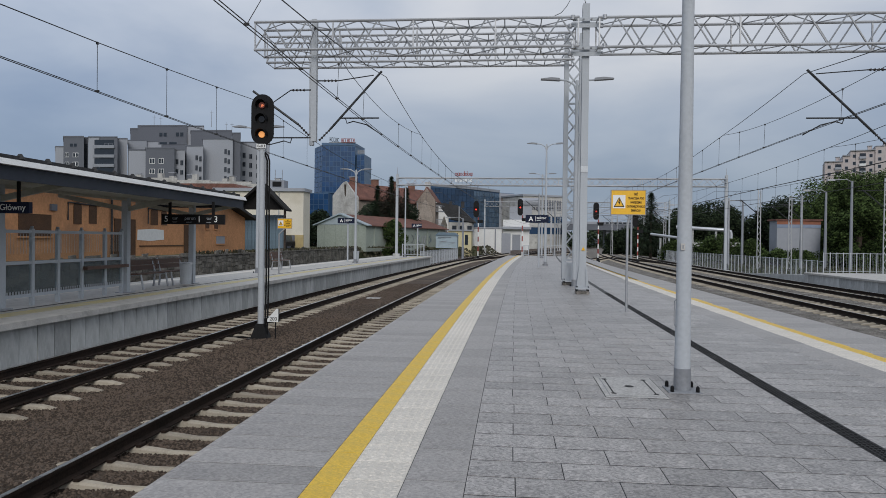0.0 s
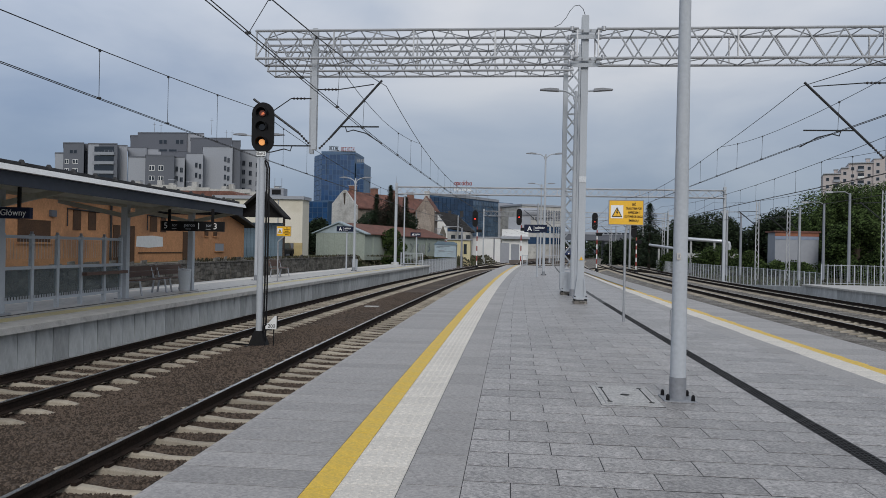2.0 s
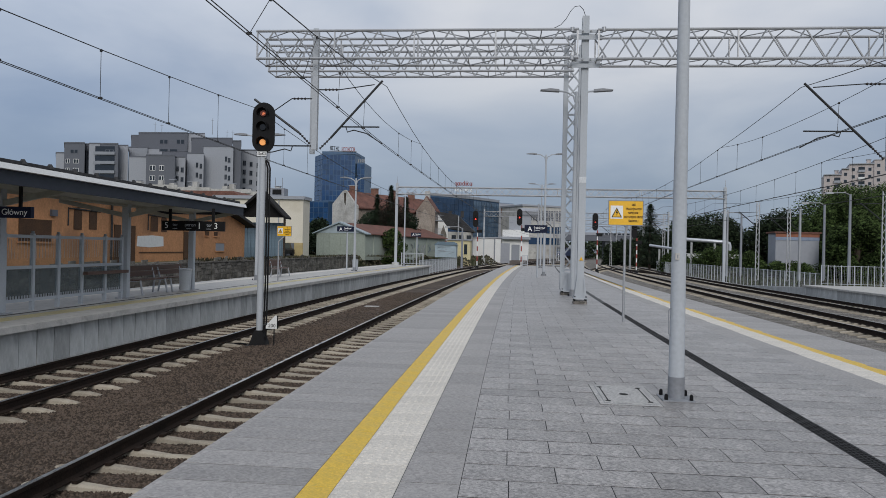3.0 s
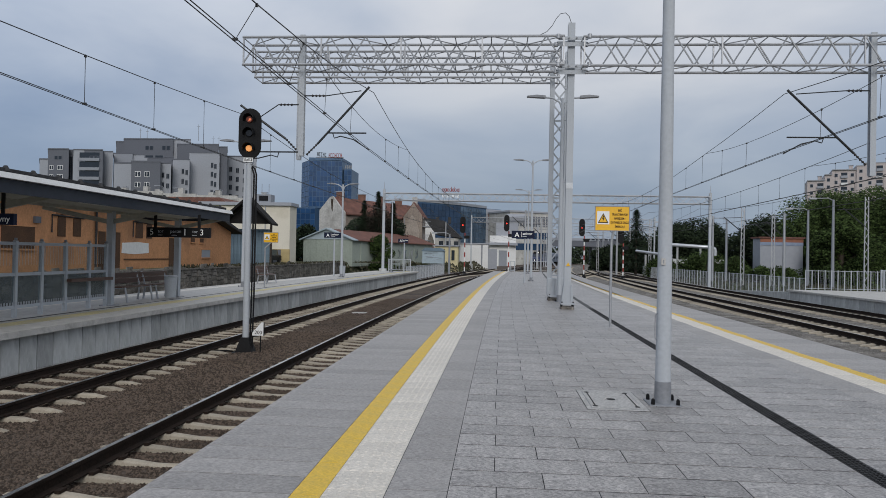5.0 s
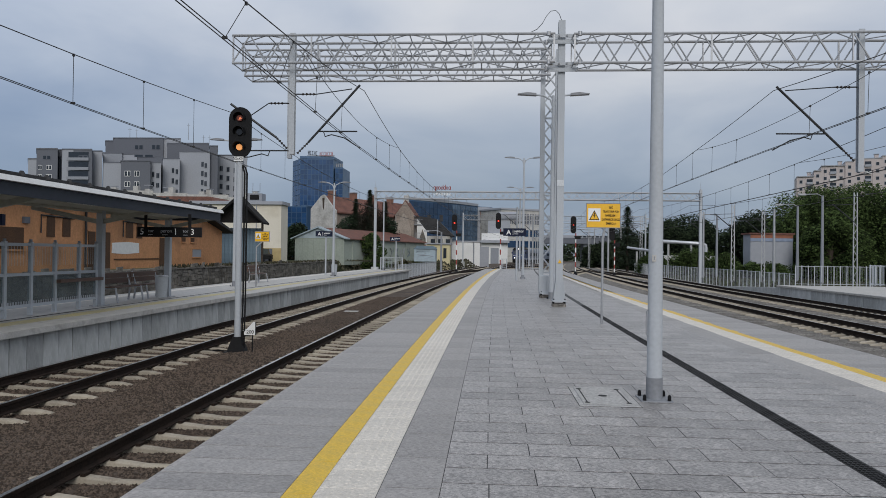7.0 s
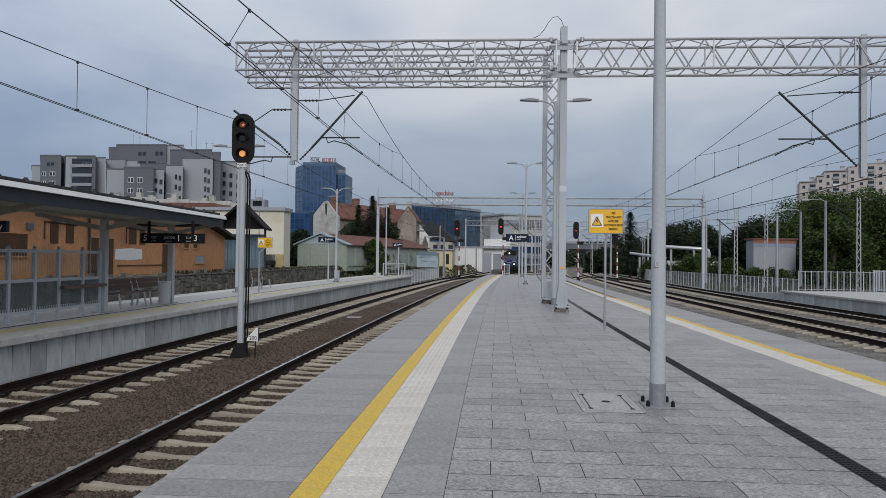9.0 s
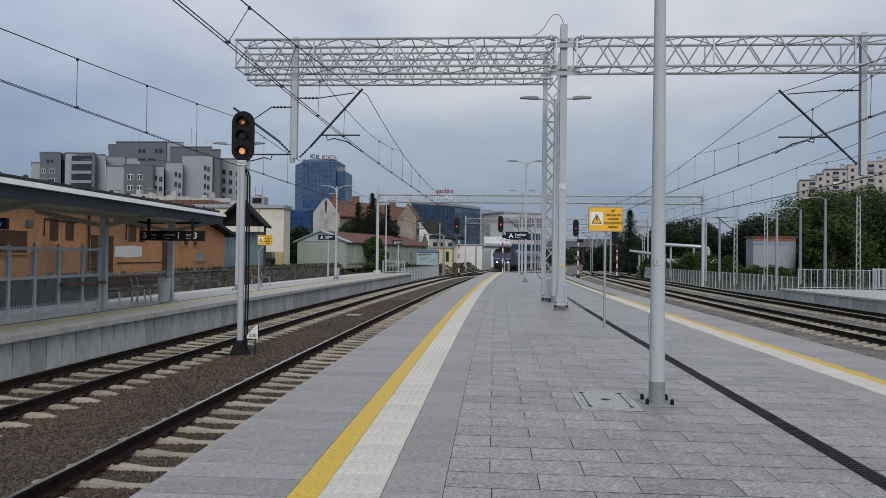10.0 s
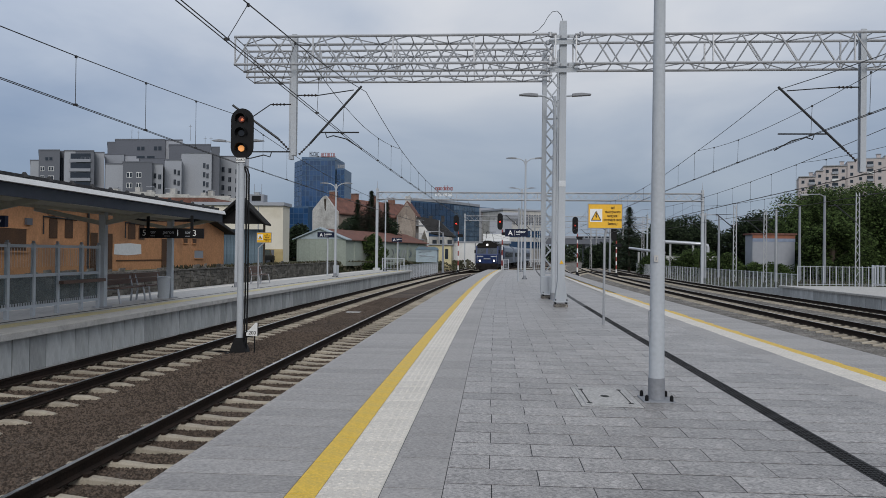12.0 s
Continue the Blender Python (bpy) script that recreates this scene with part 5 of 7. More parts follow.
# ---------------------------------------------------------------- buildings
def orange_house():
    h = thing("station_building", "weathered orange-rendered railway building with arched windows", "building", pose(0, 0, 0))
    x = -21.2
    part("wall", Shape().prism([(6.0, -1.0), (55.4, -1.0), (55.4, 3.1), (50.5, 4.1), (6.0, 4.1)], "x", -32, x), M_ORANGE, h)
    part("roof", Shape().prism([(5.5, 4.1), (50.6, 4.12), (56.3, 2.95), (56.4, 3.1), (50.6, 4.4), (5.5, 4.4)], "x", -33, x + 0.7), M_ROOFDARK, h, "dark tarred roof with overhanging eaves")
    part("plinth", Shape().box(x, 6.0, -1.0, x + 0.06, 55.4, 0.35), M_STONEWALL, h, "grimy grey plinth")
    holes = ((33.12, 2.55, 0.64, 0.85, 1), (34.4, 2.57, 0.66, 0.82, 1), (40.7, 2.62, 0.85, 0.75, 1), (41.9, 2.6, 0.7, 0.7, 1), (30.0, 2.0, 2.2, 1.0, 0),
             (36.7, 1.3, 0.65, 2.4, 0), (38.2, 1.3, 0.7, 2.4, 0), (45.3, 1.1, 1.4, 2.5, 0), (48.2, 2.3, 0.6, 0.3, 0), (49.7, 2.3, 0.6, 0.3, 0), (50.5, 1.35, 1.5, 0.55, 0), (27.0, 2.5, 0.75, 0.85, 1))
    for y, z, ww, hh, arch in holes:
        o = [(y - ww / 2, z - hh / 2), (y + ww / 2, z - hh / 2), (y + ww / 2, z + hh / 2)]
        if arch:
            o += [(y + ww / 2 * math.cos(math.pi * k / 6), z + hh / 2 + 0.24 * math.sin(math.pi * k / 6)) for k in range(1, 6)]
        o += [(y - ww / 2, z + hh / 2)]
        win = part("window" if arch or hh < 1.2 else "door", Shape().prism(o, "x", x - 0.1, x + 0.03), M_ORANGE_D if y < 50 else M_GREYB, h, "dark brown opening")
        if not arch:
            part("sill", Shape().box(x, y - ww / 2 - 0.08, z - hh / 2 - 0.08, x + 0.1, y + ww / 2 + 0.08, z - hh / 2), M_ORANGE, win)
        part("surround", Shape().box(x, y - ww / 2 - 0.12, z + hh / 2 + (0.26 if arch else 0.0), x + 0.05, y + ww / 2 + 0.12, z + hh / 2 + (0.32 if arch else 0.08)), M_ORANGE, win)
    part("repair_patch", Shape().prism([(38.75, 1.34), (40.2, 1.28), (41.9, 1.36), (41.85, 1.95), (40.6, 2.0), (38.8, 1.93)], "x", x, x + 0.02), M_WHITEWALL, h, "patch of fresh white plaster")
    part("string_course", Shape().box(x, 39.0, 0.95, x + 0.04, 45.0, 1.02), M_ORANGE_D, h)
    part("downpipe", Shape().tube((x + 0.1, 36.0, 0.3), (x + 0.1, 36.0, 4.0), 0.06, None, 8), M_ROOFDARK, h)
    part("pipe_run", Shape().path([(x + 0.06, 32.3, 2.3), (x + 0.06, 32.3, 3.15), (x + 0.06, 35.0, 3.1)], 0.04, 6), M_ROOFDARK, h)
    part("pipe_run", Shape().path([(x + 0.06, 39.9, 2.3), (x + 0.06, 39.9, 3.2), (x + 0.06, 42.5, 3.15)], 0.04, 6), M_ROOFDARK, h)
    part("meter_box", Shape().box(x, 31.0, 2.7, x + 0.12, 31.4, 3.0), M_GREYD, h)


def stone_wall():
    w = thing("stone_wall", "low dark rubble stone retaining wall", "wall", pose(0, 0, 0), kind="structure")
    part("wall_core", Shape().box(-19.0, 6, -1.3, -18.15, 84, 0.42), M_STONEWALL, w)
    g = Shape()
    y = 18.0
    rnd = random.Random(4)
    while y < 84:
        z, ln = -0.5 - rnd.uniform(0, 0.3), rnd.uniform(0.3, 0.75)
        while z < 0.42:
            hh, t, k = rnd.uniform(0.14, 0.40), rnd.uniform(-0.07, 0.07), rnd.uniform(0.005, 0.03)
            xo = -18.10 + rnd.uniform(-0.02, 0.03)
            g.add([(-18.16, y + t, z), (-18.16, y + ln + t * 0.4, z + 0.02), (-18.16, y + ln - t, z + hh), (-18.16, y - t * 0.5, z + hh - 0.03),
                   (xo, y + t + k, z + k), (xo, y + ln + t * 0.4 - k, z + k), (xo, y + ln - t - k, z + hh - k * 0.6), (xo, y - t * 0.5 + k, z + hh - k)],
                  [(4, 5, 6, 7), (0, 1, 5, 4), (1, 2, 6, 5), (2, 3, 7, 6), (3, 0, 4, 7)])
            z += hh + rnd.uniform(0.0, 0.04)
        y += ln + 0.03
    part("stones", g, M_STONEWALL, w, kind="stuff")
    part("coping", Shape().box(-19.1, 6, 0.43, -18.03, 84, 0.50), M_STONEWALL, w)


def cream_building():
    h = thing("utility_building", "cream-rendered flat-roofed building with a roof vent", "building", pose(0, 0, 0))
    part("wall", Shape().box(-32, 75, -1.2, -22.2, 77.5, 6.6), M_CREAM, h)
    part("plinth", Shape().box(-28.5, 74.9, -1.2, -22.15, 75, 1.9), mat("ochre_plinth", (0.42, 0.33, 0.17), 0.85), h)
    part("cornice", Shape().box(-32.3, 74.7, 6.6, -22.0, 77.7, 6.95), M_GREYL, h)
    part("roof_vent", Shape().box(-26.4, 76, 6.95, -24.7, 77.4, 7.9), M_GREYB, h)
    part("vent_opening", Shape().box(-26.0, 75.94, 7.2, -25.0, 76.0, 7.75), M_BLACK, h)
    part("door", Shape().box(-24.3, 74.85, 0.3, -23.1, 74.9, 1.85), M_GREYD, h)
    for xx in (-25.9, -25.1):
        part("aerial", Shape().tube((xx, 76.6, 7.9), (xx, 76.6, 9.1), 0.03, None, 5), M_BASE, h)
    part("downpipe", Shape().tube((-24.9, 74.9, 0.5), (-24.9, 74.9, 6.5), 0.05, None, 6), M_GREYL, h)
    a = thing("brick_annex", "red-brick building behind the canopy roof", "building", pose(0, 0, 0))
    part("wall", Shape().box(-44, 84, -1.2, -32.2, 96, 6.9), M_BRICK, a)
    part("roof", Shape().prism([(-44.5, 6.9), (-31.9, 6.9), (-33.5, 8.1), (-44.5, 8.1)], "y", 83.6, 96.4), M_REDROOF, a)
    f = thing("sheet_fence", "blue-grey corrugated sheet fence", "fence", pose(0, 0, 0))
    sheet = Shape().box(0, 0, -1.3, 0.158, 0.15, 3.6).data("sheet", M_TEAL)
    for k in range(28):
        part("sheet", sheet, None, f, at=pose(-24.6 + 0.16 * k, 62.0 + (0.05 if k % 2 else 0), 0))
    part("rail", Shape().box(-24.6, 62.2, 3.2, -20.1, 62.3, 3.35), M_BASE, f)
    s = thing("pitched_shed", "dark open shed with a pitched tarred roof", "shed", pose(0, 0, 0))
    part("roof", Shape().prism([(-23.9, 4.0), (-21.3, 6.3), (-19.0, 4.0), (-19.0, 3.85), (-21.3, 6.0), (-23.9, 3.85)], "y", 59.0, 60.6), M_TARRED, s)
    part("gable", Shape().prism([(-23.5, 4.0), (-19.4, 4.0), (-21.3, 5.95)], "y", 60.0, 60.1), M_TARRED, s)
    for xx in (-23.2, -19.4):
        part("post", Shape().bar((xx, 60.0, -1.3), (xx, 60.0, 4.0), 0.16), M_BARK, s)


def housing_block(label, bays, windows, balconies=()):
    """Stepped block of flats made of bays of different tone and height."""
    b = thing("housing_block", label, "apartment building", pose(0, 0, 0), "housing blocks")
    for x0, x1, z, y, m in bays:
        lean = 1 + 14 / y
        bay = part("bay", Shape().prism([(x0, y), (x1, y), (x1 * lean, y + 14), (x0 * lean, y + 14)], "z", -1.3, z), m, b)
        part("parapet", Shape().prism([(x0 - 0.1, y - 0.15), (x1 + 0.1, y - 0.15), (x1 * lean + 0.1, y + 14), (x0 * lean - 0.1, y + 14)], "z", z, z + 0.45), M_GREYD, bay)
    for x0, x1, z0, z1, y in windows:
        w = part("window", Shape().box(x0, y - 0.08, z0, x1, y + 0.05, z1), M_GREYD if z0 > 33 else (M_WHITE if x1 - x0 > 1.5 else M_GREYD), b)
        k = (x1 - x0) * 0.06
        for s in (0, 1):
            xa = x0 + k + s * (x1 - x0) / 2
            part("pane", Shape().box(xa, y - 0.11, z0 + 0.15, xa + (x1 - x0) / 2 - 2 * k, y - 0.07, z1 - 0.15), M_GLASS, w)
    for x0, x1, z, y in balconies:
        bal = part("balcony", Shape().box(x0, y - 0.7, z, x1, y, z + 1.15), M_GREYB, b, "grey balcony parapet")
        part("recess", Shape().box(x0 + 0.3, y - 0.06, z + 1.15, x1 - 0.3, y, z + 3.3), M_GLASS, bal)
    return b


def tower_blocks():
    """Grey housing blocks far behind the canopy."""
    left = (
        (-182.6, -178.9, 37, 270, M_GREYL),
        (-172.5, -164.1, 39.6, 260, M_GREYD),
        (-166, -164.2, 39.6, 263, M_GREYD),
        (-162.3, -157.9, 39.4, 260, M_GREYL),
        (-157.2, -149.9, 39.2, 259, M_GREYD),
        (-152.8, -148.7, 39.3, 264, M_GREYL),
    )
    left_windows = ((-170, -166.8, 35.7, 37.2, 260), (-171.8, -170.2, 31.8, 33.5, 260), (-168.6, -166.4, 31.8, 33.5, 260), (-171.8, -170.2, 28.3, 30, 260), (-168.6, -166.4, 28.3, 30, 260), (-155.2, -151.7, 35.4, 37.1, 259), (-165.7, -164.4, 27.8, 37.4, 262.9),)
    middle = (
        (-163.2, -159.5, 47.7, 292, M_GREYD),
        (-158.7, -136.9, 48.6, 290, M_GREYD),
        (-137.7, -129.8, 48.5, 291, M_GREYL),
        (-154.7, -146.7, 40.2, 275, M_GREYB),
        (-147.5, -140.9, 39.9, 276, M_GREYL),
        (-132.4, -114.7, 45.5, 284, M_GREYD),
        (-143.2, -136.2, 33.8, 255, M_GREYL),
        (-133.8, -122.7, 33.8, 250, M_GREYD),
        (-124.4, -120.1, 33.6, 253, M_GREYL),
        (-133.7, -123.5, 37.1, 262, M_GREYD),
        (-122.8, -116.2, 36, 260, M_GREYL),
        (-119.1, -107, 39.5, 266, M_GREYL),
        (-108, -104.7, 42, 268, M_GREYD),
    )
    middle_windows = ((-149.3, -145.6, 44, 45.9, 290), (-141.9, -138.2, 44, 46, 290), (-132.3, -130.2, 28.3, 30.3, 250), (-128.7, -126.8, 28.3, 30.3, 250), (-132.3, -130.2, 24.5, 26.4, 250), (-128.7, -126.8, 24.6, 26.4, 250), (-135, -127.2, 36.9, 38, 261.9), (-123.5, -122.6, 28.4, 30.3, 252.9), (-123.5, -122.6, 24.9, 26.7, 252.9), (-121.8, -120.7, 28, 29.9, 252.9), (-121.8, -120.7, 24.5, 26.3, 252.9), (-119.2, -118.3, 30.7, 32.6, 259.9), (-119.2, -118.3, 26.8, 28.8, 259.9), (-119.2, -118.3, 23, 24.9, 259.9), (-117.7, -116.8, 30.3, 32.2, 259.9), (-117.7, -116.8, 26.4, 28.3, 259.9), (-117.7, -116.8, 22.6, 24.5, 259.9),)
    wing = (
        (-109.6, -97.2, 40.1, 280, M_GREYL),
    )
    end_windows = ((-110.3, -109.4, 33.8, 35.8, 265.9), (-110.3, -109.4, 30.3, 32.3, 265.9), (-110.3, -109.4, 26.8, 28.8, 265.9), (-110.3, -109.4, 23.3, 25.3, 265.9), (-109, -108.1, 33.4, 35.3, 265.9), (-109, -108.1, 29.9, 31.8, 265.9), (-109, -108.1, 26.4, 28.4, 265.9), (-109, -108.1, 22.9, 24.9, 265.9),)
    wing_windows = ((-108.4, -107.2, 33.9, 36, 279.9), (-108.4, -107.2, 30.3, 32.3, 279.9), (-108.4, -107.2, 26.6, 28.7, 279.9), (-108.4, -107.2, 22.9, 25, 279.9), (-105.6, -104.4, 33.5, 35.5, 279.9), (-105.6, -104.4, 29.8, 31.9, 279.9), (-105.6, -104.4, 26.2, 28.2, 279.9), (-105.6, -104.4, 22.5, 24.6, 279.9), (-102.7, -101.6, 33, 35.1, 279.9), (-102.7, -101.6, 29.4, 31.4, 279.9), (-102.7, -101.6, 25.7, 27.8, 279.9), (-102.7, -101.6, 22.1, 24.1, 279.9),)
    housing_block("dark and pale grey stepped housing block with balconies", left, left_windows, [(-159.5, -151.0, 24.3 + 3.6 * j, 259) for j in range(4)])
    housing_block("tall grey stepped housing block with white windows", middle, middle_windows + end_windows)
    housing_block("pale grey wing with rows of small windows", wing, wing_windows)
    for xx, zz, hh in ((-152, 50.0, 3.5), (-149, 50.0, 3.0), (-126.5, 49.8, 5.5), (-120, 46.3, 4.0), (-117.5, 46.3, 4.0)):
        a = thing("roof_aerial", "thin aerial mast on the housing block roof", "aerial", pose(xx, 291, zz - 1.5), "roof aerials")
        part("mast", Shape().tube((0, 0, 0), (0, 0, hh + 1.5), 0.12, 0.06, 5), M_BASE, a)
        part("crossbar", Shape().bar((-0.7, 0, hh + 0.6), (0.7, 0, hh + 0.6), 0.10), M_BASE, a)


def parapet_row():
    """Old tenements whose pale parapets and chimneys show just above the canopy."""
    rnd = random.Random(31)
    x = -68.0
    while x < -42:
        w = rnd.uniform(4.5, 7.5)
        top = 11.9 - 0.035 * (x + 68) + rnd.uniform(-0.3, 0.3)
        h = thing("tenement_roof", "old tenement with a pale crumbling roof parapet", "house", pose(x, 120, 0), "old tenements")
        part("wall", Shape().box(0, 0, -1.3, w - 0.15, 12, top - 0.7), M_PLASTER, h)
        part("parapet", Shape().box(-0.1, -0.2, top - 0.7, w - 0.05, 0.3, top), M_PLASTER, h, "pale parapet")
        for k in range(2):
            cx = rnd.uniform(0.5, w - 1.5)
            ch = part("chimney", Shape().box(cx, 1.0 + k, top - 0.7, cx + 0.9, 1.9 + k, top + rnd.uniform(0.4, 1.1)), M_PLASTER, h)
            part("chimney_cap", Shape().box(cx - 0.1, 0.9 + k, top + 1.1, cx + 1.0, 2.0 + k, top + 1.2), M_GREYL, ch) if k else None
        x += w


def facade(parent, p0, p1, z0, z1, nx, nz, m, gap=0.3, deep=0.15):
    """Rows of single panes on an upright wall from p0 to p1."""
    dx, dy = p1[0] - p0[0], p1[1] - p0[1]
    w, h, turn = math.hypot(dx, dy) / nx, (z1 - z0) / nz, math.degrees(math.atan2(dy, dx))
    unit = Shape().box(-w / 2 + gap / 2, -deep, -h / 2 + gap / 2, w / 2 - gap / 2, deep, h / 2 - gap / 2).data("pane", m)
    for i in range(nx):
        for j in range(nz):
            u = (i + 0.5) / nx
            part("pane", unit, None, parent, at=pose(p0[0] + dx * u, p0[1] + dy * u, z0 + h * (j + 0.5), random.uniform(-0.25, 0.25), 0, turn + random.uniform(-0.25, 0.25)))


def hotel():
    h = thing("glass_tower", "tall blue glass hotel tower with a rooftop sign", "tower", pose(0, 0, 0))
    a, b, c = (-115.6, 413.0), (-107.6, 400.0), (-88.8, 402.0)
    part("core", Shape().prism([a, b, c, (-88.0, 425), (-115, 428)], "z", -1.3, 55.2), M_BLUEFRAME, h)
    facade(h, a, b, 2.0, 54.8, 5, 18, M_HOTELGLASS, 0.3)
    facade(h, b, c, 2.0, 54.8, 9, 18, M_HOTELGLASS, 0.3)
    part("roof_edge", Shape().prism([(-107.9, 399.7), (-88.5, 401.6), (-88.0, 425), (-107, 424)], "z", 55.2, 56.6), M_BLUEFRAME, h)
    part("floor_band", Shape().box(-107.0, 399.6, 27.6, -89.0, 399.9, 28.3), M_BLUEFRAME, h)
    for k in range(13):
        if k == 5:
            continue
        x, z = -103.4 + 1.14 * k, 57.2 + 0.05 * abs(6 - k) - 0.06 * k
        g = Shape().box(x, 400.3, z, x + 0.26, 400.6, z + 2.3)
        if k % 3 == 0:
            g.box(x + 0.6, 400.3, z, x + 0.86, 400.6, z + 2.3).box(x, 400.31, z + 1.0, x + 0.86, 400.59, z + 1.3)
        else:
            g.box(x, 400.31, z, x + 0.86, 400.59, z + 0.28).box(x, 400.31, z + 2.02, x + 0.86, 400.59, z + 2.3)
        part("sign_character", g, M_TARRED if k < 5 else M_RED, h, "dark red rooftop sign shape")
    part("sign_frame", Shape().box(-104, 400.7, 56.6, -88, 400.9, 57.1), M_BASE, h)
    w = part("rear_wing", Shape().box(-88.3, 404, -1.3, -83.6, 424, 50.4), M_BLUEFRAME, h)
    facade(w, (-88.2, 403.9), (-83.7, 403.9), 2.0, 50.0, 2, 16, M_HOTELGLASS, 0.4)
    for k in range(4):
        part("sign_character", Shape().box(-87.8 + 1.1 * k, 404.1, 50.9, -87.1 + 1.1 * k, 404.4, 52.8), M_BASE, w, "dark rooftop sign shape")
    l = thing("glass_annex", "low blue glass annex beside the hotel tower", "building", pose(0, 0, 0))
    part("core", Shape().box(-115, 380.3, -1.3, -98.6, 398, 26.4), M_BLUEFRAME, l)
    facade(l, (-115, 380.2), (-98.6, 380.2), 2.0, 26.0, 6, 8, M_HOTELGLASS, 0.35)


def gable_house():
    h = thing("old_town_house", "old house with bare white gable and red tiled roof", "house", pose(-23.6, 110, 0, 0, 0, -30))
    part("gable", Shape().prism([(-5.4, -1.3), (0.0, -1.3), (0.0, 8.1), (-0.6, 8.6), (-2.6, 10.7), (-3.2, 10.5), (-5.4, 8.5)], "y", -0.35, 0.0), M_PLASTER, h, "flaking white gable wall")
    part("wall", Shape().box(-5.3, 0.0, -1.3, -0.1, 20.0, 8.0), M_TENEMENT, h)
    part("roof", Shape().prism([(-5.7, 7.9), (-2.7, 10.6), (0.35, 7.9), (0.35, 7.7), (-5.7, 7.7)], "y", 0.02, 20.4), M_REDROOF, h, "weathered red tiled roof")
    for yy in (1.2, 6.5, 11.5, 16.5):
        ch = part("chimney", Shape().box(-3.2, yy, 9.8, -2.2, yy + 0.8, 11.45), M_BRICK, h)
        part("chimney_cap", Shape().box(-3.3, yy - 0.1, 11.45, -2.1, yy + 0.9, 11.6), M_GREYL, ch)
    for k in range(4):
        part("window", Shape().box(-0.12, 2.0 + 3.6 * k, 4.0, 0.0, 3.2 + 3.6 * k, 5.9), M_GLASS, h)
    part("stain", Shape().prism([(-2.9, 10.2), (-2.4, 10.2), (-2.5, 8.2), (-2.75, 8.6)], "y", -0.37, -0.351), M_BARK, h, "dark soot streak")
    t = thing("old_tenement", "weathered tenement with stained bare end wall and small balconies", "house", pose(-13.6, 116, 0, 0, 0, -4))
    part("end_wall", Shape().prism([(-1.65, -1.3), (1.5, -1.3), (1.5, 8.1), (0.05, 10.1), (-1.65, 7.8)], "y", 0.0, 0.4), M_TENEMENT, t, "stained bare end wall")
    part("wall", Shape().box(-1.6, 0.4, -1.3, 1.45, 3.6, 7.7), M_TENEMENT, t)
    part("roof", Shape().prism([(-2.0, 7.55), (0.05, 10.3), (1.75, 7.9), (1.75, 7.7), (0.05, 10.05), (-2.0, 7.35)], "y", 0.03, 3.9), M_REDROOF, t, "weathered red tiled roof")
    part("chimney", Shape().box(-0.5, 1.4, 9.4, 0.3, 2.2, 11.2), M_PLASTER, t, "pale chimney")
    part("plaster_scar", Shape().prism([(-1.2, 2.4), (0.9, 2.2), (1.1, 5.4), (0.5, 7.3), (-0.2, 8.2), (-1.1, 6.8)], "y", -0.012, 0.0), mat("weathered_plaster_remnant", (0.33, 0.285, 0.245), 0.9, 0, 0.18, 4, 0.4, dirt=(0.2, 0.17, 0.15), dirt_amount=0.7), t, "patch of surviving pale plaster")
    part("plaster_scar", Shape().prism([(-0.9, 3.0), (0.3, 2.8), (0.2, 4.6), (-0.7, 4.9)], "y", -0.022, -0.013), M_TENEMENT, t)
    part("drain_pipe", Shape().tube((-1.45, -0.08, 0.4), (-1.45, -0.08, 7.6), 0.06, None, 6), M_BASE, t)
    for j in range(3):
        bal = part("balcony", Shape().box(1.5, 0.6, 1.6 + 2.3 * j, 2.5, 3.2, 1.75 + 2.3 * j), M_BASE, t, "dark iron balcony")
        part("handrail", Shape().bar((2.45, 0.65, 2.6 + 2.3 * j), (2.45, 3.15, 2.6 + 2.3 * j), 0.07), M_BASE, bal)
        part("handrail", Shape().bar((1.55, 0.65, 2.6 + 2.3 * j), (2.45, 0.65, 2.6 + 2.3 * j), 0.07), M_BASE, bal)
        for k in range(7):
            part("baluster", Shape().bar((1.6 + 0.14 * k, 0.65, 1.7 + 2.3 * j), (1.6 + 0.14 * k, 0.65, 2.6 + 2.3 * j), 0.03), M_BASE, bal)
    w = thing("white_house", "white-gabled house with dark slate roof", "house", pose(0, 0, 0))
    part("gable", Shape().prism([(-13.7, -1.3), (-11.1, -1.3), (-11.1, 5.6), (-13.4, 8.5), (-13.7, 8.4)], "y", 130, 130.4), M_WHITEWALL, w)
    part("wall", Shape().box(-11.1, 130.4, -1.3, -6.8, 138, 4.8), M_PLASTER, w)
    part("roof", Shape().prism([(-13.5, 8.6), (-9.4, 7.9), (-6.3, 5.0), (-6.3, 4.8), (-11.0, 5.4)], "y", 130.1, 138.5), M_ROOFDARK, w)
    for k in range(3):
        part("window", Shape().box(-10.4 + 1.4 * k, 130.3, 2.6, -9.6 + 1.4 * k, 130.4, 4.2), M_GLASS, w)
    for k in range(2):
        part("chimney", Shape().box(-11.3 + 2.3 * k, 133, 7.6, -10.7 + 2.3 * k, 133.6, 8.8), M_ROOFDARK, w)
    part("skylight", Shape().prism([(-9.5, 7.0), (-8.9, 6.4), (-8.5, 6.4), (-9.1, 7.0)], "y", 130.0, 130.08), M_GLASS, w)
    part("mural", Shape().prism([(-12.7, 2.2), (-11.3, 2.2), (-11.3, 4.2), (-11.9, 6.0), (-12.4, 4.6)], "y", 129.96, 130.0), M_STONEWALL, w, "grey mural shape on the gable")
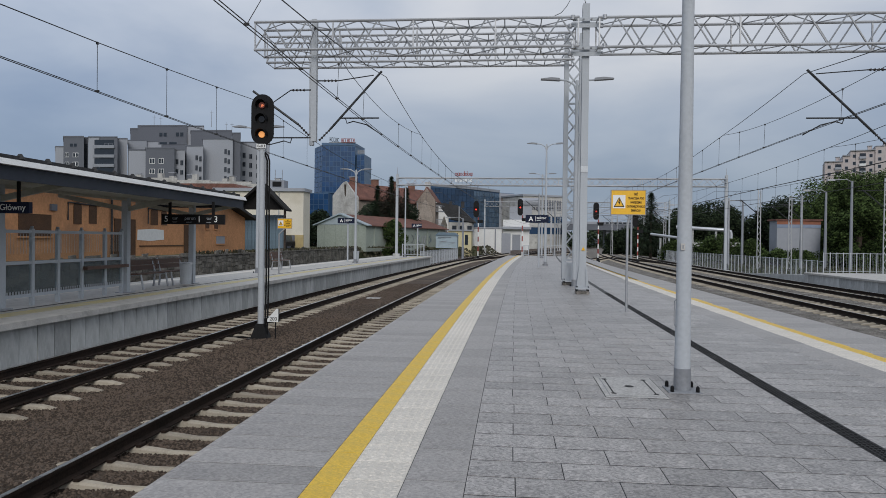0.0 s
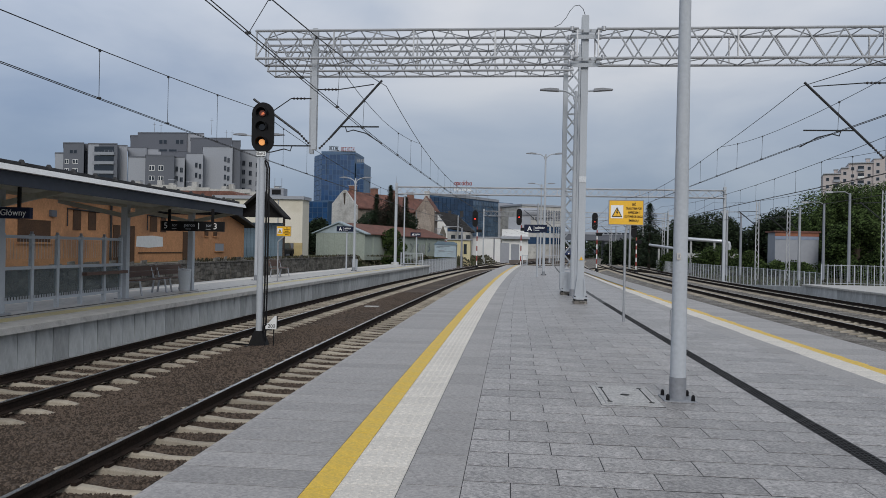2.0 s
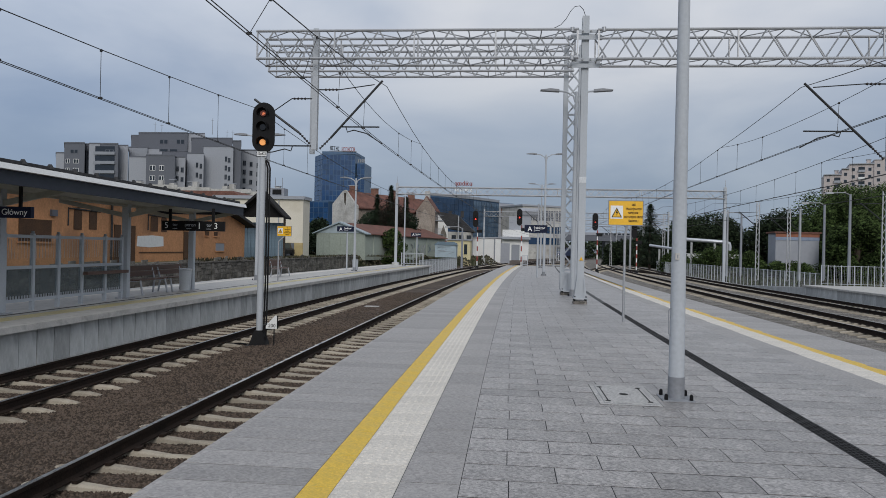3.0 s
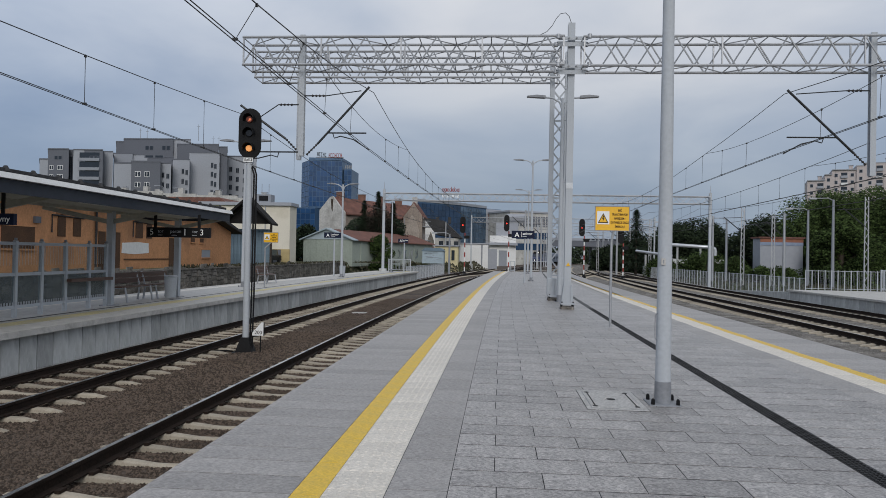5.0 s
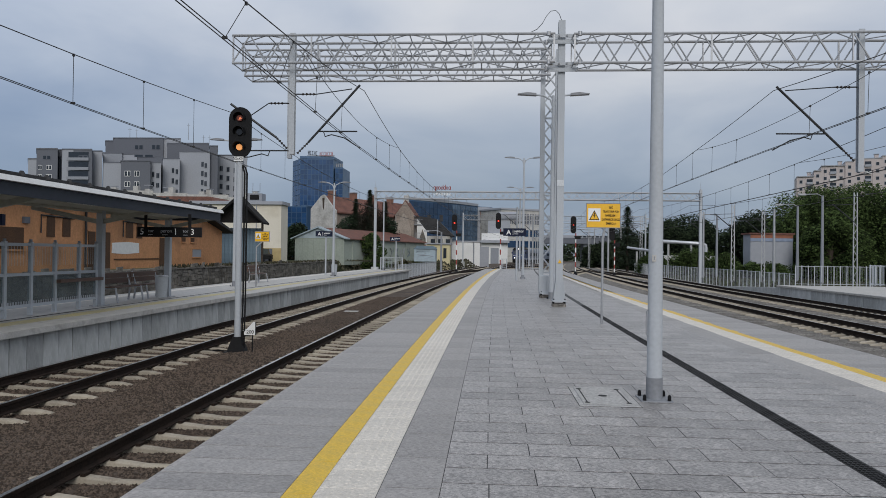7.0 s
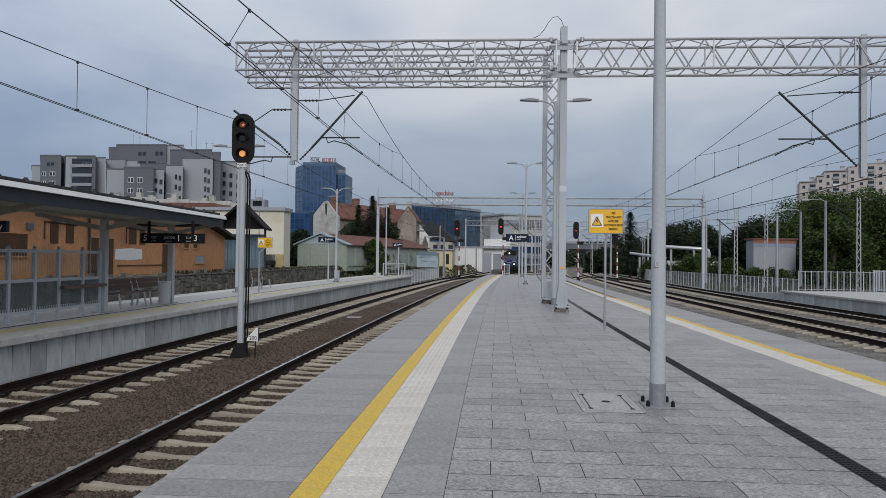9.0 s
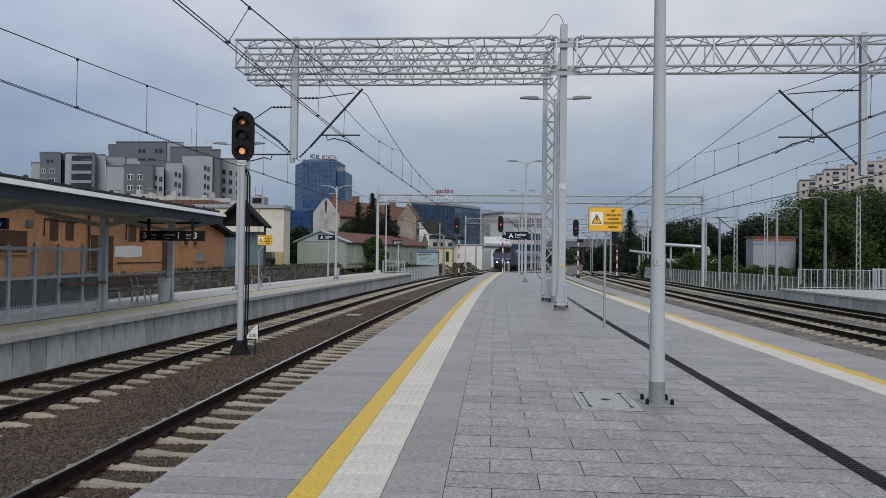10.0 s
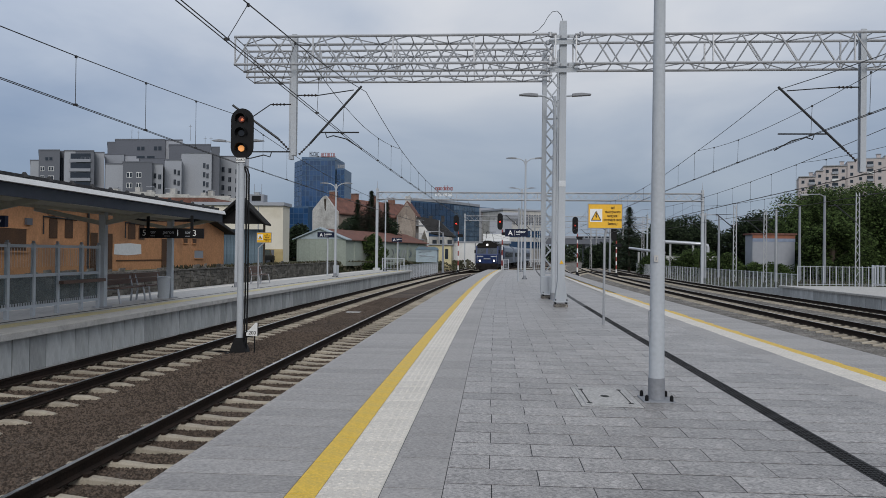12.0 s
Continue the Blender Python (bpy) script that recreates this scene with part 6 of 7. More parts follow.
    part("mural", Shape().box(-11.5, 129.95, 2.0, -11.15, 130.0, 3.0), M_RED, w)


def sheds():
    s = thing("goods_shed", "long green-grey sheet shed with pale gable and rusty red roof", "shed", pose(-17.3, 85, 0, 0, 0, -16.7))
    part("gable", Shape().prism([(-6.9, 0.0), (0.0, 0.0), (0.0, 3.3), (-3.5, 4.5), (-6.9, 3.3)], "y", -0.1, 0.0), M_SHEDGREEN, s, "pale green gable")
    part("wall", Shape().box(-6.8, 0.0, 0.0, 0.0, 26, 3.3), M_SHEDGREEN, s)
    part("roof", Shape().prism([(-7.2, 3.22), (-3.5, 4.62), (0.4, 3.22), (0.4, 3.12), (-3.5, 4.5), (-7.2, 3.12)], "y", 0.6, 26.4), M_REDROOF, s, "rusty red roof")
    part("verge", Shape().prism([(-7.3, 3.25), (-3.5, 4.7), (0.45, 3.25), (0.45, 3.12), (-3.5, 4.52), (-7.3, 3.12)], "y", -0.5, 0.58), mat("pale_blue_roof_sheet", (0.30, 0.36, 0.40), 0.6), s, "pale blue-grey roof edge")
    part("gable_sheet", Shape().prism([(-6.95, 3.28), (0.05, 3.28), (-3.5, 4.5)], "y", -0.17, -0.145), mat("pale_blue_gable_sheet", (0.34, 0.40, 0.44), 0.6), s, "pale blue-grey gable sheet")
    for k in range(9):
        part("sheet_rib", Shape().box(-6.7 + 0.8 * k, -0.14, 0.0, -6.62 + 0.8 * k, -0.1, 3.2), M_SHEDGREEN, s)
    for k in range(6):
        part("pilaster", Shape().box(0.0, 2.0 + 4.2 * k, 0.0, 0.12, 2.4 + 4.2 * k, 3.2), M_SHEDGREEN, s)
    part("door", Shape().box(0.0, 6.6, 0.3, 0.06, 8.4, 2.6), M_GREYB, s)
    rnd = random.Random(8)
    for k in range(9):
        cy = rnd.uniform(12, 25)
        pts = [(0.05, cy + rnd.uniform(-0.9, 0.9), rnd.uniform(0.6, 2.4)) for _ in range(5)]
        part("graffiti_stroke", Shape().path(pts, 0.03, 4), (M_TEAL, M_GREYL, M_GREYD)[k % 3], s)
    c = thing("container", "pale blue graffiti-covered container", "container", pose(0, 0, 0))
    part("body", Shape().slab(-10.2, 99, 0.40, -7.2, 101.5, 2.15, 0.02), mat("pale_blue_container", (0.33, 0.41, 0.46), 0.6), c)
    part("roof", Shape().prism([(-10.35, 2.15), (-7.05, 2.15), (-7.6, 2.6), (-9.8, 2.6)], "y", 98.85, 101.6), M_TEAL, c)
    for k in range(3):
        pts = [(rnd.uniform(-10.0, -7.4), 98.96, rnd.uniform(0.6, 1.9)) for _ in range(4)]
        part("graffiti_stroke", Shape().path(pts, 0.025, 4), M_GREYD if k % 2 else M_GREYL, c)
    v = thing("parked_car", "small dark car parked behind the sheet fence", "car", pose(-23.6, 72, 0.42, 0, 0, 0))
    part("body", Shape().slab(-0.85, -2.0, 0.3, 0.85, 2.0, 0.85, 0.12), M_BLACK, v)
    part("cabin", Shape().prism([(-1.4, 0.85), (1.3, 0.85), (0.9, 1.42), (-1.0, 1.42)], "x", -0.75, 0.75), M_GLASS, v)
    for sx in (-0.8, 0.8):
        for sy in (-1.25, 1.25):
            part("wheel", Shape().tube((sx - 0.1, sy, 0.31), (sx + 0.1, sy, 0.31), 0.31, None, 14), M_CABLE, v)
        part("tail_light", Shape().box(sx * 0.85 - 0.12, -2.03, 0.6, sx * 0.85 + 0.12, -1.99, 0.75), M_RED, v)
    y = thing("yellow_hut", "pale yellow flat-roofed railway hut", "hut", pose(0, 0, 0))
    part("wall", Shape().box(-9.6, 112, -1.3, -5.9, 116, 3.0), M_YELWALL, y)
    part("roof", Shape().box(-9.8, 111.7, 3.0, -5.7, 116.3, 3.2), M_GREYL, y)
    part("window", Shape().box(-8.9, 111.93, 1.0, -8.0, 112.0, 2.6), M_GLASS, y)
    part("window", Shape().box(-6.9, 111.93, 0.8, -6.4, 112.0, 2.4), M_GLASS, y)
    w = thing("white_shed", "long white windowless wall of a depot", "building", pose(0, 0, 0))
    part("wall", Shape().box(-11.5, 140, -1.3, -1.4, 146, 3.9), M_WHITEWALL, w)
    part("cap", Shape().box(-11.7, 139.8, 3.9, -1.2, 146.2, 4.15), M_GREYL, w)
    part("annex", Shape().box(-1.4, 141, -1.3, 0.4, 145, 3.0), M_GREYL, w)
    part("pipe", Shape().tube((-2.6, 139.9, -1.3), (-2.6, 139.9, 3.8), 0.12, None, 6), M_GREYB, w)
    w2 = thing("white_shed", "white stepped depot building with roof plant", "building", pose(0, 0, 0))
    part("wall", Shape().box(-1.5, 192, -1.3, 5.6, 206, 7.2), M_WHITEWALL, w2)
    part("upper_block", Shape().box(0.2, 193, 7.2, 6.2, 204, 10.8), M_GREYL, w2)
    part("canopy_slab", Shape().box(-1.8, 190.5, 4.6, 6.0, 192, 5.3), M_GREYL, w2)
    part("roof_tank", Shape().tube((3.0, 194, 12.0), (8.0, 194, 12.0), 1.2, None, 12), M_GREYL, w2, smooth=True)
    part("door", Shape().box(1.0, 191.93, -1.2, 3.2, 192, 3.2), M_GREYB, w2)


def shopping_centre():
    """Its long glass front runs away from the station at an angle."""
    g = thing("shopping_centre", "large dark blue-glass shopping centre with grey end wall", "building", pose(0, 0, 0))
    a, b, c, d = (-27.2, 233), (-12.5, 250), (-3.7, 265), (1.8, 270)
    part("core", Shape().prism([a, b, c, d, (4, 300), (-30, 300)], "z", -1.3, 19.4), M_BLUEFRAME, g)
    facade(g, a, b, 1.0, 19.0, 12, 9, M_BLUEGLASS, 0.12)
    # right facet takes the glass whose colour carries the reflected sky
    facade(g, b, c, 1.0, 19.0, 10, 10, M_SKYLITGLASS, 0.22)
    part("roof_edge", Shape().prism([(-27.6, 232.6), (-12.2, 249.6), (-3.4, 264.6), (-4, 300), (-30, 300)], "z", 19.4, 20.3), M_GREYB, g)
    part("end_wall", Shape().prism([(-3.62, 264.7), (-1.6, 266.2), (0.4, 267.6), (2.0, 269.6), (3, 299), (-4, 299)], "z", -1.3, 19.2), M_GREYL, g, "curved grey rendered end wall")
    part("sign_panel", Shape().prism([(-2.75, 265.0), (0.35, 267.2), (0.4, 267.1), (-2.7, 264.9)], "z", 15.6, 18.0), M_BRICK, g, "plain dark red sign panel")
    for k in range(4):
        xa = -2.7 + 0.75 * k
        part("sign_bar", Shape().prism([(xa, 265.0 + 0.53 * k), (xa + 0.5, 265.35 + 0.53 * k), (xa + 0.55, 265.25 + 0.53 * k), (xa + 0.05, 264.9 + 0.53 * k)], "z", 13.2, 14.5), M_GREYD, g)
    for k in range(7):
        x, z = -18.2 + 0.86 * k, 23.5
        ring = [(x + 0.3 * math.cos(q * math.pi / 4), 242.0, z + 0.55 + 0.5 * math.sin(q * math.pi / 4)) for q in range(9)]
        g2 = Shape().path(ring, 0.12, 5)
        if k in (0, 1, 3, 4, 6):
            g2.bar((x + 0.36, 242.0, z - (0.7 if k == 0 else 0.0)), (x + 0.36, 242.0, z + (1.7 if k in (3, 4) else 1.1)), 0.2)
        part("sign_character", g2, M_RED, g, "red rounded rooftop sign shape")
        part("sign_character", Shape().box(x - 0.25, 241.9, 21.5, x - 0.05, 242.1, 22.6).box(x + 0.1, 241.9, 21.5, x + 0.3, 242.1, 22.6).box(x - 0.25, 241.92, 22.35, x + 0.3, 242.08, 22.6), M_WHITE, g, "white rooftop sign shape")
    part("sign_frame", Shape().box(-19.2, 242.2, 20.25, -12.6, 242.3, 20.5), M_BASE, g)
    for k in range(5):
        part("sign_post", Shape().bar((-18.9 + 1.5 * k, 242.3, 20.2), (-18.9 + 1.5 * k, 242.3, 24.2), 0.1), M_BASE, g)
    c = thing("office_block", "cream flat-roofed block with dark louvres", "building", pose(5.0, 252, 0, 0, 0, 30))
    part("wall", Shape().box(0, 0, -1.3, 17, 30, 17.5), M_PLASTER, c)
    part("roof_edge", Shape().box(-0.4, -0.4, 17.5, 17.4, 30, 18.1), M_GREYL, c)
    for k in range(14):
        part("louvre", Shape().box(1.0 + 1.1 * k, -0.1, 12.5, 1.7 + 1.1 * k, 0, 16.2), M_GREYD, c)
    for z in (4.0, 8.0):
        part("glass_band", Shape().box(0.5, -0.12, z, 16.5, -0.02, z + 2.4), M_BLUEGLASS, c)
    v = thing("viaduct", "long grey road bridge across the tracks", "bridge", pose(0, 0, 0))
    part("deck", Shape().box(19, 250, 5.6, 70, 262, 7.6), M_GREYD, v)
    part("parapet", Shape().box(19, 249.8, 7.6, 70, 250, 8.5), M_GREYL, v)
    for xx in (34, 48, 62):
        part("pier", Shape().box(xx, 252, -1.3, xx + 1.6, 260, 5.6), M_GREYB, v)
    for k in range(26):
        part("window", Shape().box(30.5 + 1.5 * k, 249.7, 7.8, 31.6 + 1.5 * k, 249.8, 8.3), M_GLASS, v)


def right_side():
    b = thing("housing_block", "pinkish long apartment block with loggias above the trees", "apartment building", pose(128.2, 302, 0, 0, 0, -20), "housing blocks")
    for x0, x1, z in ((0, 6.4, 35.1), (6.4, 9.0, 37.4), (9.0, 17.6, 39.2), (17.6, 20.6, 40.6), (20.6, 30.5, 41.6), (30.5, 58, 42.4)):
        bay = part("bay", Shape().box(x0, 0.0 if z < 40 else -0.5, -1.3, x1, 16, z), M_PINKB, b)
        part("parapet", Shape().box(x0 - 0.05, -0.7, z, x1 + 0.05, 16, z + 0.35), M_GREYL, bay)
        if x1 - x0 > 4:
            ch = part("chimney", Shape().box(x1 - 2.4, 2.0, z + 0.35, x1 - 1.0, 3.4, z + 1.9), M_PINKB, bay)
            part("chimney_cap", Shape().box(x1 - 2.6, 1.8, z + 1.9, x1 - 0.8, 3.6, z + 2.2), M_BASE, ch)
        face = -0.02 if z < 40 else -0.52
        cols = max(1, int((x1 - x0) / 2.5))
        for i in range(cols):
            cx = x0 + (x1 - x0) * (i + 0.5) / cols
            for j in range(6):
                cz = z - 2.0 - 2.9 * j
                if i % 3 == 1:
                    lg = part("loggia", Shape().box(cx - 1.1, face - 0.05, cz - 1.0, cx + 1.1, face, cz + 1.0), M_GLASS, b, "deep dark loggia")
                    part("balcony", Shape().box(cx - 1.15, face - 0.7, cz - 1.2, cx + 1.15, face - 0.06, cz - 0.25), M_WHITEWALL if j % 2 else M_GREYL, lg, "pale balcony parapet")
                else:
                    win = part("window", Shape().box(cx - 0.6, face - 0.04, cz - 0.75, cx + 0.6, face, cz + 0.65), M_GREYL, b)
                    part("pane", Shape().box(cx - 0.5, face - 0.07, cz - 0.65, cx + 0.5, face - 0.041, cz + 0.55), M_GLASS, win)
    s = thing("relay_hut", "pale grey railway hut with an orange and blue band", "hut", pose(0, 0, 0))
    part("wall", Shape().box(32.7, 90, -1.3, 37.8, 92.5, 4.4), M_GREYL, s)
    part("roof", Shape().box(32.5, 89.8, 4.4, 38.0, 92.8, 4.6), M_REDROOF, s)
    part("band", Shape().box(32.68, 89.95, 3.95, 37.82, 90, 4.4), mat("rust_orange_band", (0.30, 0.13, 0.085), 0.8), s, "rust-orange band")
    part("band", Shape().box(32.68, 89.94, 3.55, 37.82, 89.99, 3.94), mat("pale_blue_band", (0.25, 0.30, 0.40), 0.8), s, "pale blue band")
    p = thing("heating_pipe", "silver-clad overground heating pipe with elbows", "pipe", pose(0, 0, 0))
    part("pipe", Shape().path([(20.6, 105, 2.75), (22.6, 101, 2.35), (24.2, 99, 2.1)], 0.19, 12), M_PIPE, p, smooth=True)
    part("pipe", Shape().path([(23.0, 100, 3.7), (26.5, 98.5, 3.45), (29.2, 98, 3.3), (29.6, 98, 3.1), (29.7, 98, 2.7), (29.65, 98, 2.2)], 0.25, 12), M_PIPE, p, smooth=True)
    for xx, yy in ((21.5, 103), (25.0, 99.3), (27.8, 98.3), (29.2, 98.0)):
        part("support", Shape().box(xx - 0.12, yy - 0.12, -1.3, xx + 0.12, yy + 0.12, 3.3 if xx > 24.5 else 2.2), M_CONCRETE, p)
    part("cross_beam", Shape().box(25, 108, 1.0, 34, 108.6, 1.7), M_CONCRETE, p)


def line_mast(x, y, h, label, lattice=False, lamp=False):
    m = thing("line_mast", label, "mast", pose(x, y, -1.3), "line masts")
    if lattice:
        for s in (-0.16, 0.16):
            part("leg", Shape().bar((s * 1.1, 0, 0), (s * 0.8, 0, h), 0.075), M_GALV, m)
        n = int(h / 0.6)
        for i in range(n):
            a = 0.17 if i % 2 else -0.17
            part("brace", Shape().bar((a, 0, h * i / n), (-a, 0, h * (i + 1) / n), 0.04), M_GALV, m)
    else:
        part("pole", Shape().tube((0, 0, 0), (0, 0, h), 0.17, 0.11, 10), M_GREYB if lamp else M_GALV, m, smooth=True)
    if lamp:
        part("arm", Shape().path([(0, 0, h - 0.1), (-0.5, 0, h + 0.15), (-1.8, 0, h + 0.1)], 0.05, 6), M_GALV, m)
        part("lamp_head", Shape().slab(-2.4, -0.15, h, -1.7, 0.15, h + 0.18, 0.03), M_GALV, m)
    else:
        part("bracket", Shape().path([(0, 0, h - 2.6), (-1.9, 0, h - 1.0)], 0.05, 6).tube((0, 0, h - 1.0), (-2.4, 0, h - 1.1), 0.03, None, 5), M_STRUT, m)
    return m


orange_house()
stone_wall()
cream_building()
tower_blocks()
parapet_row()
hotel()
gable_house()
sheds()
shopping_centre()
right_side()
for x, y, h, lat, lamp in ((31.2, 62, 8.45, True, False), (26.95, 90, 8.4, False, False), (28.6, 90, 8.0, False, True), (25.8, 76, 8.4, True, False), (28.9, 76, 7.8, True, False),
                           (30.8, 78, 8.1, False, False), (34.1, 80, 8.6, False, True), (34.45, 75, 9.3, False, True), (-6.2, 96, 5.8, False, True), (-9.0, 128, 9, False, False),
                           (4.2, 100, 9.5, False, False), (7.2, 112, 9.0, False, False), (10.5, 135, 8.5, True, False), (14.0, 150, 9.0, False, False), (20.0, 140, 9.0, True, False), (24, 160, 9.0, False, False),
                           (28, 150, 9.5, True, False), (17.6, 104, 8.6, False, False), (22.3, 104, 8.6, True, False), (24.6, 101, 8.0, False, True), (12.4, 118, 9.0, True, False), (8.9, 150, 9.5, True, False), (17, 175, 9.5, True, False), (13, 190, 9.5, False, False)):
    line_mast(x, y, h, "slim grey lamp mast by the yard" if lamp else ("lattice overhead line mast by the tracks" if lat else "plain overhead line mast"), lat, lamp)


# ---------------------------------------------------------------- trees and weeds
def leaf_cloud(blobs, n, size, rnd, flat=1.0):
    g = Shape()
    tot = sum(b[3] ** 2 for b in blobs)
    for cx, cy, cz, r in blobs:
        for _ in range(int(n * r * r / tot)):
            while True:
                d = Vector((rnd.uniform(-1, 1), rnd.uniform(-1, 1), rnd.uniform(-1, 1)))
                if 0.2 < d.length < 1:
                    break
            d = d.normalized() * (d.length ** 0.4) * rnd.uniform(0.75, 1.08)
            p = Vector((cx, cy, cz)) + Vector((d.x * r, d.y * r, d.z * r * flat))
            a = Vector((rnd.uniform(-1, 1), rnd.uniform(-1, 1), rnd.uniform(-0.6, 0.6))).normalized()
            b = a.orthogonal().normalized()
            s = size * rnd.uniform(0.6, 1.4)
            g.add([p - a * s, p - b * s * 0.55, p + a * s, p + b * s * 0.55 + Vector((0, 0, s * 0.2))], [(0, 1, 2, 3)])
    return g


def leafy(name, x, y, h, w, label, seed, m, n=3500, size=0.32, low=0.15, category="tree", blobs=16):
    rnd = random.Random(seed)
    t = thing(name, label, category, pose(x, y, -1.3), "trees")
    tr = Shape().tube((0, 0, 0), (0.1, 0, h * 0.5), w * 0.05 + 0.08, w * 0.03 + 0.04, 8)
    part("trunk", tr, M_BARK, t, smooth=True)
    bl = []
    limbs = Shape()
    for i in range(blobs):
        u = rnd.uniform(low, 0.9)
        rr = w * 0.5 * math.sin(math.pi * min(1, 0.25 + u * 0.72)) * rnd.uniform(0.35, 0.95)
        a = rnd.uniform(0, 2 * math.pi)
        c = (rr * math.cos(a), rr * math.sin(a), h * u)
        bl.append((*c, w * rnd.uniform(0.14, 0.26)))
        limbs.tube((0, 0, h * min(0.5, u * 0.6)), c, 0.07, 0.03, 5)
    bl.append((0, 0, h * 0.88, w * 0.17))
    part("limb", limbs, M_BARK, t)
    part("crown", leaf_cloud(bl, n, size, rnd), m, t, "ragged leafy crown")
    return t


def conifer(x, y, h, w, label, seed, m=None):
    rnd = random.Random(seed)
    t = thing("conifer", label, "tree", pose(x, y, -1.3), "trees")
    part("trunk", Shape().tube((0, 0, 0), (0, 0, h), 0.25, 0.04, 7), M_BARK, t, smooth=True)
    g = Shape()
    for i in range(4200):
        u = rnd.uniform(0.12, 1.0)
        a = rnd.uniform(0, 2 * math.pi)
        r = w * 0.5 * (1.03 - u) * (0.55 + 0.45 * math.sin(u * 55 + a * 2)) * rnd.uniform(0.3, 1.1)
        p = Vector((r * math.cos(a), r * math.sin(a), h * u))
        d = Vector((math.cos(a), math.sin(a), -0.35)) * rnd.uniform(0.25, 0.5)
        b = Vector((-math.sin(a), math.cos(a), 0)) * 0.07
        g.add([p - b, p + b, p + d + b * 0.3, p + d - b * 0.3], [(0, 1, 2, 3)])
    part("crown", g, m or M_LEAFDARK, t, "drooping needle crown")
    return t


for i, (x, y, h, w) in enumerate(((46.0, 101, 12.2, 11.5), (53, 103, 13.2, 13), (61, 104, 13.6, 13), (49, 110, 13, 13), (57, 112, 14, 14), (40.6, 86.5, 8.6, 6.4), (68, 106, 14, 14))):
    leafy("broadleaf_tree", x, y, h, w, "large dense green broadleaf tree beside the yard", 20 + i, M_LEAF, 34000, 0.165, 0.03, blobs=34)
# belt trees wear the leaf colour with shade mixed in
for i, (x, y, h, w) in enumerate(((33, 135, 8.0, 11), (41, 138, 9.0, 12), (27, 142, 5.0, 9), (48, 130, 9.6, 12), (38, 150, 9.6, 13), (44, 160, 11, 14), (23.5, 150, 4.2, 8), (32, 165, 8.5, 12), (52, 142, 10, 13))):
    leafy("broadleaf_tree", x, y, h, w, "green tree in the belt behind the tracks, coloured for shade", 40 + i, M_LEAFBELT, 14000, 0.24, 0.03, blobs=22)
leafy("broadleaf_tree", -25.2, 93, 6.6, 5.0, "dark green tree between the sheds", 61, M_LEAFDARK, 8000, 0.15)
leafy("shrub", -14.6, 89.6, 5.4, 3.9, "dense dark shrub in front of the shed", 62, M_LEAF, 9000, 0.11, 0.05, "shrub")
for i, (x, y, h, w) in enumerate(((-17.6, 105, 12.3, 5.4), (-19.9, 106, 11.0, 5.0), (-15.6, 107, 10.8, 4.8))):
    conifer(x, y, h, w, "tall dark conifer beside the old house", 70 + i)
leafy("broadleaf_tree", -17.4, 106, 9.6, 8.5, "dark copper-leaved tree beside the conifers", 77, M_LEAFRED, 9000, 0.14)
for i, (x, y, h, w) in enumerate(((-20.3, 106, 8.6, 6.0), (-15.9, 106.5, 8.2, 5.4))):
    leafy("broadleaf_tree", x, y, h, w, "dense near-black yew beside the old house", 170 + i, M_LEAFDARK, 9000, 0.15, 0.05)
conifer(21.9, 112, 10.6, 10.5, "dark conifer behind the warning board", 79)
for i, (x, y, h, w) in enumerate(((26.5, 96, 3.4, 5), (30.3, 92, 3.0, 5), (23.6, 103, 2.8, 5), (35, 88.5, 1.6, 4), (39.5, 88, 2.2, 5), (29.5, 101, 3.8, 6), (32.6, 88.5, 1.7, 4))):
    leafy("shrub", x, y, h, w, "low green scrub beside the pipe", 90 + i, M_LEAF, 5000, 0.12, 0.1, "shrub", 12)


def weeds():
    rnd = random.Random(5)
    g = Shape()
    for x0, x1, y0, y1, n in ((-19.0, -18.1, 40, 84, 2600), (22.5, 40, 60, 110, 6000), (-17.5, -13, 84, 97, 900)):
        for _ in range(n):
            x, y = rnd.uniform(x0, x1), rnd.uniform(y0, y1)
            z = 0.46 if x0 < -15 else -1.32
            hh = rnd.uniform(0.04, 0.30) if z > 0 else rnd.uniform(0.15, 0.55)
            a = rnd.uniform(0, 3.14)
            dx, dy = 0.3 * hh * math.cos(a), 0.3 * hh * math.sin(a)
            g.add([(x - dx, y - dy, z), (x + dx, y + dy, z), (x + dx * 0.4 + rnd.uniform(-0.15, 0.15), y + rnd.uniform(-0.15, 0.15), z + hh)], [(0, 1, 2)])
    meadow = Shape()
    for _ in range(16000):
        x, y = rnd.uniform(22.8, 48), rnd.uniform(52, 98)
        hh, a = rnd.uniform(0.10, 0.42), rnd.uniform(0, 3.14)
        dx, dy = 0.35 * hh * math.cos(a), 0.35 * hh * math.sin(a)
        meadow.add([(x - dx, y - dy, -1.32), (x + dx, y + dy, -1.32), (x + rnd.uniform(-0.12, 0.12), y + rnd.uniform(-0.12, 0.12), -1.32 + hh)], [(0, 1, 2)])
    tagged(part("meadow_grass", meadow, M_GRASS), "unmown green grass behind the mesh railing", "grass", kind="stuff")
    tagged(part("weeds", g, M_BUSHGRASS), "rank green weeds along walls and tracks", "weeds", kind="stuff")


weeds()


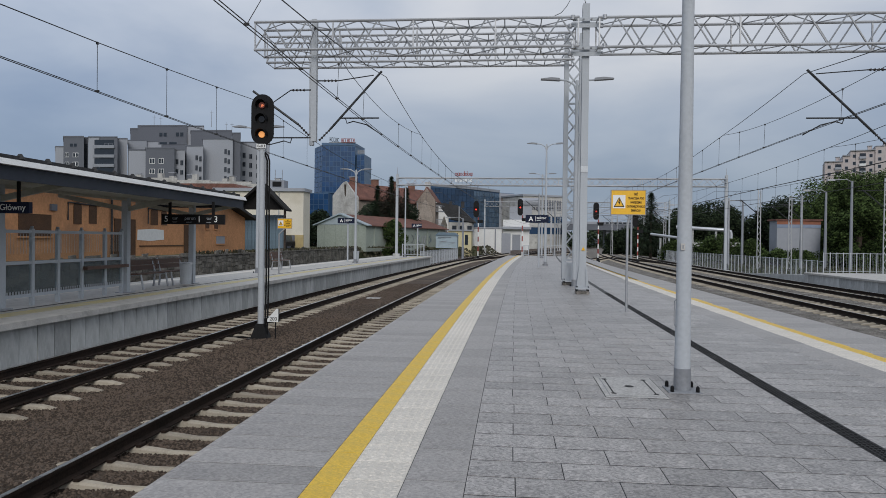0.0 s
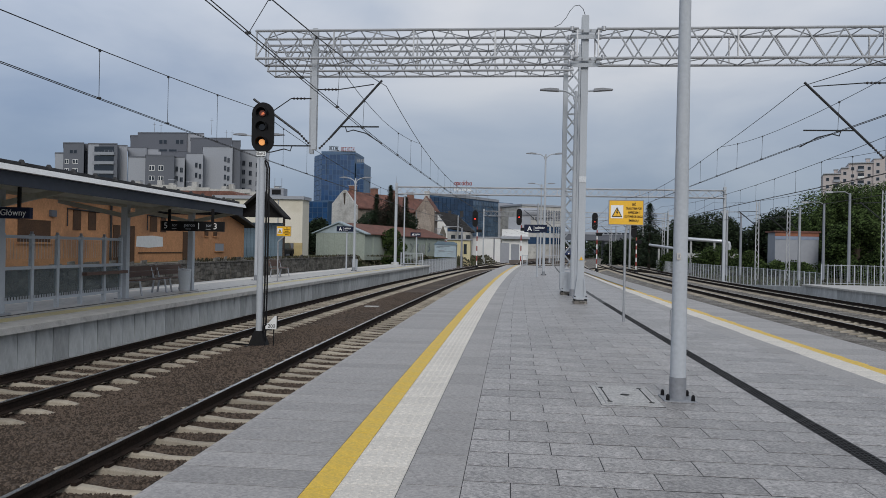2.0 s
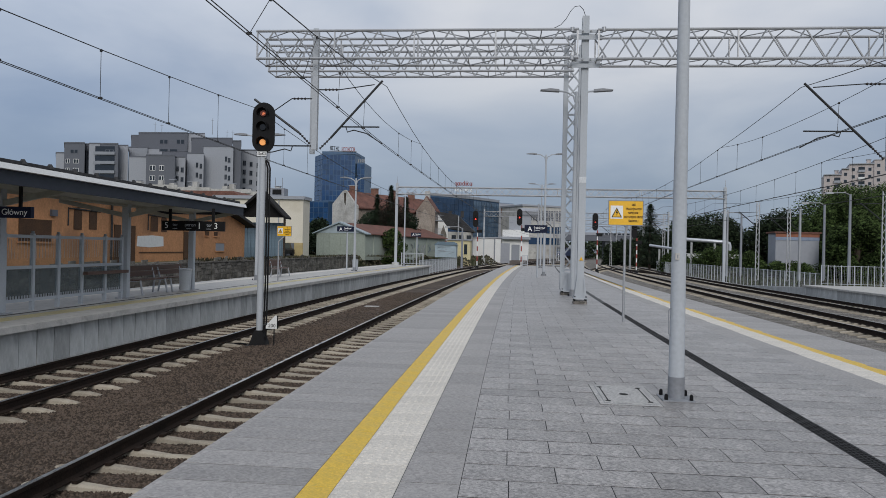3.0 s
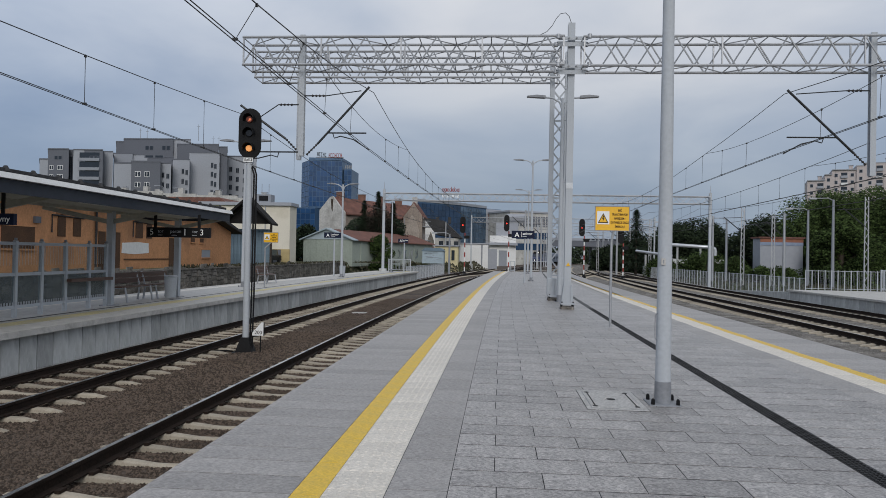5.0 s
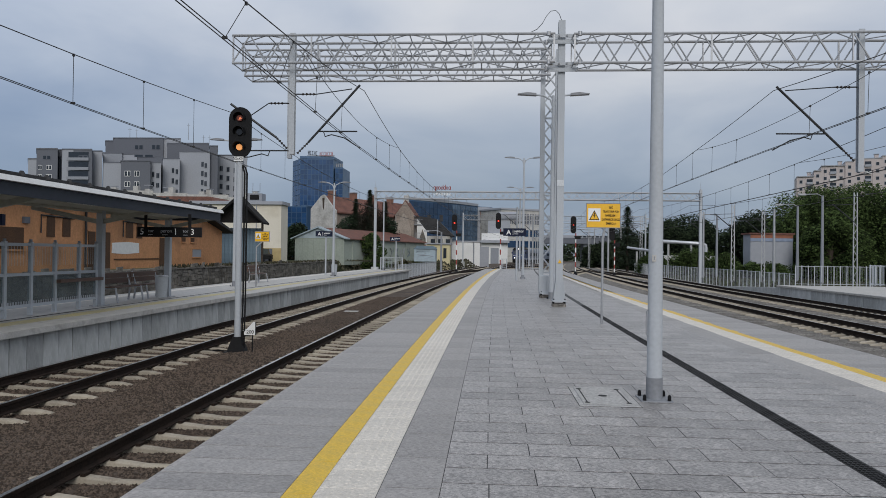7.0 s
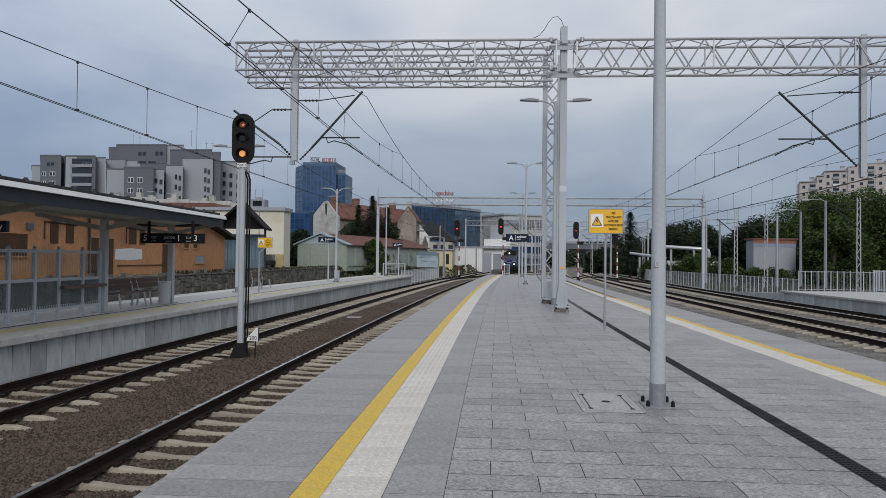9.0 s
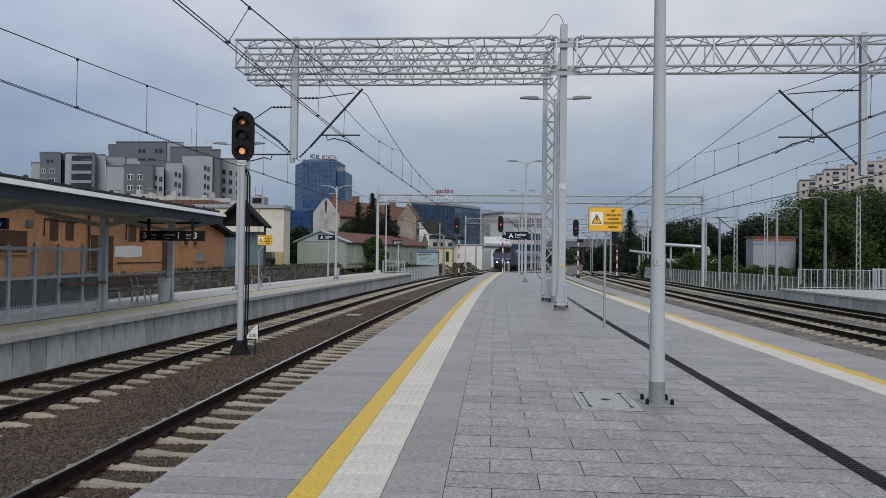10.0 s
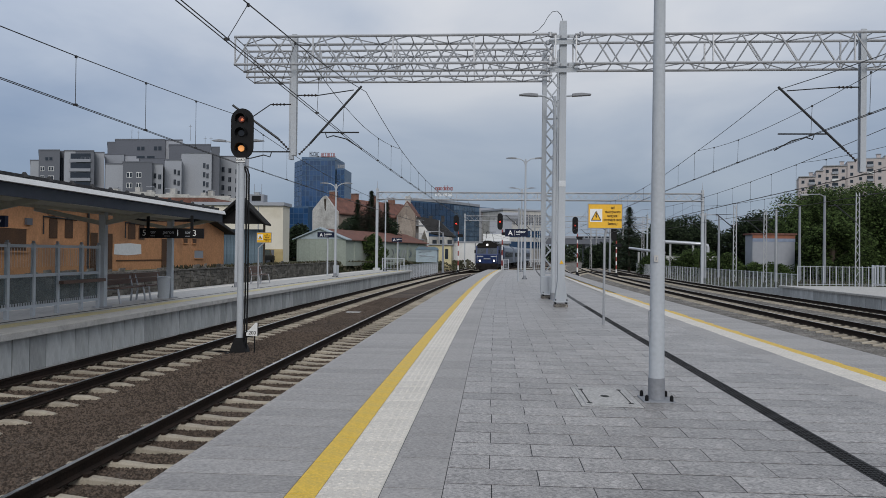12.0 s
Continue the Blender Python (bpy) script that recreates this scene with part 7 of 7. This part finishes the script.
def far_woods():
    """Low dark woods that close the view beyond the station throat."""
    rnd = random.Random(12)
    g = Shape()
    for _ in range(26000):
        x = rnd.uniform(-40, 260)
        top = 5.5 + 3.0 * noise.noise((x * 0.06, 1.3, 0)) + 2.0 * noise.noise((x * 0.23, 4.1, 0))
        y = 300 + rnd.uniform(-8, 8)
        z = -1.3 + (top + 2.0) * rnd.random() ** 0.7
        s = rnd.uniform(0.4, 0.9)
        a = Vector((rnd.uniform(-1, 1), rnd.uniform(-1, 1), rnd.uniform(-1, 1))).normalized()
        b = a.orthogonal().normalized()
        p = Vector((x, y, z))
        g.add([p - a * s, p - b * s * 0.6, p + a * s, p + b * s * 0.6], [(0, 1, 2, 3)])
    tagged(part("far_woods", g, M_LEAFFAR), "low dark woods beyond the station", "woods", kind="stuff")


far_woods()


# ---------------------------------------------------------------- train
def locomotive():
    l = thing("locomotive", "blue electric locomotive with lit headlights hauling coaches", "locomotive", pose(0, 130, RAIL_Z))
    body = Shape().prism([(0.12, 1.05), (15.5, 1.05), (15.6, 2.3), (15.2, 3.45), (0.45, 3.45), (0.0, 2.3)], "x", -1.5, 1.5)
    part("body", body, M_LOCOBLUE, l, "dark blue body")
    part("roof", Shape().prism([(-1.5, 3.45), (1.5, 3.45), (1.15, 3.85), (-1.15, 3.85)], "y", 0.5, 15.1), M_LOCOUNDER, l)
    part("skirt", Shape().box(-1.42, 0.15, 0.62, 1.42, 15.4, 1.05), M_LOCOUNDER, l)
    for s in (-1, 1):
        # part of the sky's reflection here comes from the glass colour
        part("windscreen", Shape().add([(s * 0.12, 0.045, 2.45), (s * 1.32, 0.045, 2.45), (s * 1.28, 0.325, 3.2), (s * 0.12, 0.325, 3.2), (s * 0.12, 0.10, 2.45), (s * 1.32, 0.10, 2.45), (s * 1.28, 0.40, 3.2), (s * 0.12, 0.40, 3.2)],
                                       [(0, 1, 2, 3), (4, 5, 6, 7), (0, 1, 5, 4), (1, 2, 6, 5), (2, 3, 7, 6), (3, 0, 4, 7)]), M_CABGLASS, l, "windscreen with sky reflection in its colour")
        hl = part("headlight", Shape().tube((s * 0.93, 0.08, 1.50), (s * 0.93, -0.03, 1.50), 0.20, 0.18, 14), M_LOCOUNDER, l)
        part("lamp", Shape().tube((s * 0.93, -0.031, 1.50), (s * 0.93, -0.05, 1.50), 0.13, None, 14), M_HEADLIGHT, hl, "lit white headlight")
        part("buffer", Shape().tube((s * 0.87, 0.15, 1.0), (s * 0.87, -0.35, 1.0), 0.10, None, 10).tube((s * 0.87, -0.35, 1.0), (s * 0.87, -0.42, 1.0), 0.24, None, 14), M_LOCOUNDER, l)
        part("stripe", Shape().box(s * 1.35 - 0.5 * (1 + s) * 0.85, -0.012 + 0.02, 2.02, s * 1.35 + 0.5 * (1 - s) * 0.85, 0.08, 2.16), M_COACH, l, "pale stripe")
    part("top_light", Shape().tube((0, 0.42, 3.62), (0, 0.22, 3.62), 0.20, 0.17, 12), M_BASE, l)
    part("lamp", Shape().tube((0, 0.219, 3.62), (0, 0.20, 3.62), 0.13, None, 12), M_HEADLIGHT, l, "lit top headlight")
    part("buffer_beam", Shape().box(-1.45, -0.02, 0.35, 1.45, 0.16, 1.16), M_LOCOUNDER, l)
    part("brow", Shape().box(-1.3, 0.26, 3.25, 1.3, 0.50, 3.5), M_LOCOUNDER, l, "dark cab brow")
    part("coupling", Shape().path([(0, -0.05, 1.02), (0, -0.3, 0.9), (0, -0.32, 0.55)], 0.05, 6), M_LOCOUNDER, l)
    for s in (-1, 1):
        part("handrail", Shape().path([(s * 1.3, -0.01, 1.3), (s * 1.3, -0.06, 1.4), (s * 1.3, -0.06, 2.1), (s * 1.3, 0.0, 2.25)], 0.02, 5), M_COACH, l)
        part("wing_mirror", Shape().box(s * 1.6 - 0.1, 0.2, 2.5, s * 1.6 + 0.1, 0.28, 2.95), M_BLACK, l)
        part("wiper", Shape().bar((s * 0.5, 0.02, 2.45), (s * 0.8, 0.20, 3.0), 0.03), M_BLACK, l)
    part("number_panel", Shape().box(-0.45, -0.004, 1.72, 0.45, 0.09, 1.82), M_COACH, l, "pale unreadable number bar")
    part("plough", Shape().prism([(-1.2, 0.62), (1.2, 0.62), (1.0, 0.2), (-1.0, 0.2)], "y", 0.1, 0.25), M_LOCOUNDER, l)
    for y in (3.0, 12.5):
        b = part("bogie", Shape().box(-1.2, y - 2.2, 0.35, 1.2, y + 2.2, 0.85), M_LOCOUNDER, l)
        for dy in (-1.4, 1.4):
            for s in (-0.75, 0.75):
                part("wheel", Shape().tube((s - 0.07, y + dy, 0.55), (s + 0.07, y + dy, 0.55), 0.54, None, 18), M_LOCOUNDER, b)
    for y, up in ((3.5, True), (12.0, False)):
        g = Shape()
        for s in (-0.6, 0.6):
            if up:
                g.path([(s, y, 3.95), (s * 0.8, y + 1.3, 4.7), (s * 0.6, y, 5.42)], 0.03, 5)
            else:
                g.path([(s, y - 0.8, 3.95), (s, y + 1.2, 4.12)], 0.03, 5)
        g.bar((-0.9, y, 5.44 if up else 4.15), (0.9, y, 5.44 if up else 4.15), 0.07)
        part("pantograph", g, M_LOCOUNDER, l, "raised pantograph" if up else "folded pantograph")
    for y in (0.9, 2.2):
        part("resistor_box", Shape().slab(-0.5, y, 3.85, 0.5, y + 0.5, 4.2, 0.05), M_LOCOUNDER, l)
    for s in (-0.8, 0.8):
        part("roof_rail", Shape().path([(s, 1.0, 4.1), (s, 7.5, 4.1), (s, 14.5, 4.1)], 0.03, 5), M_LOCOUNDER, l)
    for y in (1.3, 5.5, 8.0, 10.0):
        part("roof_equipment", Shape().slab(-0.7, y, 3.85, 0.7, y + 0.9, 4.05, 0.03), M_LOCOUNDER, l)
    for s in (-1, 1):
        for y in (1.2, 4.5, 6.8, 9.0, 11.2, 14.2):
            part("side_window", Shape().box(s * 1.5 - 0.02, y - 0.35, 2.5, s * 1.5 + 0.02, y + 0.35, 3.1), M_GLASS, l)
    return l


def coach(label):
    c = thing("coach", label, "railway coach", pose(0, 150, RAIL_Z), "coaches")
    part("body", Shape().prism([(-1.4, 0.9), (1.4, 0.9), (1.42, 2.9), (1.25, 3.5), (0.8, 3.9), (-0.8, 3.9), (-1.25, 3.5), (-1.42, 2.9)], "y", 0.0, 24.1), M_COACHBODY, c)
    part("window_band", Shape().box(-1.435, 0.8, 1.95, 1.435, 23.3, 2.75), M_LOCODARK, c, "dark blue window band")
    for i in range(10):
        for s in (-1, 1):
            part("window", Shape().box(s * 1.44 - 0.01, 1.6 + 2.15 * i, 2.0, s * 1.44 + 0.01, 2.9 + 2.15 * i, 2.7), M_GLASS, c)
    for y in (3.5, 20.6):
        b = part("bogie", Shape().box(-1.1, y - 1.6, 0.3, 1.1, y + 1.6, 0.85), M_LOCOUNDER, c)
        for dy in (-1.25, 1.25):
            for s in (-0.75, 0.75):
                part("wheel", Shape().tube((s - 0.07, y + dy, 0.46), (s + 0.07, y + dy, 0.46), 0.46, None, 16), M_LOCOUNDER, b)
    part("underframe", Shape().box(-1.2, 6, 0.4, 1.2, 18, 0.9), M_LOCOUNDER, c)
    return c


def ballast_stones(fields, seed, m, label):
    """Loose crushed stone on the beds near the platform."""
    rng = np.random.default_rng(seed)
    unit = np.array([(1, 0, -0.2), (0.2, 1, 0), (-0.9, 0.3, 0.1), (-0.1, -1, -0.1), (0.15, 0.1, 0.75)])
    tris = np.array([(0, 1, 4), (1, 2, 4), (2, 3, 4), (3, 0, 4)])
    vs, fs, count = [], [], 0
    bed = ((-9.4, -1.003), (-6.95, -1.006), (-6.6, -0.992), (-6.2, -0.975), (-5.4, -0.962), (-5.08, -0.966), (-4.85, -1.004), (-1.9, -1.012), (6.1, -1.03), (20.0, -1.03))
    for x0, x1, y0, y1, n in fields:
        xs, ys = rng.uniform(x0, x1, n), rng.uniform(y0, y1, n)
        sz, an = rng.uniform(0.011, 0.029, n) * (1.0 if y1 < 20 else 1.3), rng.uniform(0, 6.28, n)
        zs = np.interp(xs, [b[0] for b in bed], [b[1] for b in bed])
        for x, y, s, a, zb in zip(xs, ys, sz, an, zs):
            c, d = math.cos(a) * s, math.sin(a) * s
            bx = bend(x, y)
            z = zb + 0.002 + 0.010 * noise.noise((x * 1.4, y * 1.4, 0))
            vs += [(bx + u * c - v * d, y + u * d + v * c, z + w * s) for u, v, w in unit.tolist()]
            fs += [(i + count, j + count, k + count) for i, j, k in tris.tolist()]
            count += 5
    me = bpy.data.meshes.new("ballast_stones")
    me.from_pydata(vs, [], fs)
    me.materials.append(m)
    tagged(new("ballast_stones", me), label, "ballast", kind="stuff")


ballast_stones(((-8.85, -1.95, 5, 12, 52000), (-8.85, -1.95, 12, 22, 48000), (-8.85, -2.3, 22, 40, 30000)), 3, M_STONE, "loose red-brown crushed stones between the sleepers")
ballast_stones(((9.5, 19.6, 20, 45, 14000),), 4, M_BALLAST_GREY, "loose pale grey crushed stones between the side tracks")
loco = locomotive()
coaches = [coach("blue-grey coach with a dark blue window band") for _ in range(3)]
lay_paving(platform)


def motions():
    """The train runs in along the curve, slowing gently; every vehicle keeps to the rails of the platform track."""
    def front(t):
        return 94.0 + 14.5 * (12.0 - t) + 0.25 * (12.0 - t) ** 2 * 0.2

    def on_rail(y):
        return pose(bend(-3.75, y), y, RAIL_Z, 0, 0, heading(-3.75, y))

    times = [0.5 * k for k in range(25)]
    walk(loco, [(t, on_rail(front(t))) for t in times])
    for k, c in enumerate(coaches):
        walk(c, [(t, on_rail(front(t) + 16.3 + 24.8 * k)) for t in times])


motions()
